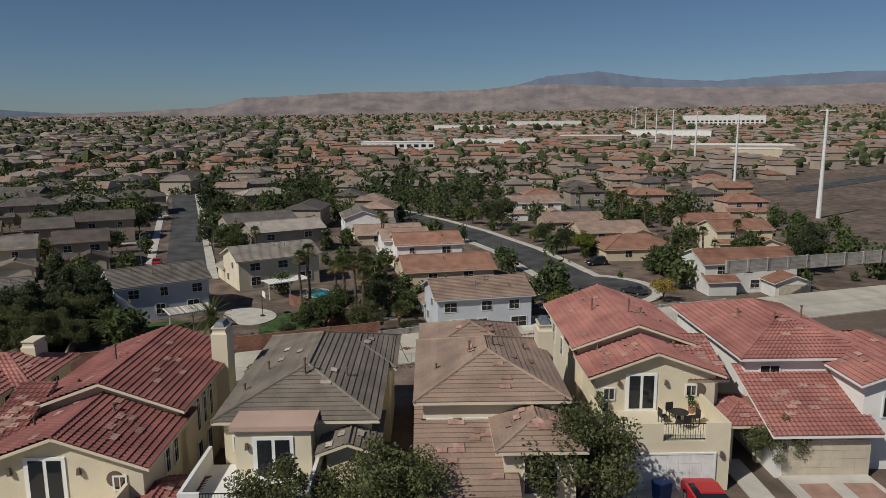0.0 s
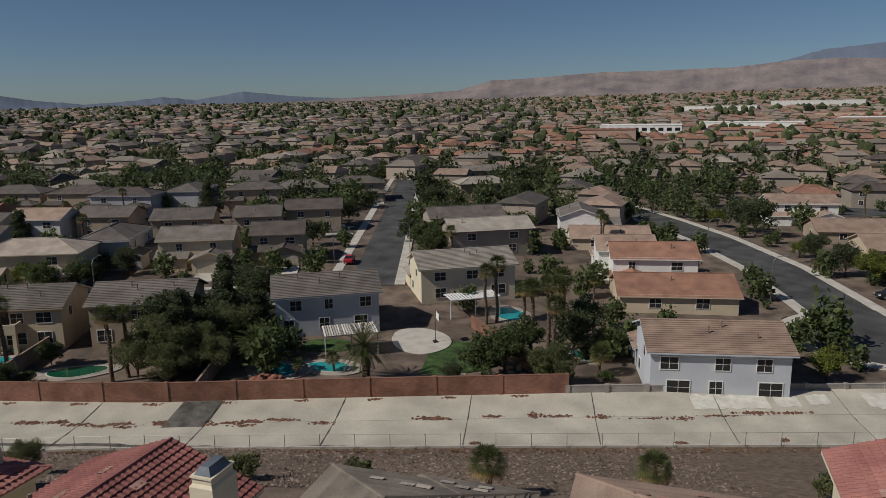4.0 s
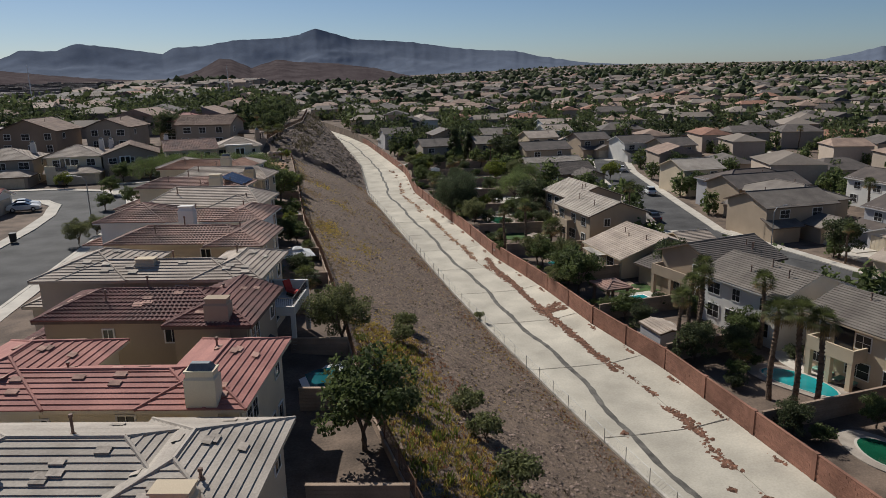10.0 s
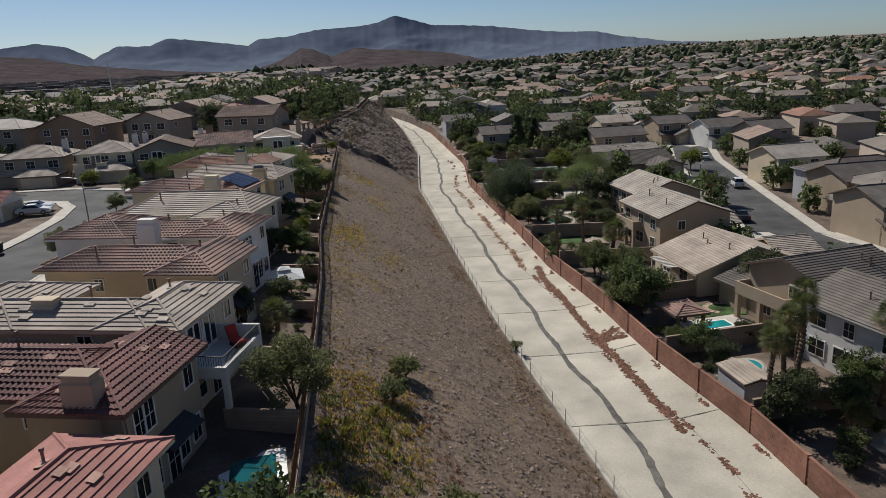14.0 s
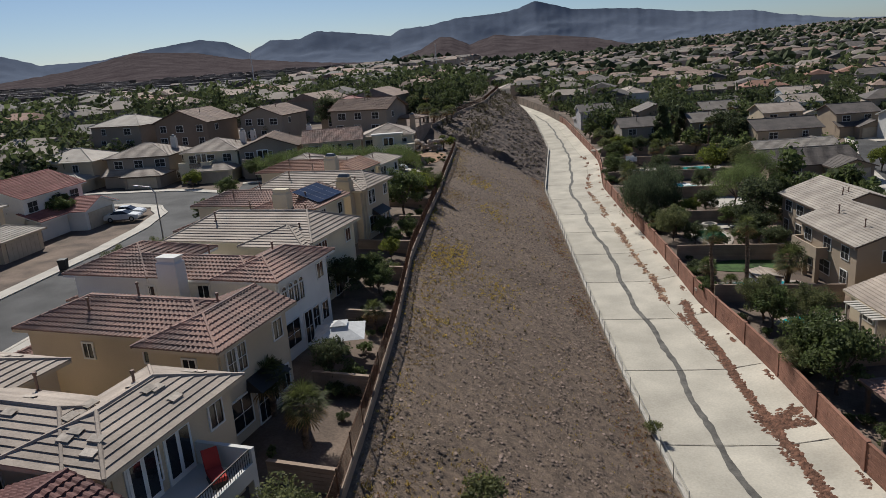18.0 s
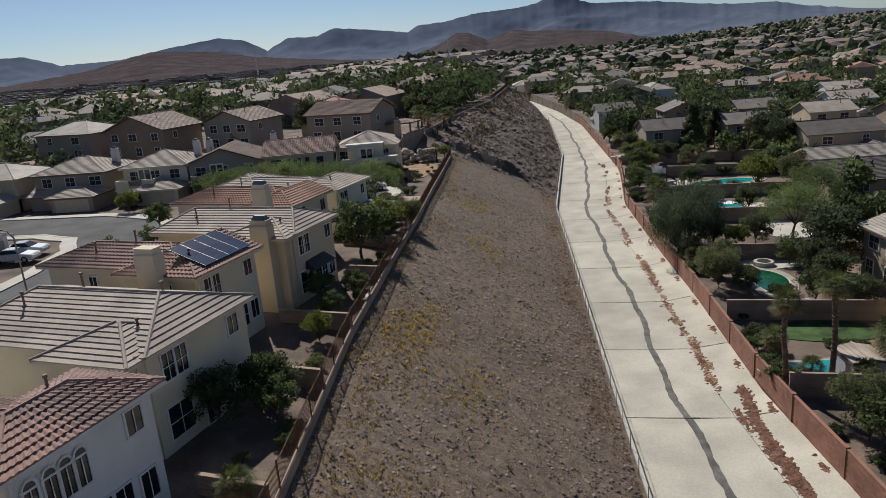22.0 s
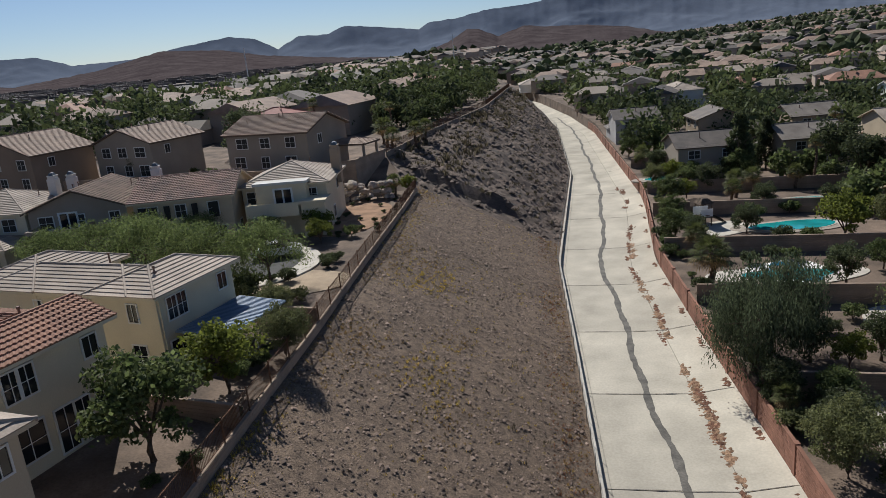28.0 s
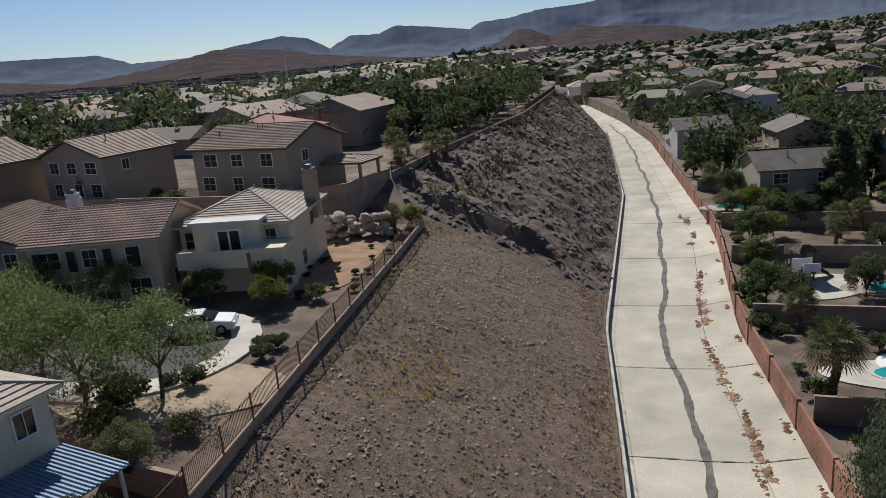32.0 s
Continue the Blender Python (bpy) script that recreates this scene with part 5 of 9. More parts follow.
# ---- mountains ----
def range_of(name, dist, line, material, label, depth=500, rough=0.10, eye=27.0):
    """A range on an arc about the plan's middle; line: (azimuth, elevation) of its crest in degrees."""
    azs, els = [p[0] for p in line], [p[1] for p in line]
    az0, az1 = azs[0], azs[-1]
    na, nr = int((az1 - az0) * 7), 34
    v, f = [], []
    cx, cy = 20, 40
    for i in range(na + 1):
        a = az0 + (az1 - az0) * i / na
        el = float(np.interp(a, azs, els)) + 0.05 * noise.fractal(Vector((a * 1.7, dist, 0)), 1.0, 2.0, 4)
        h = max(2.0, eye + dist * math.tan(radians(el)) + 6)
        b = radians(a)
        for r in range(nr):
            t = r / (nr - 1)
            d = dist - depth * (1 - t)
            wx, wy = d * math.sin(b), d * math.cos(b)
            p = Vector((wx * 0.0021, wy * 0.0021, dist * 0.01))
            rid = noise.ridged_multi_fractal(p, 0.9, 2.1, 5, 1.0, 2.0) - 1.1
            env = min(1.0, 3.2 * (1 - t)) * min(1.0, t * 4)
            z = h * (t ** 1.35) * (1 - 0.12 * env) + h * 0.085 * env * rid if r < nr - 1 else h
            z = min(z, h * (0.25 + 0.75 * t))
            v.append((cx + d * math.sin(b), cy + d * math.cos(b), -6 + z))
    for i in range(na):
        for r in range(nr - 1):
            a = i * nr + r
            f.append((a, a + 1, a + nr + 1, a + nr))
    ob = new(name, np_mesh(name, v, f, material, True))
    return tagged(ob, label, "mountains", kind="structure")


# the blue of distance haze is painted into this rock's base colour
M_HAZEBLUE = mat("distant_blue_rock", (0.135, 0.16, 0.21), 1.0, 0.05, 0.012, 0.09, spec=0.0)
M_MTBROWN = mat("distant_brown_rock", (0.082, 0.068, 0.068), 1.0, 0.22, 0.02, 0.15, spec=0.0, col2=(0.06, 0.048, 0.05))
# desert rock, its base colour paled to hold the haze
M_HAZEPALE = mat("distant_pale_rock", (0.235, 0.195, 0.18), 1.0, 0.12, 0.008, 0.06, spec=0.0, col2=(0.16, 0.14, 0.145))
range_of("mountain_range", 4350, ((20, 0.2), (27, 0.15), (35, 0.25), (37.3, 0.4), (39, 0.7), (40.8, 1.17), (42.5, 0.65), (43.6, 0.6), (45.2, 0.8), (46, 1.0), (48, 0.9), (49.5, 1.05), (50.9, 1.32), (54, 0.82), (57, 0.55), (59.5, 0.72), (62.2, 1.04), (64.5, 0.8), (66.3, 1.1), (68, 1.41), (70, 1.2), (71.6, 1.03), (74.7, 0.85), (78, 0.7)), M_HAZEBLUE, "low hazy blue mountains along the horizon")
range_of("mountain_range", 4150, ((72, 0.6), (76.3, 0.86), (80, 1.0), (84.8, 1.3), (87.4, 2.03), (90, 2.12), (95.9, 2.49), (100, 2.5), (105.6, 2.6), (108.7, 2.9), (112, 3.0), (120, 2.6), (130, 2.5), (145, 2.8), (160, 2.0)), M_HAZEPALE, "pale hazy desert mountains beyond the city", 900)
range_of("mountain_range", 4600, ((104, 2.2), (108.7, 2.94), (111.1, 3.6), (113.2, 3.75), (115, 3.92), (117, 3.6), (118.1, 3.42), (121, 3.15), (123.7, 3.0), (127.8, 3.25), (132.6, 3.4), (140, 3.2), (155, 2.0), (170, 1.5)), M_HAZEBLUE, "high hazy blue mountain beyond the city", 400)
range_of("mountain_range", 4650, ((-75, 1.0), (-60, 2.2), (-45, 2.0), (-38.2, 1.92), (-36.1, 1.2), (-32.4, 1.28), (-28.9, 1.86), (-25.4, 2.3), (-23.6, 2.0), (-22, 1.15), (-20.4, 1.95), (-18.3, 1.88), (-16.9, 2.4), (-14.2, 2.08), (-11.3, 1.65), (-10.5, 2.1), (-8.4, 2.2), (-6.2, 2.6), (-2.6, 2.75), (-1.3, 3.0), (-0.1, 3.42), (1.2, 3.05), (2.7, 2.6), (5.3, 2.45), (7.3, 2.3), (10.4, 1.85), (12.5, 1.62), (15.4, 1.5), (17, 1.1), (20.8, 0.5), (27, 0.15)), M_HAZEBLUE, "blue-grey craggy mountains ahead of the wash", 700)
range_of("mountain_range", 2900, ((-75, 0.3), (-55, 0.6), (-44, 0.6), (-39.7, 0.1), (-34.4, 0.71), (-30.1, 1.67), (-28, 1.55), (-25.9, 1.4), (-23.1, 0.8), (-19, 0.3), (-16, 0.0), (-13, -0.2)), M_MTBROWN, "dark brown desert foothills", 1700)
range_of("mountain_range", 2300, ((-14.5, -0.5), (-11, -0.1), (-9, 0.5), (-7.5, 1.3), (-6.6, 1.25), (-5.2, 0.6), (-3.2, 1.2), (-1.9, 1.0), (1, 0.85), (4.2, 0.45), (6.5, -0.1), (9, -0.6)), M_MTBROWN, "dark brown hill with terraced houses", 1000)
range_of("mountain_range", 4300, ((165, 1.2), (200, 2.0), (240, 2.2), (285, 1.5)), M_HAZEBLUE, "hazy mountains behind the houses")


# ---- far city ----
def flat_z(x, y):
    yc = min(max(y, -400), 700)
    return right_z(yc) + far_rise(x, y) if x > wall_x(yc) else yard_z(x, yc)


def leafy_crowns(name, sites, r, each=64, leaf=1.0, material=None):
    """Ragged crowns of leaf tufts, all of one far wood."""
    s = np.array(sites)
    n = len(s)
    d = r.normal(size=(n, each, 3))
    d /= np.linalg.norm(d, axis=2, keepdims=True)
    rad = r.uniform(0.45, 1.0, (n, each, 1)) * (1 + 0.35 * np.sin(d[:, :, :1] * 5 + s[:, None, :1]) * np.cos(d[:, :, 1:2] * 4 + s[:, None, 1:2]))
    c = d * rad * s[:, None, 3:4] * np.array((1, 1, 1.15))
    c += s[:, None, :3]
    c[:, :, 2] += s[:, None, 3] * 1.25
    u, w = r.normal(size=(n, each, 3)), r.normal(size=(n, each, 3))
    u /= np.linalg.norm(u, axis=2, keepdims=True)
    w /= np.linalg.norm(w, axis=2, keepdims=True)
    h = leaf * s[:, None, 3:4] * r.uniform(0.2, 0.42, (n, each, 1))
    q = np.stack((c - u * h, c + w * h * 0.8, c + u * h, c - w * h * 0.8), 2).reshape(-1, 3)
    f = np.arange(len(q)).reshape(-1, 4)
    tagged(new(name, np_mesh(name, q, f, material or M_FARTREE)), "green leafy trees among the houses", "trees", kind="stuff")


def scatter_city():
    """Roofs and crowns of the far suburbs, past the houses that stand singly."""
    r = np.random.RandomState(3)
    groups = {k: [[], []] for k in ("light", "tan", "slate", "terra", "wall", "tree", "dusk", "deck")}

    def add(key, v, f):
        V, Fq = groups[key]
        o = len(V)
        V.extend(v)
        Fq.extend([tuple(o + i for i in q) for q in f])

    ico = [(0, 0, 1), (.89, 0, .45), (.28, .85, .45), (-.72, .53, .45), (-.72, -.53, .45), (.28, -.85, .45), (.72, .53, -.3), (-.28, .85, -.3), (-.89, 0, -.3), (-.28, -.85, -.3), (.72, -.53, -.3)]
    icf = [(0, 1, 2), (0, 2, 3), (0, 3, 4), (0, 4, 5), (0, 5, 1), (1, 6, 2), (2, 7, 3), (3, 8, 4), (4, 9, 5), (5, 10, 1), (6, 7, 2), (7, 8, 3), (8, 9, 4), (9, 10, 5), (10, 6, 1)]

    def one(x, y, z, far):
        L, D, h = r.uniform(10, 15), r.uniform(9, 12), r.choice([2.8, 5.4], p=[0.35, 0.65])
        if far:
            L, D, h = L * 1.25, D * 1.25, h * 1.1
        a = radians(r.choice([-12, 78, 168, 258]) + r.uniform(-6, 6))
        c, s = math.cos(a), math.sin(a)
        tr = lambda p, q, k: (x + c * p - s * q, y + s * p + c * q, z + k)
        e = [tr(-L / 2, -D / 2, 0), tr(L / 2, -D / 2, 0), tr(L / 2, D / 2, 0), tr(-L / 2, D / 2, 0)]
        t = [(p[0], p[1], z + h) for p in e]
        o = 0.5
        g = [tr(-L / 2 - o, -D / 2 - o, h), tr(L / 2 + o, -D / 2 - o, h), tr(L / 2 + o, D / 2 + o, h), tr(-L / 2 - o, D / 2 + o, h)]
        rh = h + D / 2 * 0.36
        i = r.uniform(0, 1) * D / 2
        ra, rb = tr(-L / 2 + i - o, 0, rh), tr(L / 2 - i + o, 0, rh)
        add("wall", e + t, [(0, 1, 5, 4), (1, 2, 6, 5), (2, 3, 7, 6), (3, 0, 4, 7)])
        if 430 < x < 640 and -240 < y < 10:
            key = r.choice(["terra", "tan"], p=[0.9, 0.1])
        elif 330 < x < 470 and -30 < y < 150:
            key = r.choice(["terra", "tan", "light"], p=[0.6, 0.25, 0.15])
        elif y < -20 and x > 80:
            key = r.choice(["terra", "tan", "light"], p=[0.25, 0.45, 0.3])
        else:
            key = r.choice(["light", "tan", "slate", "terra"], p=[0.30, 0.30, 0.36, 0.04])
        add(key, g + [ra, rb], [(0, 1, 5, 4), (2, 3, 4, 5), (1, 2, 5, 5), (3, 0, 4, 4)])

    def tree(x, y, z, s):
        q = [(x + s * (p[0] + r.uniform(-.25, .25)), y + s * (p[1] + r.uniform(-.25, .25)), z + s * 1.2 + s * (p[2] * 1.25 + r.uniform(-.2, .2))) for p in ico]
        add("tree", q, [(a, b, c, c) for a, b, c in icf])

    def fits(x, y):
        if x < 260 and -130 < y < 290 and x > wall_x(y) - 5:
            if min(math.hypot(x - p, y - q) for p, q in built) < 15 or x < 58:
                return False
            if abs(x - np.interp(y, (20, 50, 80, 112, 140, 180, 212), (91, 84, 80, 74, 80, 89, 100))) < 13 and y > 15:
                return False
            if abs(y - np.interp(x, (96, 160, 250), (21.5, 30, 42))) < 14 and x > 80:
                return False
            if -68 < y < -32 and x > 55:
                return False
        if abs(x - np.interp(y, (-420, -230, -120, -60), (330, 250, 205, 185))) < 30 and -420 < y < -60:
            return False
        if y < -130 and 120 < x < 330 and -300 < y and r.uniform() < 0.7:
            return False
        if -60 < x < fence_x(y) + 2 and -60 < y < 215:
            return False
        if lip_x(min(max(y, -400), 700)) - 26 < x < wall_x(min(max(y, -400), 700)) + 6 and -400 < y < 720:
            return False
        return True

    def city_end(az):
        """How far the houses reach in a direction, in degrees from +y."""
        return float(np.interp(az, (-75, -22, -14, -9, 5, 9, 20, 150), (330, 360, 800, 1250, 1350, 2200, 3400, 3400)))

    built = [(o.location.x, o.location.y) for o in scene.objects if o.name.startswith("house")]
    cells, sites = set(), []
    for k in range(60000):
        a, u = r.uniform(-1.2, 2.5), r.uniform(0, 1)
        dist = 90 + 3300 * u ** 1.6
        if dist > city_end(math.degrees(a)):
            continue
        x, y = 20 + dist * math.sin(a), 60 + dist * math.cos(a)
        i, j = round(x / 17), round(y / 22)
        if (i, j) in cells:
            continue
        cells.add((i, j))
        x, y = i * 17 + r.uniform(-2.5, 2.5), j * 22 + r.uniform(-4, 4)
        if fits(x, y) and r.uniform() < (0.86 if j % 3 else 0.45):
            one(x, y, flat_z(x, y), dist > 900)
    for k in range(43000):
        a, u = (r.uniform(-1.2, 2.5), r.uniform(0, 1)) if k % 5 else (r.uniform(-1.1, 0.9), r.uniform(0.15, 0.62))
        dist = 80 + 3200 * u ** 1.75
        if dist > city_end(math.degrees(a)) * 1.05:
            continue
        x, y = 20 + dist * math.sin(a), 60 + dist * math.cos(a)
        yc = min(max(y, -400), 700)
        if fence_x(yc) - 3 < x < wall_x(yc) + 2 or (x < 175 and -75 < y < 235 and x > 20) or (-60 < x <= 20 and -60 < y < 215) or (abs(x - np.interp(y, (-420, -230, -120, -60), (330, 250, 205, 185))) < 30 and -420 < y < -60):
            continue
        if y < -130 and 120 < x < 330 and -300 < y and r.uniform() < 0.8:
            continue
        if x < 260 and y < 290 and abs(y - np.interp(x, (96, 160, 250), (21.5, 30, 42))) < 7 and x > 80:
            continue
        sites.append((x, y, flat_z(x, y), r.choice([1.4, 2.0, 2.7, 3.6], p=[0.3, 0.35, 0.25, 0.1]) * r.uniform(0.8, 1.2) * (1.5 if dist > 900 else 1), dist))
    # terraced houses stepped up the foot of the hills
    for k in range(900):
        a, dist = radians(r.uniform(-62, -15)), 370 + 960 * r.uniform(0, 1) ** 0.8
        x, y, z = 20 + dist * math.sin(a), 40 + dist * math.cos(a), 12 + (dist - 370) * 0.006
        w, dd, h, c, s = r.uniform(9, 22), r.uniform(7, 11), r.uniform(2.5, 6.0), math.cos(-a), math.sin(-a)
        q = [(x + c * u - s * v, y + s * u + c * v) for u, v in ((-w / 2, -dd / 2), (w / 2, -dd / 2), (w / 2, dd / 2), (-w / 2, dd / 2))]
        # these walls stand in shade, which their dark base colour paints
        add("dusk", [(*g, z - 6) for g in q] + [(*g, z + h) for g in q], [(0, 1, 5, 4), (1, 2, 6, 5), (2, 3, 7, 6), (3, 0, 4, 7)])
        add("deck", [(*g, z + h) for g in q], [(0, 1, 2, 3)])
    for x, y, z, s, dist in sites:
        if dist > 420:
            tree(x, y, z, s)
    leafy_crowns("far_trees", [p[:4] for p in sites if p[4] <= 240], r, 150, 0.55)
    leafy_crowns("far_trees", [p[:4] for p in sites if 240 < p[4] <= 420], r, 40, 1.0)
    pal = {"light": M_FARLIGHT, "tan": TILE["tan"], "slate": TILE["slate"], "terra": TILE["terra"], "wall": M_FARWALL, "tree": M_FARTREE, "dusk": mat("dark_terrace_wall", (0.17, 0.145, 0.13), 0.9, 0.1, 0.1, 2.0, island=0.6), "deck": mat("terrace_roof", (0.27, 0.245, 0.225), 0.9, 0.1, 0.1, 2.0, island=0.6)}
    words = {"dusk": ("hillside_house_walls", "dark walls of terraced hillside houses", "houses"), "tree": ("far_trees", "dark green treetops of the far suburbs", "trees"), "wall": ("far_house_walls", "pale stucco walls of far suburban houses", "houses")}
    for key, (V, Fq) in groups.items():
        nm, lb, ct = words.get(key, ("far_roofs", "tiled roofs of far suburban houses", "roofs"))
        me = bpy.data.meshes.new(nm)
        me.from_pydata(V, [], [q if q[2] != q[3] else q[:3] for q in Fq])
        me.materials.append(pal[key])
        tagged(new(nm, me), lb, ct, kind="stuff")


M_FARLIGHT = mat("far_light_roof", (0.25, 0.21, 0.175), 0.9, 0.1, 0.1, 2.0, island=0.3)
M_FARWALL = mat("far_stucco", (0.38, 0.31, 0.25), 0.9, 0.06, 0.1, 2.0, island=0.3)
M_FARTREE = mat("far_foliage", (0.092, 0.11, 0.044), 0.9, 0.3, 0.05, 4.0, island=0.45, col2=(0.05, 0.064, 0.03), through_light=0.35)
scatter_city()

# ---- roads, yards, walls, fences ----
def strip_mesh(pts, wl, wr, z, thick=0.12, zf=None):
    """A slab along a plan line, from wl left of it to wr right of it."""
    mb = MB()
    n = len(pts)
    for k, (x, y) in enumerate(pts):
        a, b = pts[max(0, k - 1)], pts[min(n - 1, k + 1)]
        d = Vector((b[0] - a[0], b[1] - a[1])).normalized()
        nx, ny = -d.y, d.x
        zz = z + (zf(x, y) if zf else 0)
        mb.v += [(x + nx * wl, y + ny * wl, zz), (x - nx * wr, y - ny * wr, zz), (x - nx * wr, y - ny * wr, zz - thick), (x + nx * wl, y + ny * wl, zz - thick)]
    for k in range(n - 1):
        p, q = 4 * k, 4 * k + 4
        for s in range(4):
            mb.f.append((p + s, q + s, q + (s + 1) % 4, p + (s + 1) % 4))
    mb.f += [(0, 1, 2, 3), (4 * n - 1, 4 * n - 2, 4 * n - 3, 4 * n - 4)]
    mb.mi = [0] * len(mb.f)
    return mb


def smooth(pts, step=4.0):
    out = []
    for a, b in zip(pts, pts[1:]):
        k = max(1, int(math.hypot(b[0] - a[0], b[1] - a[1]) / step))
        out += [(a[0] + (b[0] - a[0]) * i / k, a[1] + (b[1] - a[1]) * i / k) for i in range(k)]
    return out + [pts[-1]]


def disc_mesh(cx, cy, r, z, thick=0.12, seg=28, sx=1.0, sy=1.0, wob=0.0, rot=0.0, seed=0):
    mb = MB()
    rr = random.Random(seed)
    c, s = math.cos(rot), math.sin(rot)
    pts = []
    ph = [rr.uniform(0, 6.28) for _ in range(3)]
    for k in range(seg):
        a = 2 * math.pi * k / seg
        q = r * (1 + wob * (math.sin(2 * a + ph[0]) + 0.6 * math.sin(3 * a + ph[1])))
        px, py = q * sx * math.cos(a), q * sy * math.sin(a)
        pts.append((cx + c * px - s * py, cy + s * px + c * py))
    mb.poly([(x, y, z) for x, y in pts])
    for (xa, ya), (xb, yb) in zip(pts, pts[1:] + pts[:1]):
        mb.poly([(xa, ya, z), (xa, ya, z - thick), (xb, yb, z - thick), (xb, yb, z)])
    return mb


def road(pts, w, bulb=None):
    p = smooth(pts)
    r = tagged(new("road", strip_mesh(p, w / 2, w / 2, 0.05, 0.1, flat_z).mesh("road", M_ASPHALT)), "grey worn asphalt residential street", "road", kind="structure")
    for s in (1, -1):
        wl, wr = (w / 2 + 0.35, -w / 2) if s > 0 else (-w / 2, w / 2 + 0.35)
        tagged(new("kerb", strip_mesh(p, wl, wr, 0.17, 0.2, flat_z).mesh("kerb", M_CONC2)), "pale concrete kerb and gutter", "kerb", kind="structure")
        wl, wr = (w / 2 + 1.75, -w / 2 - 0.37) if s > 0 else (-w / 2 - 0.37, w / 2 + 1.75)
        tagged(new("pavement", strip_mesh(p, wl, wr, 0.15, 0.2, flat_z).mesh("pavement", M_CONC2)), "pale concrete pavement beside the street", "pavement", kind="structure")
    if bulb:
        cx, cy, rad = bulb
        d = Vector((p[-4][0] - cx, p[-4][1] - cy)).normalized()
        mouth = [(cx + d.x * q, cy + d.y * q) for q in (rad - 2.5, rad, rad + 2.6)]
        tagged(new("road", strip_mesh(mouth, w / 2, w / 2, 0.19, 0.12, flat_z).mesh("road", M_ASPHALT)), "asphalt mouth of a cul-de-sac", "road", kind="structure")
        z = flat_z(cx, cy)
        tagged(new("road", disc_mesh(cx, cy, rad, z + 0.185, 0.15).mesh("road", M_ASPHALT)), "round asphalt end of a cul-de-sac", "road", kind="structure")
        tagged(new("pavement", disc_mesh(cx, cy, rad + 1.9, z + 0.165, 0.15).mesh("pavement", M_CONC2)), "pale concrete pavement round the cul-de-sac", "pavement", kind="structure")


road([(96, 21.5), (115, 24), (160, 30), (250, 42), (360, 55)], 10.0)
road([(91, 20), (84, 50), (80, 80), (74, 112), (80, 140), (89, 180), (100, 212)], 8.6)
road([(262, -4), (230, -18), (200, -30), (171, -39.5), (148, -45.5), (118, -50), (96, -50.5), (85, -50.5)], 9.5, (77, -50.5, 10.5))
road([(-22, -120), (-21, -40), (-19.7, 30), (-19.7, 105), (-20.6, 116), (-23, 126), (-28, 133), (-36, 136.2), (-90, 137)], 9.5)
road([(-24, 140.5), (-14, 143.4), (-6, 144.8)], 8.0, (-2.6, 146.2, 4.9))
road([(147, 36), (140, 70), (136, 78), (140, 140), (146, 210)], 8.5)
road([(60, 255), (90, 262), (130, 250), (150, 235)], 8.5)
tagged(new("road", strip_mesh(smooth([(330, -420), (250, -230), (205, -120), (185, -60)]), 11, 11, 0.06, 0.1, flat_z).mesh("road", M_ASPHALT)), "wide asphalt road by the empty lots", "road", kind="structure")
# the embankment end lot by the cul-de-sac
tagged(new("pavement", disc_mesh(1.5, 141.5, 6.5, 9.14, 0.2, 30, 1.0, 0.62, 0.08, 0.0, 4).mesh("pavement", M_SANDY)), "pale gravel bed with clipped shrubs", "gravel bed", kind="structure")
tagged(new("pavement", disc_mesh(1.2, 164.0, 7.5, 9.15, 0.2, 30, 0.72, 1.0, 0.08, 0.1, 6).mesh("pavement", mat("orange_gravel", (0.30, 0.185, 0.115), 0.97, 0.15, 0.8, 12.0, 0.4))), "orange gravel back yard with small shrubs", "gravel yard", kind="structure")


def block_run(name, x0, y0, x1, y1, h, material, z=None, cat="wall", label="", pil=0.0):
    """A block wall: courses with recessed joints, a cap, pilasters where it has them."""
    L = math.hypot(x1 - x0, y1 - y0)
    zz = min(flat_z(x0, y0), flat_z(x1, y1)) if z is None else z
    w = thing(name, x0, y0, zz, math.degrees(math.atan2(y1 - y0, x1 - x0)), label, cat, kind="structure")
    n = int(h / 0.2)
    mb = MB().box(0, L, -0.07, 0.07, -0.5, n * 0.2)
    for k in range(n):
        mb.box(0, L, -0.1, 0.1, k * 0.2 + 0.012, k * 0.2 + 0.19)
    part("block_courses", mb, material, w)
    part("cap", MB().box(-0.02, L + 0.02, -0.12, 0.12, n * 0.2, n * 0.2 + 0.06), material, w)
    if pil:
        for k in range(int(L / pil) + 1):
            part("pilaster", MB().box(k * pil - 0.2, k * pil + 0.2, -0.2, 0.2, -0.3, n * 0.2 + 0.12), material, w)
    return w


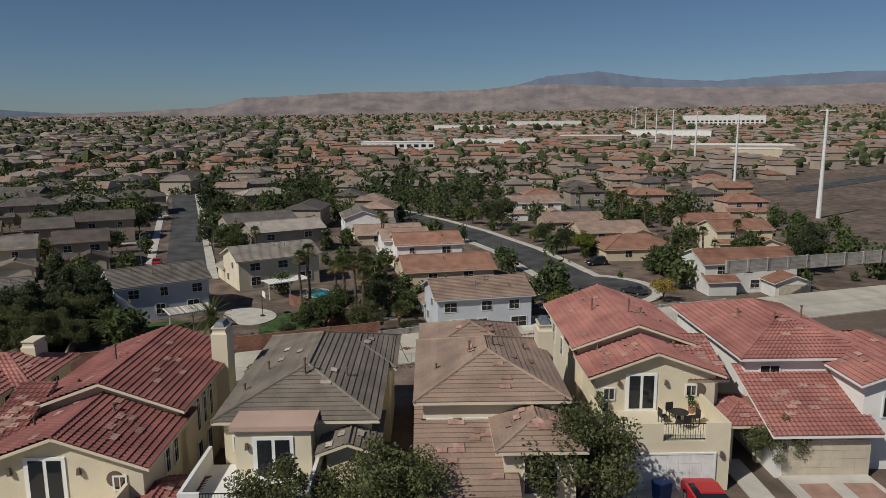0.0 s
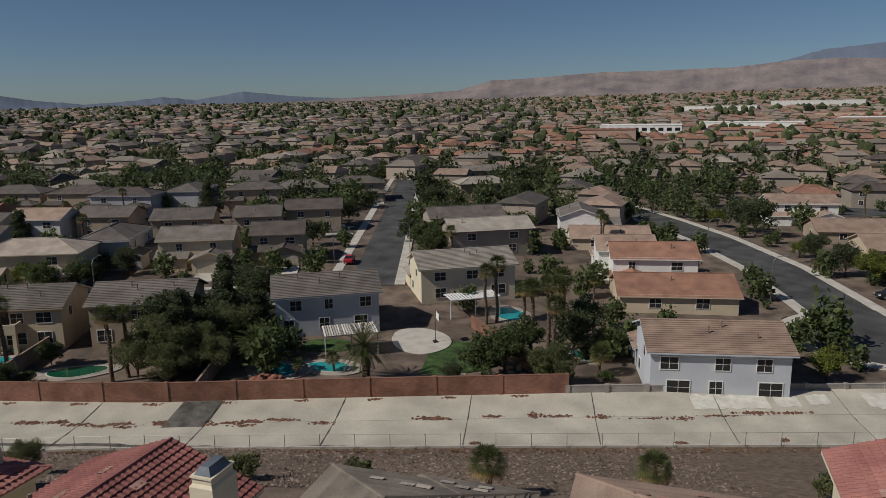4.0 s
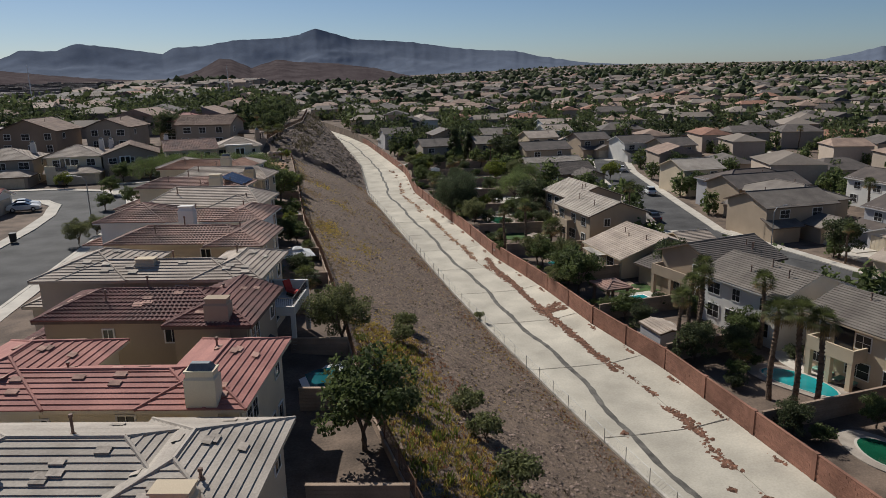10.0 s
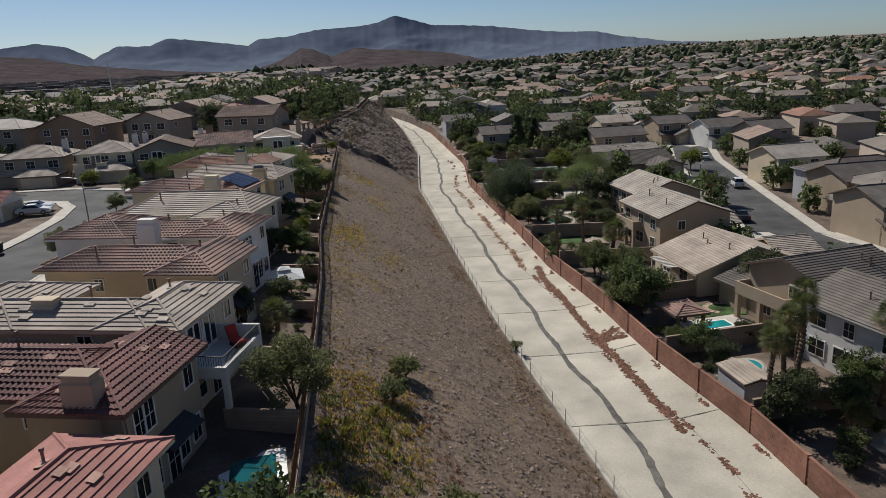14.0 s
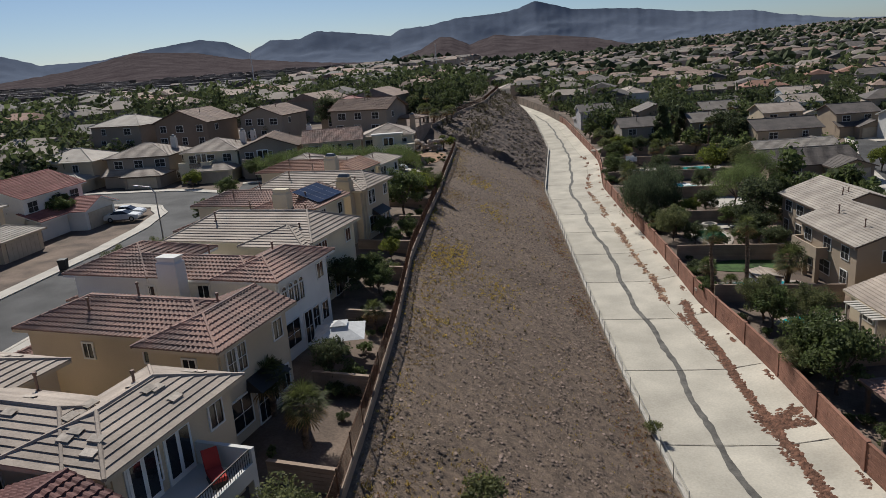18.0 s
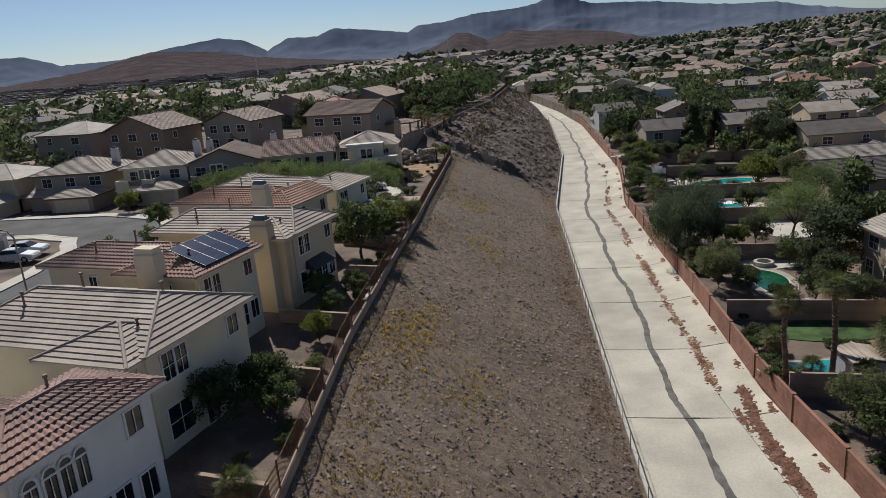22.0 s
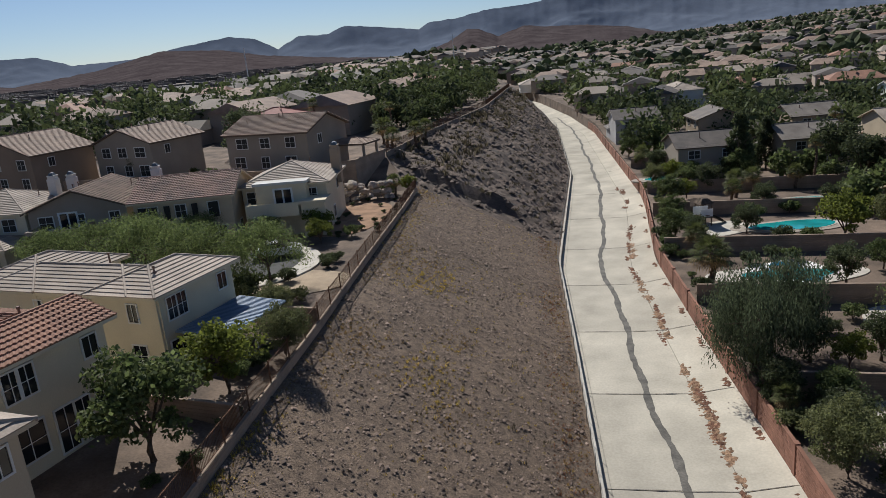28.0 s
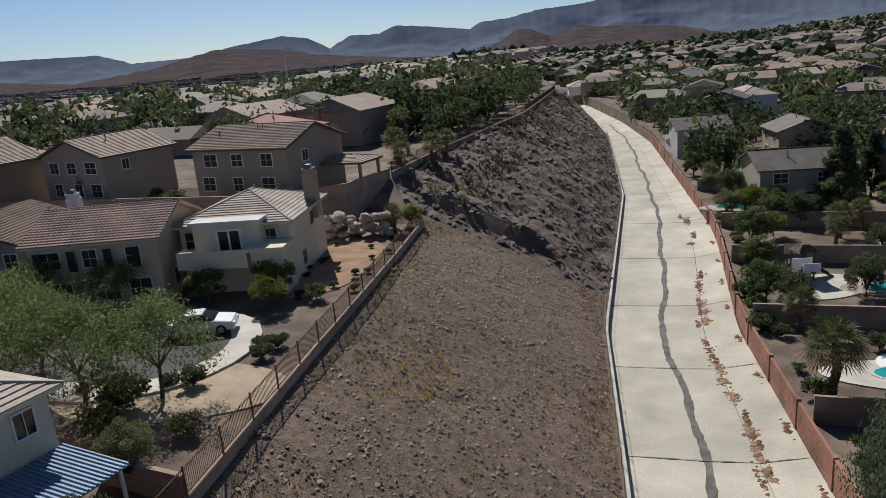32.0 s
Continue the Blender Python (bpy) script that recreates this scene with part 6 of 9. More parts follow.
# red block wall along the wash: piers, panels of blocks
wash_wall = tagged(new("wash_wall"), "weathered red slump-block wall with piers along the concrete wash", "wall", kind="structure")
BLOCK = MB().box(-0.194, 0.194, -0.1, 0.1, 0.006, 0.194).mesh("block", M_SLUMP)
PIER = MB().box(-0.22, 0.22, -0.16, 0.16, -0.3, 2.12, taper=0.01).mesh("pier", M_SLUMP)
yy = -9.5
k = 0
while yy < 300:
    y2 = yy + 6.6
    a, b = Vector((wall_x(yy), yy, 0)), Vector((wall_x(y2), y2, 0))
    z = 0.58
    ang = math.degrees(math.atan2(b.y - a.y, b.x - a.x))
    m = pose(a.x, a.y, z, 0, 0, ang)
    L = (b - a).length
    part("pier", PIER, None, wash_wall, m=m)
    singles = 12 < yy < 25
    mb = MB().box(0.2, L - 0.2, -0.075, 0.075, -0.4, 2.0)
    nb = int((L - 0.4) / 0.4)
    for c in range(10):
        for j in range(nb + (c % 2 == 0)):
            u = 0.42 + j * 0.4 - (0.2 if c % 2 == 0 and j else 0.0)
            if u > L - 0.38:
                continue
            dz = rng.uniform(-0.008, 0.008)
            if singles:
                part("block", BLOCK, None, wash_wall, m=m @ Matrix.Translation((u, dz, c * 0.2)))
            else:
                mb.box(u - 0.194, u + 0.194, -0.1 + dz, 0.1 + dz, c * 0.2 + 0.006, c * 0.2 + 0.194)
    part("wall_panel", mb, M_SLUMP if not singles else M_MORTAR, wash_wall)
    wash_wall.children[-1].matrix_basis = m
    if k < 24:
        part("wall_cap", MB().box(0.2, L - 0.2, -0.115, 0.115, 2.0, 2.055), M_SLUMP, wash_wall, m=m)
    yy = y2
    k += 1
# grey wall where the wash runs on past the red one
yy = -9.6
for _ in range(22):
    y2 = yy - 8.0
    block_run("grey_wall", wall_x(yy), yy, wall_x(y2), y2, 1.7, M_GREYBLOCK, z=flat_z(60, y2) + 0.1, label="grey block wall above the concrete wash", pil=4.0)
    yy = y2
# garden walls between the yards
for y0, x1, h in ((27.5, 66, 1.8), (49.5, 72, 1.8), (63.5, 70, 1.9), (75.5, 66, 1.8), (88.5, 68, 1.8), (104.2, 52, 1.8), (118.6, 52, 1.8), (136.4, 66, 1.8), (153.8, 66, 1.8), (169.4, 66, 1.8), (186.4, 62, 1.8), (200.4, 66, 1.8), (222, 72, 1.8)):
    block_run("garden_wall", wall_x(y0) + 0.4, y0, x1, y0 + (x1 - wall_x(y0)) * (0.16 if y0 < 100 else -0.07), h, M_TANBLOCK, label="tan block wall between back yards")
block_run("garden_wall", wall_x(-9.3) + 0.4, -9.3, 76, 2.0, 1.8, M_SLUMP, label="red block wall between back yards")
for (x, y, z), *_ in ROW:
    f = fence_x(y) - 0.3
    block_run("garden_wall", x + 0.2, y + 0.5, f, y + 0.5 - (f - x) * 0.19, 1.5, M_TANBLOCK, z=left_z(y) - 0.05, label="low tan block wall between back yards")
# retaining walls of the upper terrace
for a, b in (((-60, 176), (-26, 174.5)), ((-26, 174.5), (-9, 173)), ((-9, 173), (-1.5, 178)), ((-1.5, 178), (0.3, 186.5))):
    block_run("retaining_wall", a[0], a[1], b[0], b[1], 4.4, M_TANBLOCK, z=9.05, label="brown block retaining wall below the upper houses")


def iron_fence(ys, base, hh=1.25, low=0.75, mesh=True):
    f = thing("iron_fence", 0, 0, 0, 0, "rusty iron picket fence on a low brown block wall", "fence", kind="structure")
    f.matrix_basis = Matrix()
    pk = MB()
    for ya, yb in zip(ys, ys[1:]):
        a, b = Vector((fence_x(ya) - 0.15, ya, base(ya))), Vector((fence_x(yb) - 0.15, yb, base(yb)))
        d = b - a
        ang = math.degrees(math.atan2(d.y, d.x))
        m = pose(a.x, a.y, a.z, 0, 0, ang)
        L = math.hypot(d.x, d.y)
        wl = MB().box(0, L, -0.08, 0.08, -1.0, low - 0.02)
        for c in range(4):
            wl.box(0.01, L - 0.01, -0.1, 0.1, c * 0.19 + 0.01 - 0.02, c * 0.19 + 0.165)
        part("low_wall", wl, M_TANBLOCK, f, m=m)
        part("post", MB().box(-0.03, 0.03, -0.03, 0.03, low - 0.1, low + hh + 0.06), M_RUST, f, m=m)
        part("rail", MB().box(0, L, -0.018, 0.018, low + hh - 0.12, low + hh - 0.08), M_RUST, f, m=m)
        part("rail", MB().box(0, L, -0.018, 0.018, low + 0.10, low + 0.14), M_RUST, f, m=m)
        for j in range(1, int(L / 0.13)):
            pk.box(j * 0.13 - 0.008, j * 0.13 + 0.008, -0.008, 0.008, low + 0.1, low + hh, m)
    o = part("pickets", pk, M_RUST, f)
    tagged(o, kind="stuff")
    return f


M_RUST = mat("rusted_iron", (0.16, 0.085, 0.05), 0.85, 0.25, 2.0, 12.0)
iron_fence(list(np.arange(30, 177.5, 3.0)), lambda y: left_z(y) - 0.15)
iron_fence(list(np.arange(186.5, 300, 4.0)), lambda y: left_z(y) - 0.1, 1.1, 0.9)


def chain_link():
    f = thing("chain_link_fence", 0, 0, 0, 0, "grey chain-link fence along the lip of the wash", "fence", kind="structure")
    f.matrix_basis = Matrix()
    POST = MB().tube([(0, 0, -0.2), (0, 0, 1.35)], [0.028, 0.028], 6).mesh("post", M_METAL)
    wire = MB()
    ys = list(np.arange(-60, 330, 3.0))
    for ya, yb in zip(ys, ys[1:]):
        a, b = Vector((lip_x(ya) - 0.32, ya, 0.5)), Vector((lip_x(yb) - 0.32, yb, 0.5))
        part("post", POST, None, f, m=Matrix.Translation(a))
        wire.tube([a + Vector((0, 0, 1.3)), b + Vector((0, 0, 1.3))], [0.012, 0.012], 4)
        if -40 < ya < 210:
            d = b - a
            for j in range(9):
                for s in (1, -1):
                    p, q = a + d * (j / 9), a + d * (j / 9) + d * (1.0 / 3)
                    if s < 0:
                        p, q = a + d * (j / 9 + 1 / 3), a + d * (j / 9)
                    p, q = p + Vector((0, 0, 0.05)), q + Vector((0, 0, 1.3))
                    e = Vector((0, 0, 0.006))
                    wire.poly([p - e, q - e, q + e, p + e])
    tagged(part("wire", wire, M_METAL, f), kind="stuff")


chain_link()

# ---- silt line, joints, debris and stains on the wash floor ----
mb = MB()
ys = list(np.arange(-40, 340, 0.5))
for y in ys:
    w = 0.26 + 0.13 * noise.noise(Vector((0, y * 0.5, 2))) + 0.07 * noise.noise(Vector((0, y * 2.1, 5)))
    x = flow_x(y)
    z = 0.018
    mb.v += [(x - w - 0.1 * noise.noise(Vector((y, 1, 1))), y, z), (x + w + 0.12 * noise.noise(Vector((y * 1.3, 7, 1))), y, z)]
for k in range(len(ys) - 1):
    mb.f.append((2 * k, 2 * k + 1, 2 * k + 3, 2 * k + 2))
mb.mi = [0] * len(mb.f)
tagged(new("silt_line", mb.mesh("silt_line", M_DAMP)), "dark damp silt line along the channel floor", "silt", kind="stuff")


seam = MB()
for yj in [q for q in joints if -40 < q < 260]:
    xs = list(np.linspace(lip_x(yj) + 0.1, wall_x(yj) - 0.4, 44))
    i = len(seam.v)
    for x in xs:
        w = 0.02 + 0.07 * max(0.0, noise.noise(Vector((x * 0.9, yj, 4)))) + 0.015 * noise.noise(Vector((x * 3.1, yj, 9)))
        seam.v += [(x, yj - w, (0.05 if x < bank_x(yj) else 0.10 + 0.55 * (x - bank_x(yj)) / (wall_x(yj) - bank_x(yj))) + 0.02), (x, yj + w, (0.05 if x < bank_x(yj) else 0.10 + 0.55 * (x - bank_x(yj)) / (wall_x(yj) - bank_x(yj))) + 0.02)]
    for k in range(len(xs) - 1):
        seam.f.append((i + 2 * k, i + 2 * k + 2, i + 2 * k + 3, i + 2 * k + 1))
seam.mi = [0] * len(seam.f)
tagged(new("joint_seams", seam.mesh("joint_seams", M_DAMP)), "dark dirt in the joints of the channel slabs", "seams", kind="stuff")


def rubble(spots, material, name, label, hmax=0.12):
    """Ragged low heaps; spots: (x, y, half-length, half-width)."""
    v, f = [], []
    r = np.random.RandomState(11)
    for x, y, a, b in spots:
        th = math.atan2(lip_x(y + 2) - lip_x(y - 2), 4.0)
        for _ in range(int(120 * a * b) + 12):
            u, w = r.normal(0, a * 0.5), r.normal(0, b * 0.45)
            px, py = x + w + u * math.sin(th), y + u
            s = r.uniform(0.06, 0.24)
            base = floor_z(px, py)
            o = len(v)
            for dx, dy, dz in ((1, 0, 0), (0, 1, 0), (-1, 0, 0), (0, -1, 0), (0.2, 0.1, 1)):
                v.append((px + s * dx * r.uniform(0.6, 1.5), py + s * dy * r.uniform(0.6, 1.5), base - 0.01 + s * dz * r.uniform(0.25, 0.8)))
            f += [(o, o + 1, o + 4), (o + 1, o + 2, o + 4), (o + 2, o + 3, o + 4), (o + 3, o, o + 4)]
    return tagged(new(name, np_mesh(name, v, f, material)), label, "debris", kind="stuff")


def floor_z(x, y):
    b, w = bank_x(y), wall_x(y)
    return 0.04 if x < b else 0.07 + 0.55 * (x - b) / max(0.5, w - b)


r = random.Random(8)
spots = [(bank_x(y) + r.uniform(-0.5, 0.5), y + r.uniform(-1, 1), r.uniform(0.5, 2.2), r.uniform(0.15, 0.45)) for y in np.arange(-30, 215, 3.4) if r.random() < 0.8]
# the long rust-brown drift, solid in the middle, with an arm up the bank
drift_x = along(((64, 40.8), (67.6, 40.5), (76, 40.0), (82, 39.3), (88, 38.9), (95.7, 38.7), (102.6, 37.9), (108, 38.1)))
for y in np.arange(67.4, 108, 0.55):
    w = 0.36 + 0.16 * noise.noise(Vector((y * 0.6, 3, 1)))
    spots += [(drift_x(y) + 0.12 * noise.noise(Vector((y * 1.3, 1, 1))), y, 0.9, w + 0.25 * math.exp(-((y - 83) / 2) ** 2))]
spots += [(40.72, y, 0.6, 0.35) for y in (64.7, 65.3, 65.9)]
spots += [(39.2 + 0.45 * q, 82.6 + 0.32 * q, 0.7, 0.55) for q in range(6)] + [(39.6 + 0.4 * q, 82.6 - 0.05 * q, 0.6, 0.4) for q in range(6)] + [(38.6, 83.8, 0.7, 0.4)]
spots += [(bank_x(y) + 0.25 * math.sin(y), y, 1.2, 0.3) for y in np.arange(20, 62, 2.1) if r.random() < 0.7]
spots += [(flow_x(y) + r.uniform(-3, 3), y, 0.35, 0.25) for y in np.arange(-28, 60, 9)]
spots += [(wall_x(y) - 0.5, y, 0.9, 0.18) for y in np.arange(-5, 200, 7.3)]
rubble(spots, M_DEBRIS, "debris", "rust-brown leaf litter and gravel washed onto the concrete")
spots = [(bank_x(y) + r.uniform(-0.2, 0.4), y, r.uniform(0.6, 1.5), r.uniform(0.25, 0.5)) for y in np.arange(110, 186, 2.4) if y < 144 or r.random() < 0.5]
rubble(spots, mat("tan_debris", (0.30, 0.19, 0.12), 0.95, 0.25, 3.0, 20.0, 0.6, island=0.3), "debris", "tan gravel and litter washed along the foot of the bank")
# stained apron of a side drain, a strip down the bank
tagged(new("drain_apron", ribbon(24.6, 28.4, 1.0, lambda y: bank_x(y) - 0.6, lambda y: wall_x(y) - 0.2, 0.085, 0.645, thick=0.03).mesh("drain_apron", M_DAMP)), "stained concrete apron of a side drain", "drain", kind="structure")


# pale paint over old marks on the bank
M_COVER = mat("pale_cover_paint", (0.60, 0.57, 0.50), 0.85, 0.08, 1.5, 12.0)
for y0, y1, a, b in ((-29.0, -21.6, 0.25, 0.8), (-32.0, -29.7, 0.3, 0.8), (-35.0, -32.9, 0.35, 0.75), (-42.1, -38.5, 0.25, 0.8), (-47.0, -44.2, 0.3, 0.85), (-62.0, -60.2, 0.3, 0.7), (-72.0, -66.4, 0.2, 0.75)):
    edge = lambda y, t, q: bank_x(y) + (wall_x(y) - bank_x(y)) * min(0.93, max(0.06, t + 0.11 * noise.noise(Vector((y * 1.1, q, 0))) + 0.05 * noise.noise(Vector((y * 3.7, q, 4)))))
    mb = MB()
    ys = list(np.arange(y0, y1, 0.3)) + [y1]
    for y in ys:
        for t, q in ((a, 1), (b, 9)):
            x = edge(y, t, q)
            mb.v.append((x, y, floor_z(x, y) + 0.03))
    for k in range(len(ys) - 1):
        mb.f.append((2 * k, 2 * k + 1, 2 * k + 3, 2 * k + 2))
    mb.mi = [0] * len(mb.f)
    tagged(new("paint_patch", mb.mesh("paint_patch", M_COVER)), "ragged patch of pale paint on the concrete bank", "paint", kind="structure")


# ---- stones, weeds ----
def stones(n, y0, y1, smin, smax, seed, name, label, material, tmin=0.0, tmax=1.0):
    r = np.random.RandomState(seed)
    v, f = [], []
    for _ in range(n):
        y, t = r.uniform(y0, y1), r.uniform(tmin, tmax)
        a, l = fence_x(y), lip_x(y) - 0.5
        x = a + (l - a) * t
        z = left_z(y) * (1 - t) + 0.5 * t + noise.noise(Vector((x * 0.12, y * 0.12, 0))) * 0.25 + noise.noise(Vector((x * 0.6, y * 0.6, 3))) * 0.10
        if y > 184:
            z += noise.noise(Vector((x * 0.25, y * 0.25, 7))) * 0.9 + 1.4 * math.sin(math.pi * t)
        s = smin + (smax - smin) * r.uniform() ** 3
        o = len(v)
        for dx, dy, dz in ((1, 0, 0.1), (0.2, 1, 0.1), (-1, 0.2, 0.1), (0, -1, 0.1), (0.1, 0.1, 0.9)):
            v.append((x + s * dx * r.uniform(0.6, 1.2), y + s * dy * r.uniform(0.6, 1.2), z + s * dz * r.uniform(0.5, 1.0)))
        f += [(o, o + 1, o + 4), (o + 1, o + 2, o + 4), (o + 2, o + 3, o + 4), (o + 3, o, o + 4)]
    return tagged(new(name, np_mesh(name, v, f, material)), label, "stones", kind="stuff")


stones(56000, -20, 181, 0.03, 0.19, 1, "gravel", "loose brown gravel stones on the embankment", M_ROCK)
stones(22000, 20, 181, 0.03, 0.08, 12, "gravel", "pale fine gravel on the embankment", mat("pale_gravel", (0.24, 0.178, 0.14), 0.95, 0.2, 3.0, 12.0, 0.4, island=0.5))
stones(5000, 181, 300, 0.12, 0.7, 2, "rocks", "dark rocks on the steep hillside", mat("dark_rock", (0.12, 0.09, 0.075), 0.95, 0.2, 3.0, 12.0, 0.5, island=0.4))


def tufts(n, place, hmin, hmax, key, name, label, seed, blades=9):
    r = np.random.RandomState(seed)
    v, f = [], []
    for _ in range(n):
        x, y, z = place(r)
        h = r.uniform(hmin, hmax)
        for _ in range(blades):
            a, e = r.uniform(0, 6.283), r.uniform(0.15, 1.0)
            d = np.array((math.cos(a) * e, math.sin(a) * e, 1.0)) * h * r.uniform(0.6, 1.1)
            p = np.array((x, y, z - 0.03)) + np.array((r.normal(0, h * 0.35), r.normal(0, h * 0.35), 0))
            w = np.array((-math.sin(a), math.cos(a), 0)) * h * 0.16
            o = len(v)
            v += [p - w * 0.5, p + w * 0.5, p + d * 0.6 + w, p + d]
            f.append((o, o + 1, o + 2, o + 3))
    return tagged(new(name, np_mesh(name, v, f, LEAF[key])), label, "weeds", kind="stuff")


def slope_point(r, y0, y1, t0, t1):
    y, t = r.uniform(y0, y1), r.uniform(t0, t1)
    a, l = fence_x(y), lip_x(y) - 0.5
    x = a + (l - a) * t
    z = left_z(y) * (1 - t) + 0.5 * t
    if y > 184:
        z += 1.4 * math.sin(math.pi * t)
    return x, y, z


tufts(3200, lambda r: slope_point(r, 30, 180, 0.0, 0.16), 0.05, 0.17, "dry", "dry_weeds", "dry yellow weeds along the fence", 4)
tufts(3600, lambda r: slope_point(r, -30, 180, 0.86, 1.0), 0.05, 0.16, "rust", "dry_weeds", "red-brown dead weeds along the lip of the wash", 51)
tufts(1300, lambda r: slope_point(r, 28, 62, 0.05, 0.45), 0.08, 0.25, "rust", "dry_weeds", "orange-brown dry weeds on the embankment", 52)
tufts(1500, lambda r: slope_point(r, -30, 180, 0.9, 1.0), 0.06, 0.2, "dry", "dry_weeds", "dry brown weeds along the lip of the wash", 5)
tufts(1700, lambda r: slope_point(r, 35, 62, 0.03, 0.36), 0.1, 0.3, "gold", "weeds", "yellow-green weeds on the embankment", 6)
tufts(2600, lambda r: slope_point(r, 50, 180, 0.0, 1.0), 0.05, 0.17, "gold", "dry_weeds", "sparse yellow weeds in the gravel", 17)


def weed_patch(centres, seed):
    """Places of weeds gathered in loose drifts round a few centres."""
    c = [slope_point(np.random.RandomState(seed + 31 * k), 46, 170, 0.03, 0.5) for k in range(centres)]

    def place(r):
        x, y, _ = c[r.randint(len(c))]
        x, y = x + r.normal(0, 0.9), y + r.normal(0, 2.2)
        t = min(max((x - fence_x(y)) / (lip_x(y) - 0.5 - fence_x(y)), 0.01), 0.98)
        return fence_x(y) + (lip_x(y) - 0.5 - fence_x(y)) * t, y, left_z(y) * (1 - t) + 0.5 * t
    return place


tufts(2400, weed_patch(26, 300), 0.06, 0.24, "gold", "weeds", "yellow weeds in drifts on the gravel", 23)
tufts(900, weed_patch(14, 900), 0.06, 0.2, "dry", "dry_weeds", "dry brown weeds in drifts on the gravel", 24)
tufts(900, lambda r: slope_point(r, -10, 180, 0.0, 1.0), 0.08, 0.25, "sage", "weeds", "sparse grey-green weeds in the gravel", 7)
tufts(260, lambda r: slope_point(r, 36, 58, 0.03, 0.3), 0.2, 0.55, "bright", "weeds", "green weeds on the embankment", 16)
tufts(620, lambda r: slope_point(r, 183, 300, 0.02, 0.95), 0.2, 0.55, "sage", "brush", "grey-green brush on the rocky hillside", 8, 16)
tufts(230, lambda r: slope_point(r, 186, 300, 0.0, 0.4), 0.4, 1.1, "sage", "brush", "brown-green brush on the rocky hillside", 9, 16)

# ---- trees and palms ----
def leaf_cloud(name, clumps, per, size, key, seed, spread=0.55, flat=0.0, droop=0.0):
    """Many small leaves round clump centres; clumps: (x, y, z, radius)."""
    r = np.random.RandomState(seed)
    c = np.array([q[:3] for q in clumps])
    rad = np.array([q[3] for q in clumps])
    idx = np.repeat(np.arange(len(c)), per)
    n = len(idx)
    d = r.normal(0, 1, (n, 3))
    d /= np.linalg.norm(d, axis=1)[:, None]
    rr = rad[idx] * r.uniform(0.25, 1.0, n) ** 0.6
    p = c[idx] + d * rr[:, None] * np.array((1, 1, 0.8))
    if droop:
        p[:, 2] -= droop * r.uniform(0, 1, n) ** 2
    a = r.normal(0, 1, (n, 3)) + np.array((0, 0, -1.6 * droop))
    a /= np.linalg.norm(a, axis=1)[:, None]
    b = np.cross(a, r.normal(0, 1, (n, 3)))
    b /= np.linalg.norm(b, axis=1)[:, None]
    s = size * r.uniform(0.6, 1.3, n)[:, None]
    asp = 0.45 if not droop else 0.22
    v = np.stack([p - a * s * 0.7, p + b * s * asp, p + a * s * 0.7, p - b * s * asp], 1).reshape(-1, 3)
    f = np.arange(4 * n).reshape(-1, 4)
    return np_mesh(name, v, f, LEAF[key])


def limbs(h, trunk_h, r0, reach, n, seed, lean=0.0, up=0.6):
    """Trunk and limbs as one mesh; returns it and the limb tips."""
    r = random.Random(seed)
    mb = MB()
    top = Vector((lean * trunk_h, 0.1 * trunk_h * r.uniform(-1, 1), trunk_h))
    mid = top * 0.5 + Vector((r.uniform(-0.1, 0.1) * trunk_h, r.uniform(-0.1, 0.1) * trunk_h, 0))
    mb.tube([(0, 0, -0.15), mid, top], [r0 * 1.25, r0, r0 * 0.8], 8)
    tips = []
    for k in range(n):
        a = 2 * math.pi * k / n + r.uniform(-0.4, 0.4)
        e = reach * r.uniform(0.55, 1.0)
        tip = top + Vector((math.cos(a) * e, math.sin(a) * e, (h - trunk_h) * up * r.uniform(0.6, 1.15)))
        kn = top + (tip - top) * 0.5 + Vector((0, 0, 0.15 * (h - trunk_h)))
        mb.tube([top - Vector((0, 0, 0.1)), kn, tip], [r0 * 0.55, r0 * 0.35, r0 * 0.1], 6)
        tips.append(tip)
        for _ in range(2):
            t2 = kn + Vector((r.uniform(-1, 1), r.uniform(-1, 1), r.uniform(0.2, 1.0))) * reach * 0.45
            mb.tube([kn, t2], [r0 * 0.25, r0 * 0.06], 5)
            tips.append(t2)
    tips.append(top + Vector((0, 0, (h - trunk_h) * 0.75)))
    return mb, tips


def tree_template(kind):
    r = random.Random(sum(map(ord, kind)))
    if kind in FRONDS:
        return palm_template(kind)
    h, th, r0, reach, n, key, per, size, extra, words = KINDS[kind]
    t = thing("tree", 0, 0, 0, 0, words, "tree")
    mb, tips = limbs(h, th, r0, reach, n, len(kind) * 7 + n, 0.12 if kind == "verde" else 0.03)
    part("trunk", mb, M_BARK, t)
    cl = []
    if kind == "pine":
        for k in range(40):
            z = th + (h - th) * (k / 39) * 0.97
            q = reach * (1.05 - k / 40) * r.uniform(0.4, 1.0)
            a = r.uniform(0, 6.28)
            cl.append((math.cos(a) * q, math.sin(a) * q, z, 0.85))
    else:
        for p in tips:
            cl.append((p.x, p.y, p.z, reach * r.uniform(0.28, 0.46)))
        for _ in range(extra):
            a, q = r.uniform(0, 6.28), reach * math.sqrt(r.random()) * 0.95
            cl.append((math.cos(a) * q, math.sin(a) * q, th + (h - th) * (0.12 + 0.82 * r.random() * (1 - 0.45 * (q / reach) ** 2)), reach * r.uniform(0.2, 0.36)))
    part("crown", leaf_cloud("crown", cl, per, size, key, n, droop=2.2 if kind == "pepper" else (0.6 if kind == "verde" else 0)), None, t)
    return t


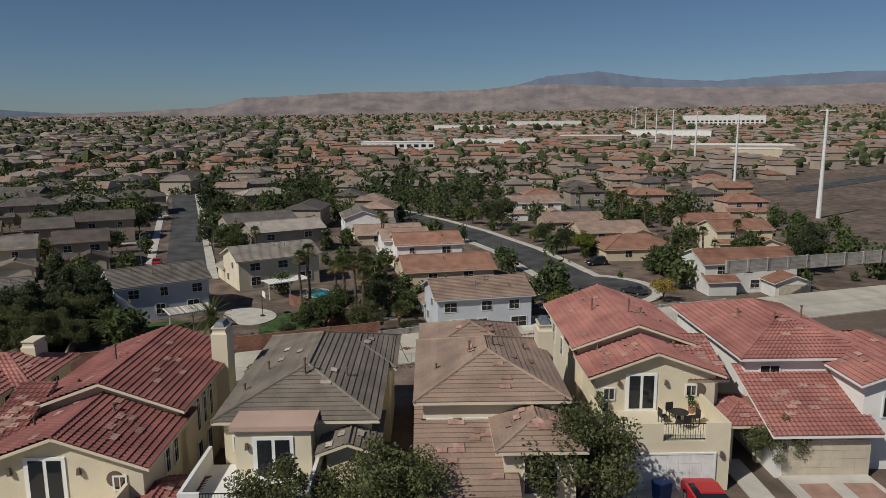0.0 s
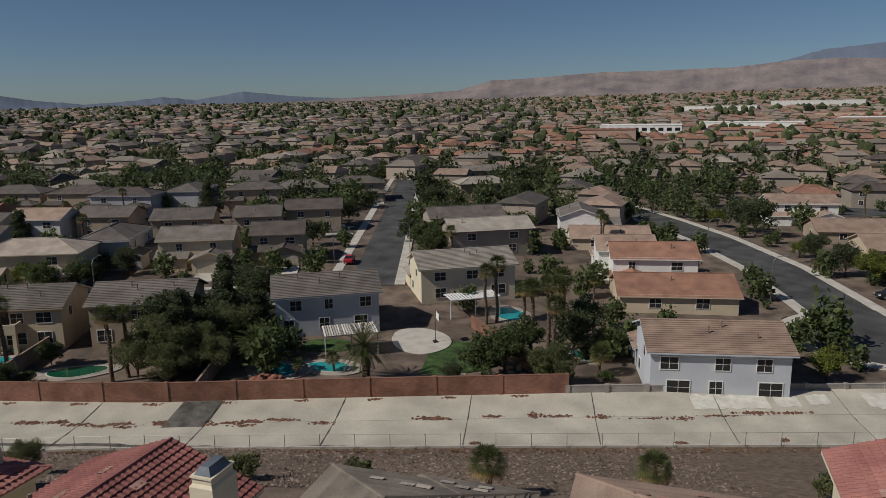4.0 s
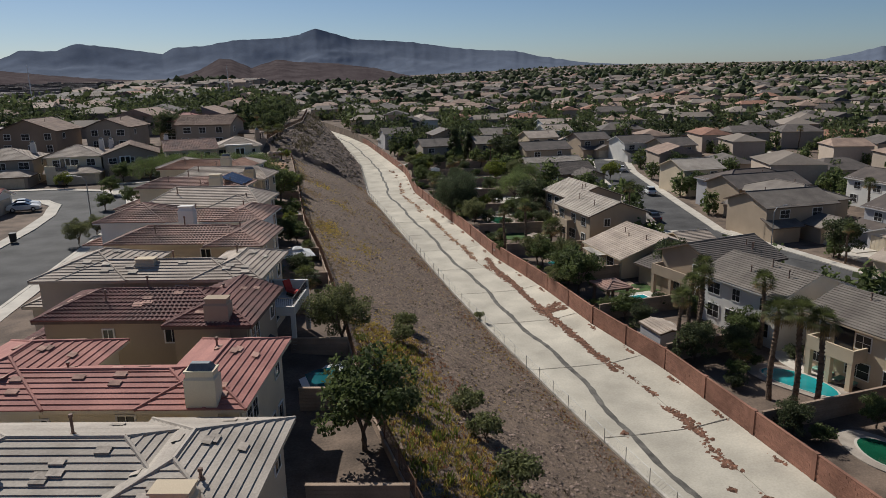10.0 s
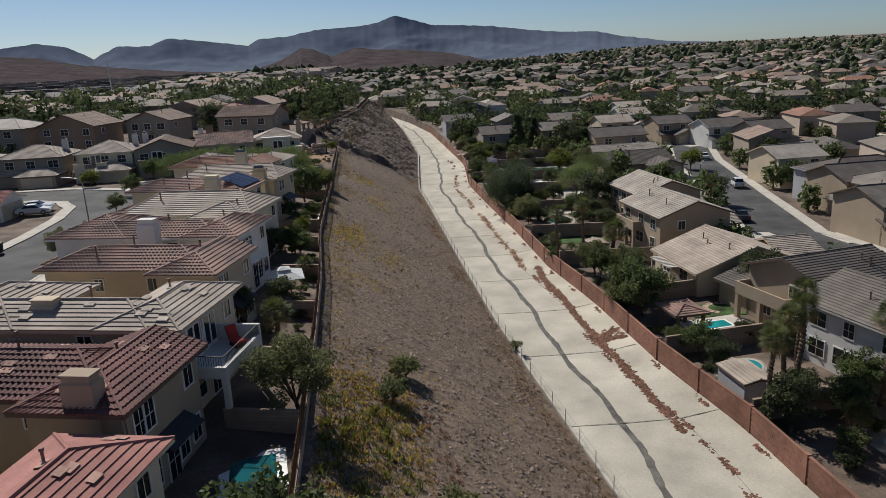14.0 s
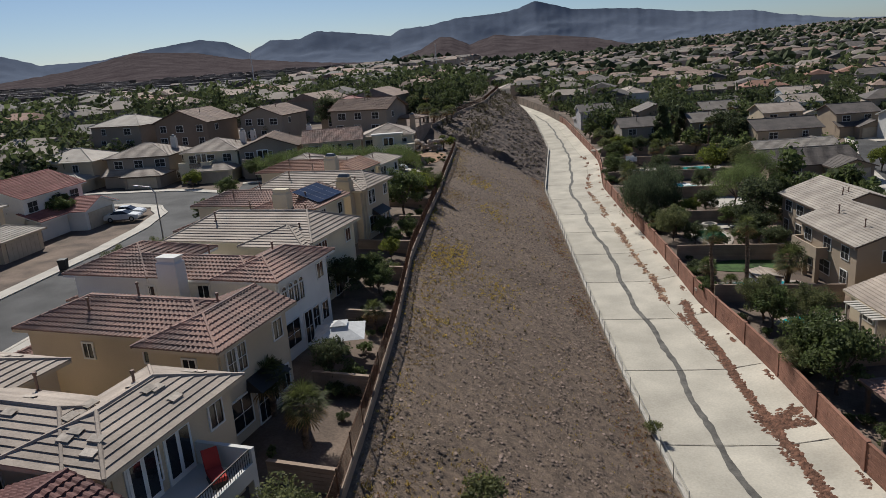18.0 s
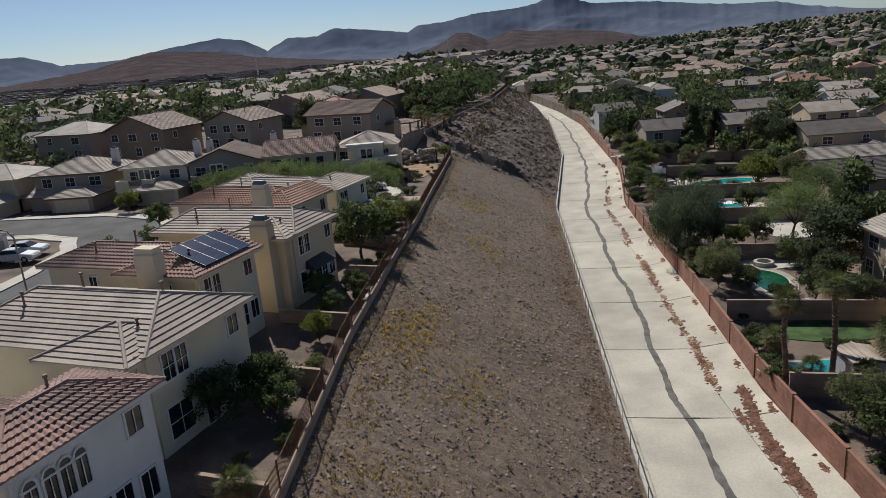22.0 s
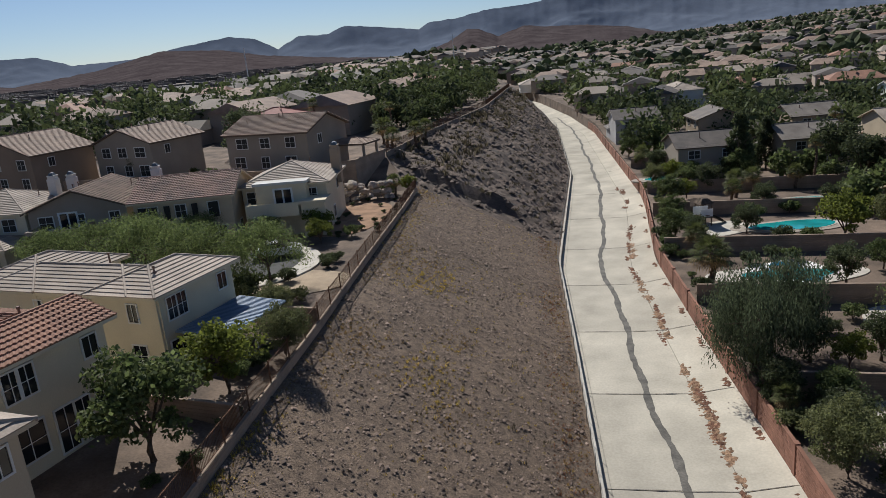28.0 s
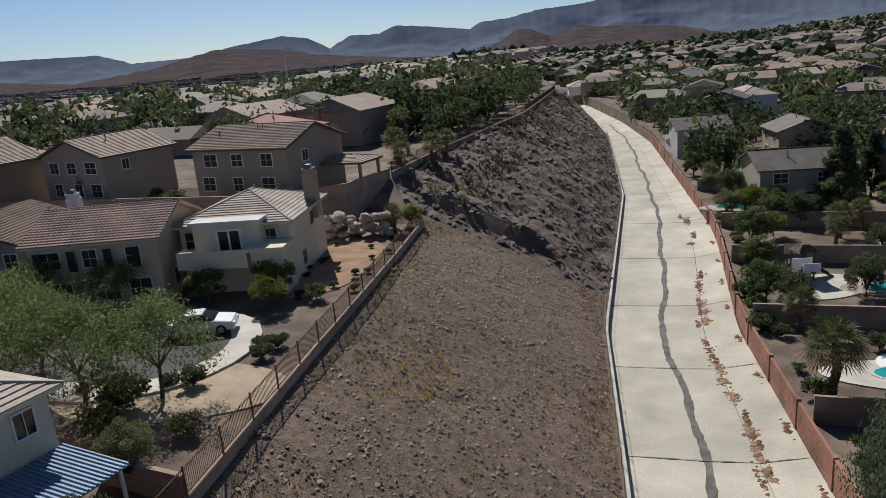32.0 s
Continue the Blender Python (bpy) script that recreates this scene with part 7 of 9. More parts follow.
KINDS = {  # height, trunk, trunk radius, reach, limbs, leaves, leaves per clump, leaf size, extra clumps, words
    "broad": (6.0, 1.3, 0.16, 2.6, 6, "green", 125, 0.21, 22, "dense green broadleaf tree in a back yard"),
    "dark": (6.6, 1.3, 0.18, 2.7, 7, "dark", 125, 0.20, 22, "dark green leafy tree in a back yard"),
    "bright": (5.6, 1.1, 0.14, 2.4, 6, "bright", 125, 0.20, 20, "yellow-green leafy tree in a back yard"),
    "olive": (6.0, 1.2, 0.16, 2.6, 7, "olive", 260, 0.125, 24, "olive-green feathery tree in a yard"),
    "pine": (9.0, 1.0, 0.17, 2.6, 5, "dark", 150, 0.25, 0, "tall dark green pine tree"),
    "pepper": (7.4, 2.0, 0.24, 3.3, 7, "blue", 330, 0.16, 34, "grey-green weeping pepper tree hanging over the wall"),
    "verde": (6.0, 1.8, 0.12, 3.3, 6, "verde", 190, 0.15, 30, "light green palo verde tree with an open feathery crown"),
    "autumn": (4.6, 1.4, 0.12, 2.0, 6, "gold", 90, 0.18, 10, "small golden-brown tree by the kerb"),
    "bush": (1.5, 0.25, 0.05, 0.9, 6, "green", 55, 0.13, 8, "rounded green garden shrub in gravel"),
    "sagebush": (1.3, 0.2, 0.05, 0.95, 6, "olive", 60, 0.11, 9, "grey-green desert shrub on the embankment"),
    "darkbush": (1.3, 0.2, 0.05, 0.9, 6, "dark", 60, 0.11, 9, "dark clipped shrub in gravel"),
}
FRONDS = {"fan": 9.0, "fanlow": 4.0, "date": 5.4}


def palm_template(kind):
    h = FRONDS[kind]
    r = random.Random(int(h * 10))
    words = {"fan": "tall fan palm with a thin trunk", "fanlow": "short fan palm with a full green head", "date": "thick date palm with long arching fronds"}[kind]
    t = thing("palm", 0, 0, 0, 0, words, "palm tree")
    r0 = {"fan": 0.2, "fanlow": 0.2, "date": 0.38}[kind]
    th = h - (1.0 if kind != "date" else 1.4)
    pts = [(0.12 * math.sin(k * 0.9), 0.1 * math.sin(k * 0.6), th * k / 8 - 0.1) for k in range(9)]
    tr = MB().tube(pts, [r0 * (1.25 - 0.35 * k / 8) for k in range(9)], 9)
    for k in range(1, int(th / 0.35)):
        z = k * 0.35
        tr.tube([(0.12 * math.sin(z / th * 8 * 0.9), 0.1 * math.sin(z / th * 8 * 0.6), z), (0.12 * math.sin(z / th * 7.2), 0.1 * math.sin(z / th * 4.8), z + 0.12)], [r0 * 1.12, r0 * 1.28], 9)
    part("trunk", tr, M_PALMBARK, t)
    fr, dead = MB(), MB()
    n = {"fan": 44, "fanlow": 46, "date": 62}[kind]
    top = Vector(pts[-1])
    for k in range(n):
        a = k * 2.4
        e = radians(85 - 125 * (k / n) ** 0.85)
        ln = {"fan": 1.05, "fanlow": 1.2, "date": 3.1}[kind] * r.uniform(0.85, 1.15)
        dv = Vector((math.cos(a) * math.cos(e), math.sin(a) * math.cos(e), math.sin(e)))
        side = Vector((-math.sin(a), math.cos(a), 0))
        out = dead if kind != "date" and k > n * 0.8 else fr
        if kind == "date":
            p, q = [], top.copy()
            dd = dv.copy()
            for s in range(9):
                p.append(q.copy())
                q = q + dd * (ln / 8)
                dd = (dd + Vector((0, 0, -0.13))).normalized()
            for s in range(8):
                u = side * 0.03
                out.poly([p[s] - u, p[s] + u, p[s + 1] + u * 0.7, p[s + 1] - u * 0.7])
                for sg in (1, -1):
                    for w in (0.0, 0.33, 0.66):
                        c = p[s].lerp(p[s + 1], w)
                        fwd = (p[s + 1] - p[s]).normalized()
                        ll = 0.46 * (1 - 0.5 * abs(s - 3.5) / 4)
                        tip = c + side * sg * ll * 0.85 + fwd * ll * 0.6 - Vector((0, 0, 0.10))
                        out.poly([c, c + fwd * 0.09, tip])
        else:
            st = top + dv * ln * 0.75 + Vector((0, 0, -0.06))
            u = side * 0.02
            out.poly([top - u, top + u, st + u, st - u])
            nv = dv.cross(side).normalized()
            for b in range(13):
                w = radians(-100 + 200 * b / 12)
                dirn = (dv * math.cos(w) + side * math.sin(w)).normalized()
                w2 = radians(-100 + 200 * (b + 0.6) / 12)
                d2 = (dv * math.cos(w2) + side * math.sin(w2)).normalized()
                L2 = ln * 0.72 * r.uniform(0.85, 1.1)
                out.poly([st, st + dirn * L2 * 0.6 - Vector((0, 0, 0.03)), st + (dirn + d2) * 0.5 * L2 - Vector((0, 0, 0.22 * L2)), st + d2 * L2 * 0.6 - Vector((0, 0, 0.03))])
    part("fronds", fr, LEAF["palm"], t)
    if dead.f:
        part("dead_skirt", dead, LEAF["dry"], t, "hanging dry brown fronds")
    return t


MADE = {}
tree_rng = random.Random(21)


YARD_SITES = []
def own_planting(x, y):
    """The back yards by the wash wall whose trees are set out one by one below."""
    return 100 < y < 204 and x < 60


def filler(kind, x, y, s):
    """A tree of its own near the wash; further in, one of the joined yard trees."""
    if own_planting(x, y):
        return
    if x - wall_x(y) > 7 and kind not in ("fan", "fanlow"):
        k = s * (2.3 if "bush" not in kind else 0.9)
        YARD_SITES.append((x, y, ground_z(x, y), k))
    else:
        tree(kind, x, y, s)


def tree(kind, x, y, s=1.0, z=None, rot=None, tilt=0.0, stretch=1.0):
    zz = ground_z(x, y) if z is None else z
    if kind not in MADE:
        MADE[kind] = tree_template(kind)
        base = MADE[kind]
        m = pose(x, y, zz - 0.05, tilt, 0, tree_rng.uniform(0, 360)) @ Matrix.Diagonal((s, s, s * stretch, 1))
        base.matrix_basis = m
        MADE[kind + "_s"] = (s, s, s * stretch)
        return base
    s0 = MADE[kind + "_s"]
    m = pose(x, y, zz - 0.05, tilt, 0, tree_rng.uniform(0, 360) if rot is None else rot) @ Matrix.Diagonal((s / s0[0], s / s0[1], s * stretch / s0[2], 1))
    return copy_thing(MADE[kind], m)


# across the wash: palms and trees by the red wall
for x, y, s in ((50.2, 54.5, 1.0), (51.4, 53.0, 1.05), (52.4, 51.6, 1.0), (51.5, 38.6, 0.95), (53.0, 37.6, 0.9), (77.5, 0.2, 0.95), (78.6, -1.2, 1.05), (69.5, -8.0, 1.0), (68.3, -9.4, 1.05), (70.5, -9.8, 1.1), (48.6, 65.5, 0.9), (50.2, 66.3, 0.95), (55.8, 64.5, 0.9), (46.2, 62.9, 0.85), (129, -20.4, 0.9), (131, -20, 0.95), (52.8, 70.8, 0.9)):
    tree("fan", x, y, s)
for x, y, s in ((60.5, -13.5, 0.9), (63.6, -46.6, 0.5), (64.2, -49.9, 0.45), (63.7, -51.9, 0.5), (57.6, 16.0, 0.6), (55.8, 19.5, 0.5), (51.3, 60.5, 0.7)):
    tree("fanlow", x, y, s)
tree("date", 55.5, 11.8, 1.0)
tree("date", 57.5, 26.5, 0.85, tilt=24, rot=0)
for k, x, y, s in (("pine", 58, 33.5, 0.95), ("olive", 53.5, 33.5, 1.15), ("olive", 56.0, 30.2, 1.0), ("olive", 60.5, 36.0, 1.1), ("olive", 62.5, 30.0, 1.1), ("pine", 62, 26, 0.85), ("dark", 66.5, 35, 1.0), ("pine", 73, 35, 1.05), ("dark", 69, 30, 1.0),
                   ("broad", 59.8, -3.0, 0.95), ("broad", 64.5, -5.0, 0.9), ("dark", 66, -11, 1.0), ("dark", 72, -13, 0.95), ("bright", 61.4, -37.6, 0.75), ("autumn", 66.0, -58.5, 0.95), ("dark", 86, -69, 1.0), ("pine", 88, -73, 0.8), ("bright", 107, -62, 1.1), ("dark", 112, -60, 1.0), ("dark", 123, -59, 0.95), ("bright", 128, -58, 0.7), ("dark", 150, -56, 1.5), ("dark", 157, -55, 1.3), ("bright", 163, -51, 0.9), ("dark", 82, -98, 1.3), ("pine", 88, -104, 1.0), ("dark", 92, -108, 1.3), ("broad", 99, -96, 0.9),
                   ("broad", 44.4, 84.8, 1.0), ("broad", 44.2, 88.2, 0.95), ("broad", 43.6, 97.2, 0.72), ("broad", 46.0, 74.6, 0.62), ("dark", 46.6, 71.6, 0.5), ("dark", 47.4, 62.0, 0.7), ("olive", 53.5, 75.5, 0.5), ("dark", 57.5, 86.5, 0.95), ("bush", 49.5, 95.6, 0.9),
                   ("bright", 41.5, 206, 0.8), ("bright", 44, 209, 0.75), ("pine", 57.5, 215, 0.95), ("dark", 66, 197, 1.3), 
                   ("olive", 61, 172, 1.0)):
    tree(k, x, y, s)
for k, x, y, s in (("dark", 62.0, 38.0, 1.2), ("olive", 58.5, 37.5, 1.0), ("pine", 65.5, 31.5, 1.0), ("dark", 80.0, 33.0, 1.1), ("dark", 84.0, 37.0, 1.0)):
    tree(k, x, y, s)
for k, x, y, s in (("bright", -4.5, 180.2, 0.45), ("fanlow", 0.6, 190.5, 0.9), ("broad", -22.5, 179.0, 0.7), ("fanlow", -25.5, 180.5, 0.8), ("bright", -36.5, 181.0, 0.6), ("fanlow", -44.5, 180.5, 0.9), ("broad", -56.0, 181.0, 0.9), ("broad", 0.8, 226.0, 1.0), ("broad", -1.5, 234.0, 1.25), ("bright", -4.0, 244.0, 1.1), ("broad", 0.0, 252.0, 1.2), ("broad", -3.0, 266.0, 1.4), ("olive", -8.0, 222.0, 1.0), ("fanlow", -1.8, 196.5, 1.1), ("fanlow", -3.5, 200.5, 1.0), ("broad", -16.0, 205.0, 1.0), ("fan", -19.4, 214.0, 0.8),
                   ("olive", 5.8, 133.4, 0.5), ("sagebush", 1.6, 136.6, 1.3), ("sagebush", 5.9, 137.2, 0.9), ("bush", 4.4, 155.6, 0.9), ("bright", 2.0, 153.4, 0.5), ("bush", 3.2, 176.0, 1.2)):
    tree(k, x, y, s)
for k, x, y, s in (("olive", 50.6, 31.6, 0.9), ("olive", 52.5, 36.2, 0.95), ("olive", 56.8, 35.2, 1.1), ("olive", 54.2, 28.6, 0.85), ("dark", 60.2, 32.6, 1.0), ("pine", 55.4, 33.4, 0.8)):
    tree(k, x, y, s)
# street trees and yards further in
for k, x, y, s in (("bright", 112, 62, 0.85), ("pine", 101, 86, 1.15), ("dark", 98, 64, 0.85), ("broad", 84, 70, 0.95), ("bright", 86, 74, 0.9), ("broad", 87, 66, 0.9), ("dark", 128, 40, 0.9), ("dark", 134, 20, 0.95), ("broad", 118, 13, 1.1), ("broad", 123, 15, 1.2), ("dark", 150, 14, 1.2), ("dark", 158, 40, 1.0), ("dark", 183, 22, 1.2), ("dark", 196, -3, 1.3), ("dark", 170, -2, 1.2), ("pine", 160, 78, 1.1), ("dark", 86, 92, 1.0), ("broad", 91, 140, 1.0), ("dark", 73, 133, 0.9), ("bright", 83, 168, 0.9), ("dark", 68, 146, 0.9), ("broad", 101, 170, 1.1)):
    tree(k, x, y, s)
# above the wash: back yards and embankment
for k, x, y, s in (("broad", 15.3, 39.0, 0.98), ("fanlow", 11.9, 64.3, 0.8), ("olive", 14.6, 54.0, 0.85), ("dark", 11.0, 71.5, 0.45), ("broad", 9.6, 88.6, 0.55), ("broad", 10.4, 87.2, 0.45), ("bright", 9.4, 97.2, 0.4), ("bright", 7.6, 122.4, 0.85), ("broad", 7.2, 115.8, 0.95), ("dark", 7.8, 86.1, 0.55), ("broad", 7.2, 104.5, 0.42), ("olive", 8.9, 127.4, 0.62), ("fanlow", 11.9, 79.6, 0.55), ("broad", 9.4, 105.5, 0.4), ("fanlow", 9.0, 67.2, 0.8), ("broad", 8.8, 101.5, 0.35),
                   ("verde", 2.2, 140.5, 1.0), ("verde", -1.6, 139.3, 1.05), ("verde", -6.0, 141.5, 1.0), ("verde", -10.3, 143.6, 1.05), ("verde", -14.0, 144.0, 1.0), ("verde", -18.0, 143.0, 0.95), ("verde", -10, 152.5, 0.7), ("verde", -16, 151.5, 0.8), ("bright", 0.8, 156.8, 0.6), ("broad", -3.6, 154.6, 0.5), ("bright", 5.4, 176.8, 0.45), ("fanlow", 4.4, 174.5, 0.7), ("fanlow", -2.0, 160.2, 0.6),
                   ("broad", -21.5, 170.3, 0.7), ("dark", -24, 196, 1.3), ("fan", -33, 178.5, 0.75), ("fan", -36, 180, 0.8), ("fanlow", -14, 177, 0.8), ("fanlow", 2.6, 197, 1.0), ("fanlow", 3.0, 203, 0.9), ("fan", -3, 205, 0.7), ("broad", -22, 132, 0.6), ("broad", -16, 121, 0.55), ("broad", -19, 117.5, 0.5), ("olive", -15.5, 93.5, 0.6), ("broad", -41, 113, 0.95), ("broad", -38, 116, 0.9), ("bright", -33, 143, 0.6), ("broad", -24, 148, 0.7), ("olive", -15, 99, 0.5),
                   ("sagebush", 19.6, 59.9, 1.15), ("sagebush", 23.2, 44.4, 1.3), ("sagebush", 22.7, 48.2, 1.3), ("sagebush", 23.8, 38.5, 1.6), ("sagebush", 21.8, 33.4, 1.7), ("sagebush", 20.5, 64.1, 1.25), ("sagebush", 18.0, 45.0, 1.2), ("sagebush", 30.9, 80.8, 0.7), ("sagebush", 23.5, 12.0, 1.3), ("olive", 22.5, 26.0, 0.4), ("fanlow", 22, -3.5, 0.75), ("fanlow", 23, -13, 0.75), ("sagebush", 24.5, 5.0, 1.1), ("sagebush", 26, -24, 1.2), ("fanlow", 21.5, 30.5, 0.5), ("darkbush", 14.6, 46.0, 1.0)):
    tree(k, x, y, s)
# in front of the near houses
for k, x, y, s in (("olive", -7.0, 2.2, 0.95), ("olive", -6.4, -2.6, 1.0), ("olive", -6.6, -12.4, 1.15), ("olive", -3.6, -26.4, 0.62), ("darkbush", -2.0, -28.6, 1.1), ("darkbush", -3.4, -29.6, 0.9), ("bush", 0.2, -34.2, 0.95), ("darkbush", -3.8, -36.6, 1.0), ("darkbush", -5.5, -37.5, 0.9), ("bush", -0.9, -22.9, 0.9), ("bush", -2.5, 9.0, 0.9)):
    tree(k, x, y, s)
for x, y, s in ((3.2, 142.0, 0.95), (5.3, 145.6, 0.8), (5.6, 147.2, 0.75), (4.6, 147.0, 0.7), (1.7, 141.9, 0.6), (-2.8, 140.6, 0.5), (1.0, 139.0, 1.5)):
    tree("darkbush", x, y, s)
yr = random.Random(4)
for _ in range(34):
    y = yr.uniform(66, 128)
    tree(yr.choice(("bush", "sagebush", "darkbush", "bush")), fence_x(y) - yr.uniform(0.8, 3.0), y, yr.uniform(0.35, 0.8))
for _ in range(22):
    y = yr.uniform(153, 173)
    tree("darkbush", fence_x(y) - yr.uniform(1, 8), y, yr.uniform(0.25, 0.45), z=9.15)
# filler trees and shrubs in the yards across the wash
spots = [(o.location.x, o.location.y) for o in scene.objects if o.name.startswith("house")]
for _ in range(210):
    y = yr.uniform(-60, 235)
    x = wall_x(y) + 2 + 130 * yr.random() ** 1.4
    if min(math.hypot(x - a, y - b) for a, b in spots) < 8.2:
        continue
    if abs(x - np.interp(y, (20, 50, 80, 112, 140, 180, 212), (91, 84, 80, 74, 80, 89, 100))) < 6.5 and y > 18:
        continue
    if abs(y - np.interp(x, (96, 160, 250), (21.5, 30, 42))) < 7 and x > 92:
        continue
    if -64 < y < -36 and x > 58:
        continue
    if (46 < x < 66 and 8 < y < 62) or (x < 55 and 62 < y < 117) or (x < 46 and 154 < y < 170):
        continue
    near = x - wall_x(y) < 12
    filler(yr.choice(("dark", "dark", "broad", "olive", "bush", "pine", "dark", "fan", "bright")) if not near else yr.choice(("bush", "darkbush", "dark", "olive", "broad", "bush")), x, y, yr.uniform(0.45, 0.95))


for _ in range(95):
    y = yr.uniform(62, 232)
    x = wall_x(y) + 1.2 + 34 * yr.random() ** 1.2
    if min(math.hypot(x - a, y - b) for a, b in spots) < 7.6 or (x < 53 and 105 < y < 119) or (x < 48 and (172 < y < 186 or 208 < y < 217)) or (x < 55 and 62 < y < 117) or (x < 46 and 154 < y < 170) or (x < 50 and (64 < y < 84 or 100 < y < 106 or 126 < y < 132)):
        continue
    filler(yr.choice(("dark", "broad", "olive", "bush", "dark", "broad", "bush", "bright", "fanlow")), x, y, yr.uniform(0.45, 0.95))


# thick planting along the wash wall and between the yards
pr = random.Random(77)
for _ in range(150):
    y = pr.uniform(98, 236)
    x = wall_x(y) + 1.0 + 26 * pr.random() ** 1.25
    if min(math.hypot(x - a, y - b) for a, b in spots) < 7.4 or (x < 46 and 154 < y < 184) or (x < 54 and 108 < y < 119) or (x < 48 and 207 < y < 217) or (x < 50 and (126 < y < 132)):
        continue
    filler(pr.choice(("broad", "olive", "dark", "bright", "bush", "broad", "fanlow", "bush", "olive")), x, y, pr.uniform(0.35, 0.85))
for _ in range(46):
    y = pr.uniform(62, 116)
    x = wall_x(y) + 0.9 + 1.6 * pr.random() if pr.random() < 0.6 else pr.uniform(54, 72)
    if min(math.hypot(x - a, y - b) for a, b in spots) < 7.0 or (64 < y < 70.5 and x < 49):
        continue
    filler(pr.choice(("bush", "darkbush", "broad", "bush", "olive")), x, y, pr.uniform(0.35, 0.6))
for k, x, y, s in (("dark", 51.8, 62.4, 0.6), ("broad", 54.5, 65.8, 0.7), ("dark", 49.6, 64.6, 0.55), ("broad", 56.2, 73.2, 0.6), ("dark", 51.5, 77.6, 0.35), ("bush", 52.8, 78.4, 0.8), ("dark", 48.4, 48.6, 0.5), ("bush", 49.8, 47.4, 1.0), ("broad", 55.4, 48.4, 0.5), ("darkbush", 57.5, 61.5, 1.2), ("bush", 50.0, 59.2, 1.1), ("darkbush", 48.6, 57.0, 1.1), ("bush", 53.0, 61.0, 0.8)):
    tree(k, x, y, s)


for k, x, y, q in (("broad", 52.0, 206.0, 0.9), ("dark", 40.0, 216.0, 0.7), ("broad", 45.0, 220.0, 0.85)):
    tree(k, x, y, q)


for _ in range(40):
    y = pr.uniform(104, 205)
    tree(pr.choice(("bush", "darkbush", "sagebush", "bush")), wall_x(y) + pr.uniform(0.7, 2.4), y, pr.uniform(0.5, 1.2))
# the planted back yards beyond the wall, from the palm pool onwards
for k, x, y, q in (("dark", 42.6, 125.0, 0.5), ("broad", 47.8, 122.2, 0.6), ("dark", 41.2, 130.0, 0.62), ("broad", 42.4, 135.0, 0.5), ("dark", 49.6, 128.2, 0.75), ("dark", 50.4, 119.6, 0.6), ("fan", 40.1, 105.2, 0.85), ("fan", 43.9, 107.0, 0.9), ("fanlow", 47.9, 106.6, 1.2), ("fanlow", 40.9, 110.1, 0.7), ("fanlow", 42.0, 105.4, 0.6), ("fanlow", 45.4, 104.9, 0.6), ("darkbush", 48.4, 105.4, 1.2), ("bush", 45.6, 112.4, 0.55), ("bush", 46.4, 112.4, 0.5), ("bush", 47.2, 112.3, 0.55), ("bush", 48.0, 112.2, 0.5),
                   ("olive", 40.3, 127.0, 0.85), ("darkbush", 44.9, 122.8, 1.4), ("dark", 50.2, 124.6, 0.7), ("dark", 51.8, 131.5, 1.2), ("broad", 48.8, 133.6, 0.6), ("fanlow", 38.9, 133.4, 0.6), ("dark", 38.8, 135.2, 0.55), ("darkbush", 41.6, 133.8, 1.5), ("bush", 40.8, 130.4, 1.2),
                   ("pepper", 38.6, 139.8, 1.05), ("pepper", 40.4, 143.4, 1.15), ("dark", 42.6, 141.4, 0.6), ("bright", 44.9, 140.4, 0.55), ("dark", 47.4, 141.6, 0.62), ("verde", 51.9, 142.6, 1.25), ("darkbush", 45.6, 146.6, 1.0), ("bush", 48.2, 149.4, 1.0), ("darkbush", 43.8, 149.0, 1.3), ("verde", 58.2, 155.6, 1.2), ("darkbush", 41.6, 150.6, 1.2),
                   ("dark", 50.5, 157.6, 0.66), ("fanlow", 38.6, 157.0, 1.3), ("darkbush", 43.6, 164.8, 1.1), ("bush", 48.0, 165.6, 1.0), ("bush", 41.0, 165.8, 1.0), ("broad", 55.2, 161.8, 0.55), ("fanlow", 39.0, 168.0, 0.9), ("darkbush", 46.4, 167.0, 1.0),
                   ("broad", 37.6, 174.2, 0.72), ("dark", 39.2, 172.3, 0.6), ("bright", 55.0, 171.4, 1.1), ("dark", 45.9, 176.0, 0.6), ("broad", 47.0, 178.6, 0.55), ("darkbush", 49.0, 172.6, 1.4), ("bush", 51.6, 171.8, 1.2), ("broad", 38.4, 184.2, 0.6), ("dark", 50.6, 187.0, 0.62), ("fanlow", 47.2, 190.4, 0.9),
                   ("broad", 39.2, 192.0, 0.8), ("bright", 42.0, 195.6, 0.6), ("fanlow", 48.6, 195.0, 1.0), ("fanlow", 51.6, 198.0, 0.9), ("broad", 43.2, 202.6, 0.7), ("dark", 46.0, 200.6, 0.7), ("fanlow", 57.6, 198.6, 0.9), ("dark", 58.0, 184.6, 0.6), ("bush", 53.0, 184.8, 1.3), ("pine", 51.7, 207.4, 1.15), ("dark", 65.4, 207.0, 1.4), ("olive", 43.2, 98.6, 0.8), ("olive", 46.4, 97.0, 0.75)):
    tree(k, x, y, q)


def on_street(x, y):
    lines = (((20, 50, 80, 112, 140, 180, 212), (91, 84, 80, 74, 80, 89, 100), True), ((96, 160, 250, 360), (21.5, 30, 42, 55), False), ((66, 96, 148, 200, 262), (-50, -50.5, -45.5, -30, -4), False), ((36, 70, 140, 210), (147, 140, 140, 146), True))
    return any(abs((x if up else y) - np.interp(y if up else x, a, b)) < 7.0 and a[0] - 6 < (y if up else x) < a[-1] for a, b, up in lines)


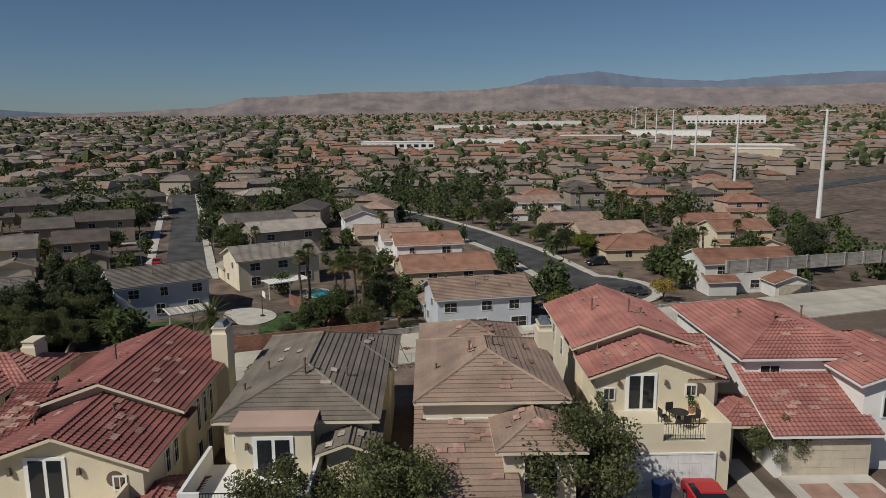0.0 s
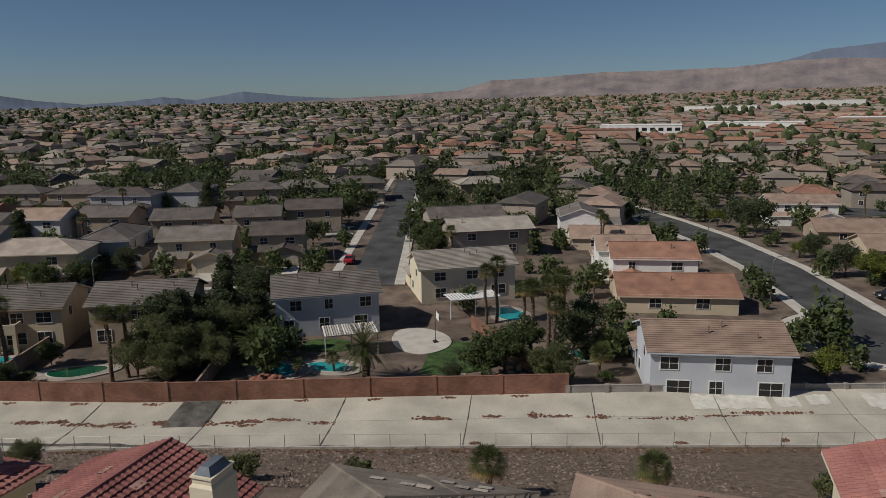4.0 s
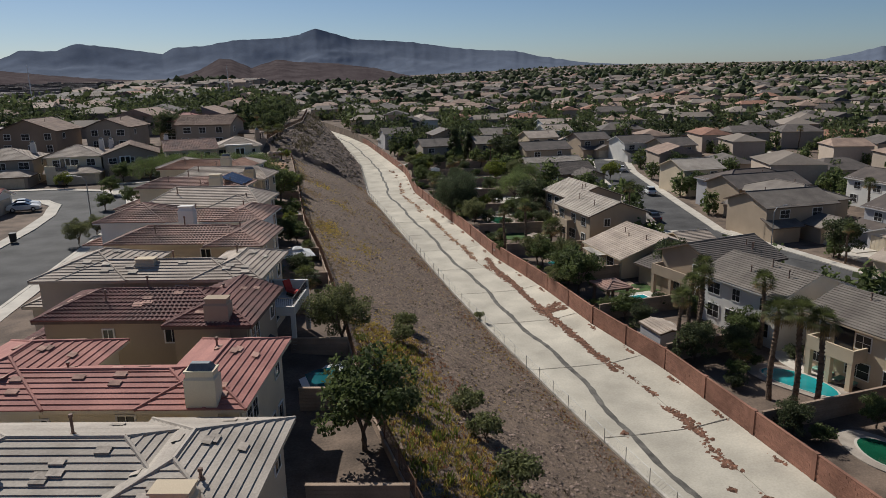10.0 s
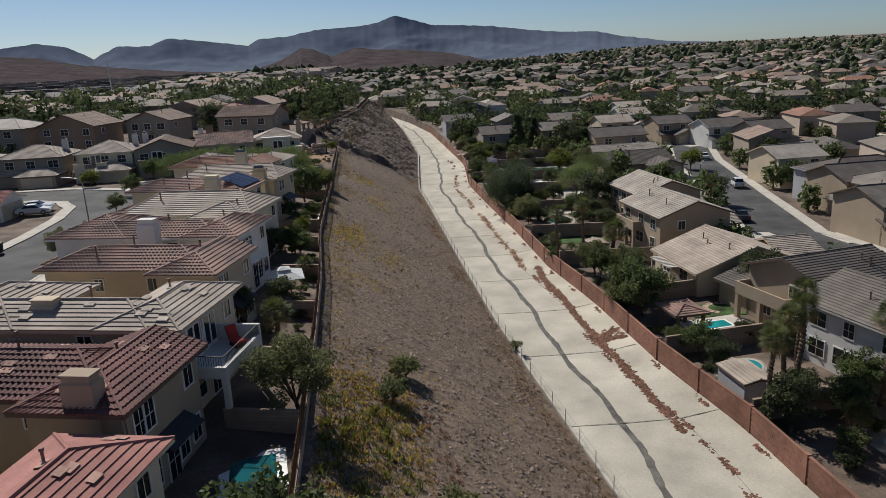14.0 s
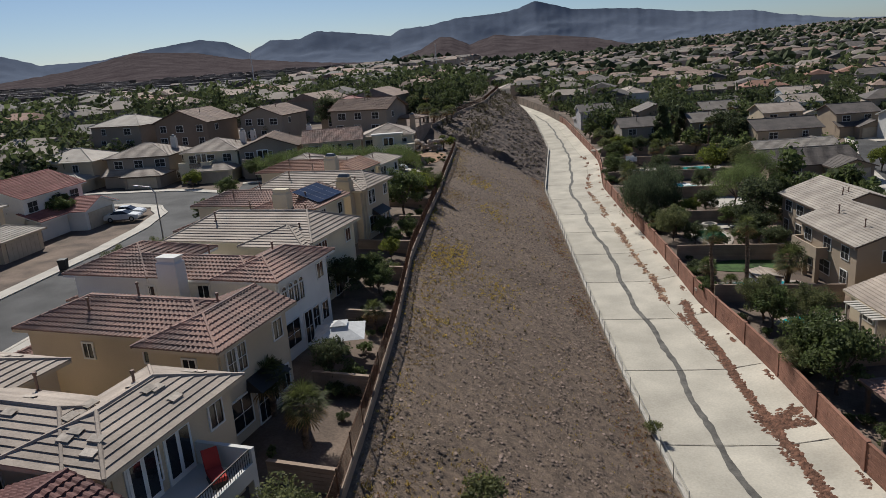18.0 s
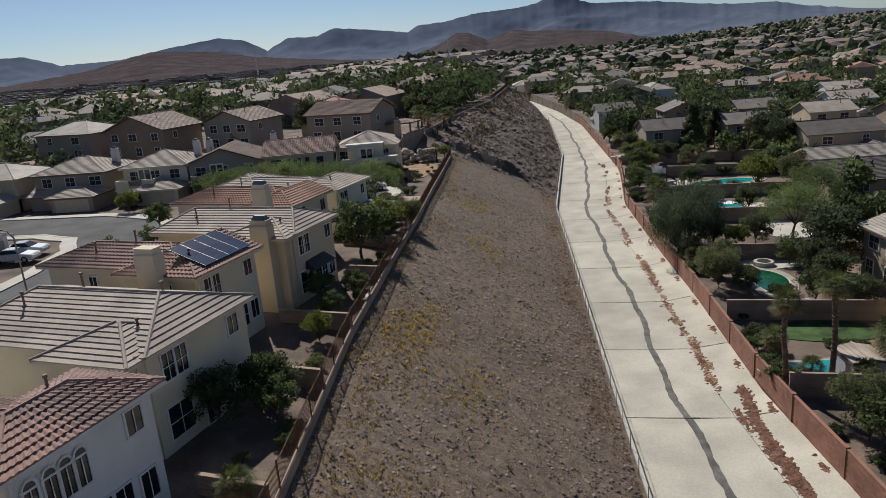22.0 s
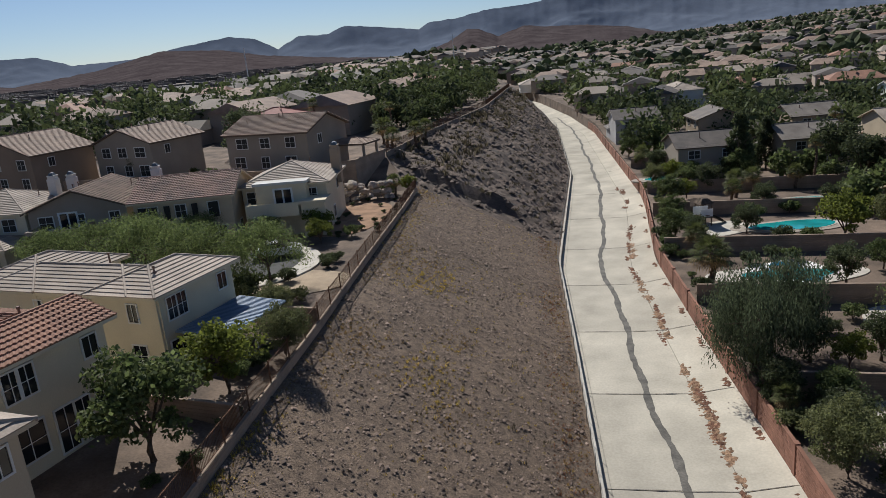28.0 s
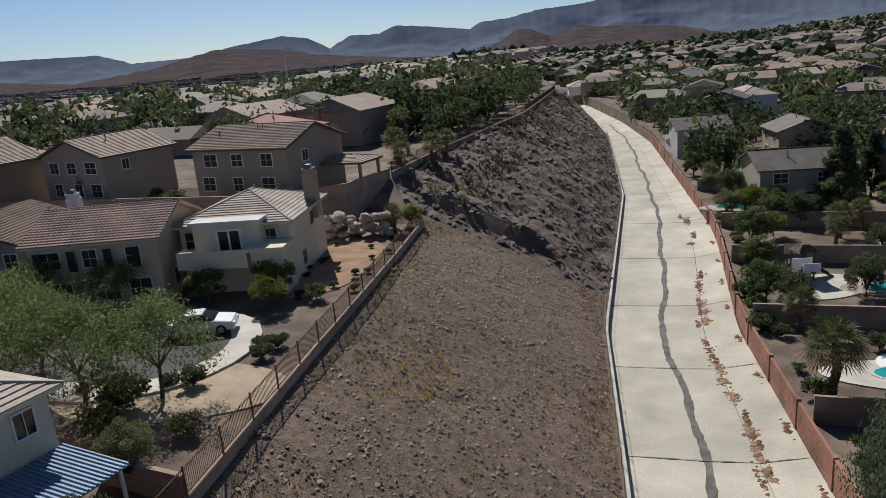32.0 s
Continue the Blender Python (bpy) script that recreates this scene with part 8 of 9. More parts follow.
for _ in range(900):
    y = pr.uniform(-150, 240)
    x = wall_x(y) + 7 + 230 * pr.random() ** 1.25
    d = min(math.hypot(x - a, y - b) for a, b in spots)
    if d < 8.0 or on_street(x, y) or (y < -90 and x > 225) or own_planting(x, y) or (x < 112 and -16 < y < 20) or (x < 66 and 40 < y < 62) or (x < 55 and 62 < y < 118):
        continue
    YARD_SITES.append((x, y, ground_z(x, y), pr.choice((0.8, 1.2, 1.6, 2.0, 2.4)) * pr.uniform(0.8, 1.2)))
for x, y, q in ((103, -97, 0.9), (208, -138, 1.0), (154, -94, 1.0), (157, -96, 1.1), (180, -92, 1.0), (92, -80, 0.8), (94, -83, 0.9), (88, -82, 0.7), (118, -92, 0.95), (121, -94, 1.0), (133, -95, 0.9), (136, -92, 1.0), (62, -8.5, 0.95), (66, -6, 1.05), (70, -5, 0.9)):
    tree("fan", x, y, q)
leafy_crowns("yard_trees", YARD_SITES, np.random.RandomState(5), 320, 0.6, LEAF["green"])
tagged(new("yard_trunks", (lambda m: ([m.tube([(x, y, z - 0.2), (x, y, z + 1.2 * k)], [0.09 * k, 0.06 * k], 6) for x, y, z, k in YARD_SITES], m)[1])(MB()).mesh("yard_trunks", M_BARK)), "brown trunks of the yard trees", "trees", kind="stuff")


# ---- pools, patios, lawns ----
def pool(x, y, r, sx, sy, rot, water=M_WATER, deck=1.5, seed=1, wob=0.10, z=None, words=""):
    zz = (flat_z(x, y) if z is None else z)
    p = thing("pool", x, y, zz, 0, words or "turquoise swimming pool with a pale concrete deck", "pool")
    part("deck", disc_mesh(0, 0, r + deck, 0.08, 0.25, 36, sx, sy, wob, rot, seed), M_CONC2 if deck > 2 else M_DECK, p)
    part("coping", disc_mesh(0, 0, r + 0.22, 0.12, 0.2, 36, sx, sy, wob, rot, seed), M_CONC2, p)
    part("water", disc_mesh(0, 0, r, 0.135, 0.2, 36, sx, sy, wob, rot, seed), water, p)


pool(54.8, 57.0, 3.2, 1.0, 0.55, 1.9, words="turquoise swimming pool beside tall palms")
pool(53.6, 44.2, 3.0, 0.9, 0.6, 1.9, M_WATERG, seed=3, wob=0.14)
pool(57.0, 22.3, 2.7, 0.95, 0.75, 1.9, seed=5, wob=0.14, words="curved turquoise pool with red boulders")
pool(58.8, 17.0, 2.4, 1.0, 0.7, 1.6, seed=7, wob=0.12)
pool(82.5, -3.0, 3.0, 1.0, 0.7, 0.6, seed=9)
pool(48.6, 71.9, 2.0, 1.0, 0.7, 0.4, M_WATER, 0.5)
pool(44.9, 108.6, 2.3, 1.6, 0.6, 0.05, M_WATER, 0.9)
pool(47.4, 98.8, 2.0, 1.2, 0.6, 0.2, M_WATER, 0.6)
pool(45.4, 128.4, 2.6, 1.25, 0.7, 1.5, M_WATERG, 1.2)
pool(46.4, 160.7, 2.8, 1.3, 0.62, 0.05, M_WATER, 2.2, seed=8, wob=0.16, words="blue swimming pool with a wide white deck")
pool(55.2, 191.1, 3.4, 1.3, 0.5, 0.1)
pool(51.8, 178.7, 3.6, 1.3, 0.6, 0.1)
pool(41.6, 211.0, 3.0, 1.2, 0.6, 0.1, M_WATER, 1.6)
pool(66.5, -12.2, 1.8, 1.0, 0.7, 0.5, M_WATERG, 1.0)
for x, y, r, sx, sy, rot, m, words, nm in ((63.8, 3.6, 6.4, 0.85, 1.0, 0.3, M_GRASS, "green lawn beside the red wall", "lawn"), (69.6, 8.0, 5.0, 1.1, 0.7, 0.45, M_CONC2, "pale concrete basketball patio", "patio"), (66.0, 19.5, 4.0, 0.6, 1.0, 0.2, M_GRASS, "small green lawn in a yard", "lawn"),
                                         (46.6, 115.6, 4.4, 1.1, 0.5, -0.05, M_GRASS, "green lawn behind a block wall", "lawn"), (43.4, 178.6, 4.2, 1.0, 0.7, 0.6, M_CONC2, "pale concrete play court", "patio"), (52.4, 148.0, 4.4, 0.8, 1.0, 0.3, M_CONC2, "pale concrete patio under a tree", "patio"), (46.2, 133.8, 3.4, 1.2, 0.5, 0.0, M_CONC2, "pale paved patio with seats", "patio"), (58.5, 60.0, 4.0, 0.7, 1.0, 0.0, M_CONC2, "pale concrete patio behind the house", "patio"), (50.3, 85.8, 2.4, 1.2, 0.6, 0.2, M_GRASS, "small lawn with round stepping stones", "lawn"), (48.0, 212.0, 2.4, 1.2, 0.6, 0.2, M_GRASS, "small green lawn by a wall", "lawn")):
    tagged(new(nm, disc_mesh(x, y, r, flat_z(x, y) + 0.05 + (0.02 if nm == "patio" else 0), 0.2, 36, sx, sy, 0.06, rot, int(x)).mesh(nm, m)), words, nm, kind="structure")
# play house with a slide, basketball post and a fire pit in the yards across the wash
def play_house(x, y, z, rz):
    t = thing("play_house", x, y, z, rz, "brown wooden play tower with a pitched roof and a slide", "play tower")
    for px in (-0.7, 0.7):
        for py in (-0.7, 0.7):
            part("post", MB().box(px - 0.06, px + 0.06, py - 0.06, py + 0.06, 0, 2.5), M_BROWN, t)
    part("platform", MB().box(-0.8, 0.8, -0.8, 0.8, 1.2, 1.3), M_BROWN, t)
    for sy in (-1, 1):
        mb = MB()
        mb.poly([(-0.95, sy * 0.95, 2.35), (0.95, sy * 0.95, 2.35), (0.95, 0, 3.1), (-0.95, 0, 3.1)])
        mb.poly([(-0.95, 0, 3.04), (0.95, 0, 3.04), (0.95, sy * 0.95, 2.29), (-0.95, sy * 0.95, 2.29)])
        part("roof_panel", mb, M_BROWN, t)
    for k in range(5):
        part("rail_slat", MB().box(-0.7 + k * 0.32, -0.58 + k * 0.32, -0.79, -0.74, 1.3, 1.95), M_BROWN, t)
    mb = MB()
    mb.poly([(0.8, -0.3, 1.25), (0.8, 0.3, 1.25), (3.0, 0.3, 0.15), (3.0, -0.3, 0.15)])
    for sy in (-0.3, 0.3):
        mb.poly([(0.8, sy, 1.2), (3.0, sy, 0.1), (3.0, sy, 0.32), (0.8, sy, 1.45)])
    part("slide", mb, M_SCREEN, t, "dark plastic slide")


def hoop(x, y, z, rz):
    t = thing("basketball_hoop", x, y, z, rz, "basketball hoop on a grey post beside a play court", "basketball hoop")
    part("post", MB().tube([(0, 0, 0), (0, 0, 2.6), (0, 0.5, 3.0)], [0.06, 0.06, 0.05], 8), M_METAL, t)
    part("base", MB().box(-0.4, 0.4, -0.5, 0.2, 0, 0.18, taper=0.05), M_METAL, t)
    part("backboard", MB().box(-0.85, 0.85, 0.5, 0.55, 2.75, 3.75), M_WHITE, t, "white backboard")
    ring = [(0.23 * math.cos(a * 0.5236), 0.82 + 0.23 * math.sin(a * 0.5236), 3.02) for a in range(13)]
    part("rim", MB().tube(ring, [0.015] * 13, 5), M_BROWN, t)


def fire_pit(x, y, z):
    t = thing("fire_pit", x, y, z, 0, "round pale stone fire pit on a patio", "fire pit")
    part("ring", disc_mesh(0, 0, 1.0, 0.42, 0.5, 28, 1, 1, 0.02, 0, 3), M_CONC2, t)
    part("ash_bed", disc_mesh(0, 0, 0.7, 0.435, 0.1, 28, 1, 1, 0.03, 0, 5), M_SCREEN, t, "dark ash bed")


play_house(41.4, 182.0, flat_z(41.4, 182.0) + 0.05, -10)
hoop(40.6, 174.6, flat_z(40.6, 174.6) + 0.08, 10)
fire_pit(46.2, 133.6, flat_z(46.2, 133.6) + 0.1)
fire_pit(46.6, 121.4, flat_z(46.6, 121.4) + 0.02)
# long back-yard pools above the wash
for x, y, w, l in ((13.4, 47.6, 2.2, 5.0), (8.9, 107.6, 1.4, 3.6)):
    p = thing("pool", x, y, left_z(y), 11, "narrow dark pool with a white coping in a back yard", "pool")
    part("coping", MB().box(-w / 2 - 0.5, w / 2 + 0.5, -l / 2 - 0.5, l / 2 + 0.5, -0.1, 0.1), M_WHITE, p)
    part("water", MB().box(-w / 2, w / 2, -l / 2, l / 2, -0.05, 0.115), M_WATERD, p)


def boulders(n, place, smin, smax, seed, material, name, label):
    r = np.random.RandomState(seed)
    for _ in range(n):
        x, y, z = place(r)
        bm = bmesh.new()
        bmesh.ops.create_icosphere(bm, subdivisions=2, radius=1)
        s = r.uniform(smin, smax)
        sh = Vector((r.uniform(0.7, 1.3), r.uniform(0.7, 1.3), r.uniform(0.55, 0.9)))
        o = Vector((r.uniform(0, 50), 0, 0))
        for vert in bm.verts:
            k = 1 + 0.35 * noise.noise(vert.co * 1.3 + o)
            vert.co = Vector((vert.co.x * sh.x, vert.co.y * sh.y, vert.co.z * sh.z)) * k * s
        me = bpy.data.meshes.new(name)
        bm.to_mesh(me)
        bm.free()
        me.materials.append(material)
        ob = new(name, me)
        ob.matrix_basis = pose(x, y, z + s * 0.3, 0, 0, r.uniform(0, 360))
        tagged(ob, label, "boulder", "boulders")


boulders(46, lambda r: ((lambda u: (-3.6 + u * 8.0, 172.4 + 1.6 * u + r.normal(0, 0.3), 9.1 + r.uniform(0, 2.0)))(r.uniform(0, 1))), 0.35, 0.65, 3, M_BOULDER, "boulder", "pale grey boulder in a stacked rock wall")
boulders(7, lambda r: (54.6 + r.normal(0, 0.7), 22.8 + r.normal(0, 0.7), right_z(22)), 0.3, 0.6, 4, M_REDROCK, "boulder", "red-brown boulder at the pool edge")
boulders(22, lambda r: (57.5 + r.normal(0, 1.8), -3.6 + r.normal(0, 2.4), right_z(-3)), 0.2, 0.5, 5, M_BOULDER, "boulder", "pale boulder in a rock garden")


# yard with a plunge pool, lawn and stepping stones
yz = right_z(82) + 0.03
p = thing("pool", 50.4, 81.4, yz, 10, "small rectangular turquoise plunge pool in a pale deck", "pool")
part("deck", MB().box(-2.9, 3.6, -2.3, 1.9, -0.1, 0.07), M_CONC2, p)
part("coping", MB().box(-1.75, 1.75, -1.0, 1.0, -0.1, 0.12), M_WHITE, p)
part("water", MB().box(-1.5, 1.5, -0.75, 0.75, 0.0, 0.135), M_WATER, p)
ln = tagged(new("lawn", MB().box(49.4, 54.9, 83.7, 88.4, yz - 0.1, yz + 0.05).mesh("lawn", M_GRASS)), "clipped green lawn with curved stepping stones", "lawn", kind="structure")
M_STEP = mat("pink_stepping_stone", (0.42, 0.29, 0.23), 0.9, 0.08, rnd=0.08)
STEP = MB().box(-0.32, 0.32, -0.22, 0.22, 0, 0.035, taper=0.03).mesh("stepping_stone", M_STEP)
for q in range(11):
    a = radians(60 + 17 * q)
    part("stepping_stone", STEP, None, ln, m=pose(53.4 + 1.9 * math.cos(a), 85.9 + 1.5 * math.sin(a), yz + 0.05, 0, 0, math.degrees(a)))
# kidney pool with a white deck in dark gravel
p = thing("pool", 46.5, 162.0, right_z(162), 0, "curved blue pool in a white deck with a small island", "pool")
part("deck", disc_mesh(0, 0, 3.4, 0.08, 0.25, 36, 0.95, 1.1, 0.16, 0.5, 4), M_WHITE, p)
part("water", disc_mesh(0.5, -0.4, 2.3, 0.12, 0.2, 36, 0.9, 1.2, 0.2, 0.4, 6), mat("blue_pool_water", (0.015, 0.15, 0.26), 0.05, 0.15, 0.5, 2.0, 0.05, spec=0.5), p)
part("island", disc_mesh(-0.6, 0.6, 0.7, 0.2, 0.2, 20, 1, 1, 0.1, 0, 2), M_YARD, p)

# ---- cars, bins, patio things, poles ----
M_TYRE = mat("tyre_rubber", (0.02, 0.02, 0.02), 0.9, 0.1)
M_RIM = mat("alloy_rim", (0.45, 0.45, 0.46), 0.35, 0.05, metal=0.8)


def paintwork(name, c):
    return mat("car_paint_" + name, c, 0.28, 0.03, 1.0, 5.0, spec=0.6)


def car(x, y, rz, colour, name, z=None, suv=False):
    """A parked car: body shell, cabin glass, lamps, wheels."""
    zz = flat_z(x, y) + 0.16 if z is None else z
    c = thing("car", x, y, zz, rz, "parked %s %s on pale concrete" % (name, "SUV" if suv else "saloon car"), "car", "parked cars")
    top = 1.72 if suv else 1.42
    side = [(-2.25, 0.35), (-2.28, 0.75), (-2.1, 0.95), (-1.1 if not suv else -1.95, 1.0 if not suv else 1.1), (2.0, 0.92) if False else (1.05, 0.98), (2.1, 0.82), (2.28, 0.6), (2.22, 0.32)]
    mb = MB()
    n = len(side)
    for yy, k in ((-0.88, 0.97), (-0.8, 1.0), (0.8, 1.0), (0.88, 0.97)):
        mb.v += [(a * k, yy, b if abs(yy) < 0.85 else b * 0.96) for a, b in side]
    for s in range(3):
        for i in range(n):
            j = (i + 1) % n
            mb.f.append((s * n + i, s * n + j, (s + 1) * n + j, (s + 1) * n + i))
    mb.f += [tuple(range(n))[::-1], tuple(3 * n + i for i in range(n))]
    mb.mi = [0] * len(mb.f)
    part("body", mb, paintwork(name, colour), c)
    a0, a1, b0, b1 = (-1.95, 1.05, -1.7, 0.35) if suv else (-1.45, 1.05, -0.85, 0.3)
    g = MB()
    g.v = [(a0, -0.78, 0.97), (a1, -0.78, 0.97), (a1, 0.78, 0.97), (a0, 0.78, 0.97), (b0, -0.64, top - 0.06), (b1, -0.64, top - 0.06), (b1, 0.64, top - 0.06), (b0, 0.64, top - 0.06)]
    g.f = [(4, 5, 6, 7), (0, 1, 5, 4), (1, 2, 6, 5), (2, 3, 7, 6), (3, 0, 4, 7)]
    g.mi = [0] * 5
    part("cabin_glass", g, M_GLASS, c)
    part("roof_panel", MB().box(b0 - 0.02, b1 + 0.02, -0.65, 0.65, top - 0.06, top, taper=0.05), paintwork(name, colour), c)
    for s in (-1, 1):
        part("headlight", MB().box(2.12, 2.27, s * 0.62 - 0.16, s * 0.62 + 0.16, 0.58, 0.72), M_WHITE, c)
        part("tail_light", MB().box(-2.31, -2.2, s * 0.66 - 0.12, s * 0.66 + 0.12, 0.68, 0.84), paintwork("lamp red", (0.3, 0.01, 0.01)), c)
    for wx in (-1.38, 1.38):
        for s in (-1, 1):
            w = part("wheel", MB().tube([(wx, s * 0.72, 0.33), (wx, s * 0.92, 0.33)], [0.33, 0.33], 16), M_TYRE, c)
            part("rim", MB().tube([(wx, s * 0.9, 0.33), (wx, s * 0.935, 0.33)], [0.2, 0.19], 12), M_RIM, w)


car(*plot(0.0, -19.8, 2.0, -21.3, -5.2, -22.6), 167, (0.42, 0.012, 0.02), "red", 8.2)
car(97.6, -60.8, 95, (0.02, 0.02, 0.022), "black", suv=True)
car(72, -56.2, 30, (0.03, 0.03, 0.033), "dark grey")
car(-31.2, 119.6, 10, (0.6, 0.6, 0.6), "white", 9.2)
car(-32.2, 122.4, 10, (0.5, 0.52, 0.55), "silver", 9.2)
car(-34.4, 147.2, 95, (0.03, 0.035, 0.05), "dark blue", 9.2, True)
car(91.5, 181.0, 72, (0.55, 0.55, 0.55), "white")
car(72.0, 121.5, 80, (0.05, 0.05, 0.055), "dark grey")
car(83.2, 146.5, 76, (0.6, 0.6, 0.58), "cream", None, True)
car(-0.6, 148.9, 20, (0.62, 0.62, 0.62), "white", 9.3)
car(103, 66, 15, (0.05, 0.05, 0.055), "black")
car(112.5, 28.2, 8, (0.35, 0.02, 0.03), "maroon")
car(132, -29.5, 10, (0.6, 0.6, 0.6), "white", None, True)

bn = thing("wheelie_bin", *plot(0.0, -19.8, 2.0, -21.3, -3.4, -20.6), 8.1, 15, "blue plastic wheelie bin beside a garage", "bin")
part("bin_body", MB().box(-0.32, 0.32, -0.36, 0.36, 0.0, 1.0, taper=-0.06), mat("bin_blue", (0.02, 0.05, 0.16), 0.5, 0.05), bn)
part("bin_lid", MB().box(-0.4, 0.4, -0.45, 0.45, 1.0, 1.08, taper=0.03), mat("bin_lid_blue", (0.03, 0.10, 0.32), 0.5, 0.05), bn)
bn2 = thing("wheelie_bin", -24.2, 97.2, 9.2, 15, "dark plastic wheelie bin on the street", "bin")
part("bin_body", MB().box(-0.32, 0.32, -0.36, 0.36, 0.0, 1.0, taper=-0.06), M_IRON, bn2)
part("bin_lid", MB().box(-0.4, 0.4, -0.45, 0.45, 1.0, 1.08, taper=0.03), M_IRON, bn2)

# terrace furniture
tb = thing("patio_table", *plot(0.0, -19.8, 2.0, -21.3, 0.0, -22.6), PZ + 2.92, 0, "dark round patio table on a terrace", "table")
part("tabletop", MB().tube([(0, 0, 0.7), (0, 0, 0.74)], [0.55, 0.55], 18), M_IRON, tb)
part("table_leg", MB().tube([(0, 0, 0), (0, 0, 0.7)], [0.2, 0.05], 8), M_IRON, tb)


def chair(x, y, z, rz):
    c = thing("patio_chair", x, y, z, rz, "dark metal patio chair on a terrace", "chair", "terrace chairs")
    part("seat", MB().box(-0.24, 0.24, -0.24, 0.24, 0.42, 0.46), M_IRON, c)
    part("backrest", MB().box(-0.24, 0.24, 0.2, 0.25, 0.46, 0.92), M_IRON, c)
    for sx in (-0.2, 0.2):
        for sy in (-0.2, 0.2):
            part("leg", MB().box(sx - 0.02, sx + 0.02, sy - 0.02, sy + 0.02, 0, 0.42), M_IRON, c)


for x, y, rz in ((0.8, -22.4, -90), (-0.8, -22.7, 90), (0.1, -21.7, 0), (-0.1, -23.5, 180), (0.8, -18.6, -60)):
    chair(*plot(0.0, -19.8, 2.0, -21.3, x, y), PZ + 2.92, rz)


def planter(x, y, z, s):
    p = thing("planter", x, y, z, 0, "green plant in a terracotta pot", "planter", "potted plants")
    part("pot", MB().tube([(0, 0, 0), (0, 0, 0.38 * s)], [0.16 * s, 0.24 * s], 12), TILE["terra"], p)
    part("plant", leaf_cloud("plant", [(0, 0, 0.75 * s, 0.35 * s), (0.1, 0, 1.05 * s, 0.22 * s)], 70, 0.12, "green", int(x * 9 + 99)), None, p)


for x, y, s in ((1.4, -18.2, 1.2), (1.5, -23.9, 0.9), (-0.6, -18.2, 0.8), (1.3, -17.8, 0.8)):
    planter(*plot(0.0, -19.8, 2.0, -21.3, x, y), PZ + 2.92, s)
for x, y in ((10.4, 63.2), (10.5, 66.0), (11.1, 65.8)):
    planter(x, y, 9.0, 0.8)

# white square patio umbrella
um = thing("patio_umbrella", 10.9, 74.4, 8.98, 12, "white square two-tier patio umbrella over a table", "umbrella")
part("pole", MB().tube([(0, 0, 0), (0, 0, 2.75)], [0.04, 0.04], 8), M_METAL, um)
cv = MB()
for k in range(4):
    a, b = radians(45 + 90 * k), radians(135 + 90 * k)
    cv.poly([(2.2 * math.cos(a), 2.2 * math.sin(a), 2.2), (2.2 * math.cos(b), 2.2 * math.sin(b), 2.2), (0.5 * math.cos(b), 0.5 * math.sin(b), 2.72), (0.5 * math.cos(a), 0.5 * math.sin(a), 2.72)])
part("canopy", cv, M_CANVAS, um)
cv = MB()
for k in range(4):
    a, b = radians(45 + 90 * k), radians(135 + 90 * k)
    cv.poly([(0.75 * math.cos(a), 0.75 * math.sin(a), 2.78), (0.75 * math.cos(b), 0.75 * math.sin(b), 2.78), (0, 0, 3.0)])
part("vent_canopy", cv, M_CANVAS, um)
for k in range(8):
    a = radians(45 * k)
    part("rib", MB().tube([(0, 0, 2.5), (1.6 * math.cos(a), 1.6 * math.sin(a), 2.08)], [0.012, 0.012], 4), M_METAL, um)


# patio covers, sheds
def slat_cover(x, y, z, rz, w, d, h, words, slats, material):
    c = thing("patio_cover", x, y, z, rz, words, "patio cover")
    for sx in (-w / 2 + 0.1, 0, w / 2 - 0.1):
        part("post", MB().box(sx - 0.07, sx + 0.07, -d / 2 + 0.05, -d / 2 + 0.19, 0, h), material, c)
    for sy in (-d / 2 + 0.1, d / 2 - 0.1):
        part("beam", MB().box(-w / 2, w / 2, sy - 0.06, sy + 0.06, h, h + 0.16), material, c)
    for k in range(slats):
        a = -w / 2 + w * (k + 0.5) / slats
        part("slat", MB().box(a - w / slats * 0.32, a + w / slats * 0.32, -d / 2 - 0.2, d / 2 + 0.1, h + 0.16, h + 0.22), material, c)


slat_cover(64.5, 15.8, right_z(17), 111 + 180, 6.4, 4.0, 2.6, "striped brown and white patio cover behind a house", 22, mat("striped_cover", (0.55, 0.50, 0.44), 0.6, 0.08, rnd=0.5))
slat_cover(82.2, 2.5, right_z(2), -66, 7.5, 3.4, 2.6, "white slatted patio cover behind a cream house", 16, M_WHITE)
slat_cover(57.2, 74.5, right_z(74), 100 + 180, 5.0, 3.2, 2.6, "white patio cover behind a house", 10, M_WHITE)


def shed(x, y, rz, w, d, words):
    s = thing("shed", x, y, flat_z(x, y), rz, words, "shed")
    pol, rid, gab = slopes(-w / 2, w / 2, -d / 2, d / 2, 2.1, "gx", 0.22, 0.15)
    part("wall", wall_box(-w / 2, w / 2, -d / 2, d / 2, -0.2, 2.1, gab), STUCCO["grey"], s)
    add_roof(s, pol, rid, "ash", 1, 9.0)
    part("door", MB().box(-0.5, 0.5, -d / 2 - 0.03, -d / 2 + 0.02, 0.02, 1.95), M_WHITE, s)


shed(46.6, 67.3, 96, 3.7, 2.4, "small grey garden shed by the red wall")
shed(45.6, 106.5, 96, 2.6, 2.2, "small grey garden shed beside a pool")
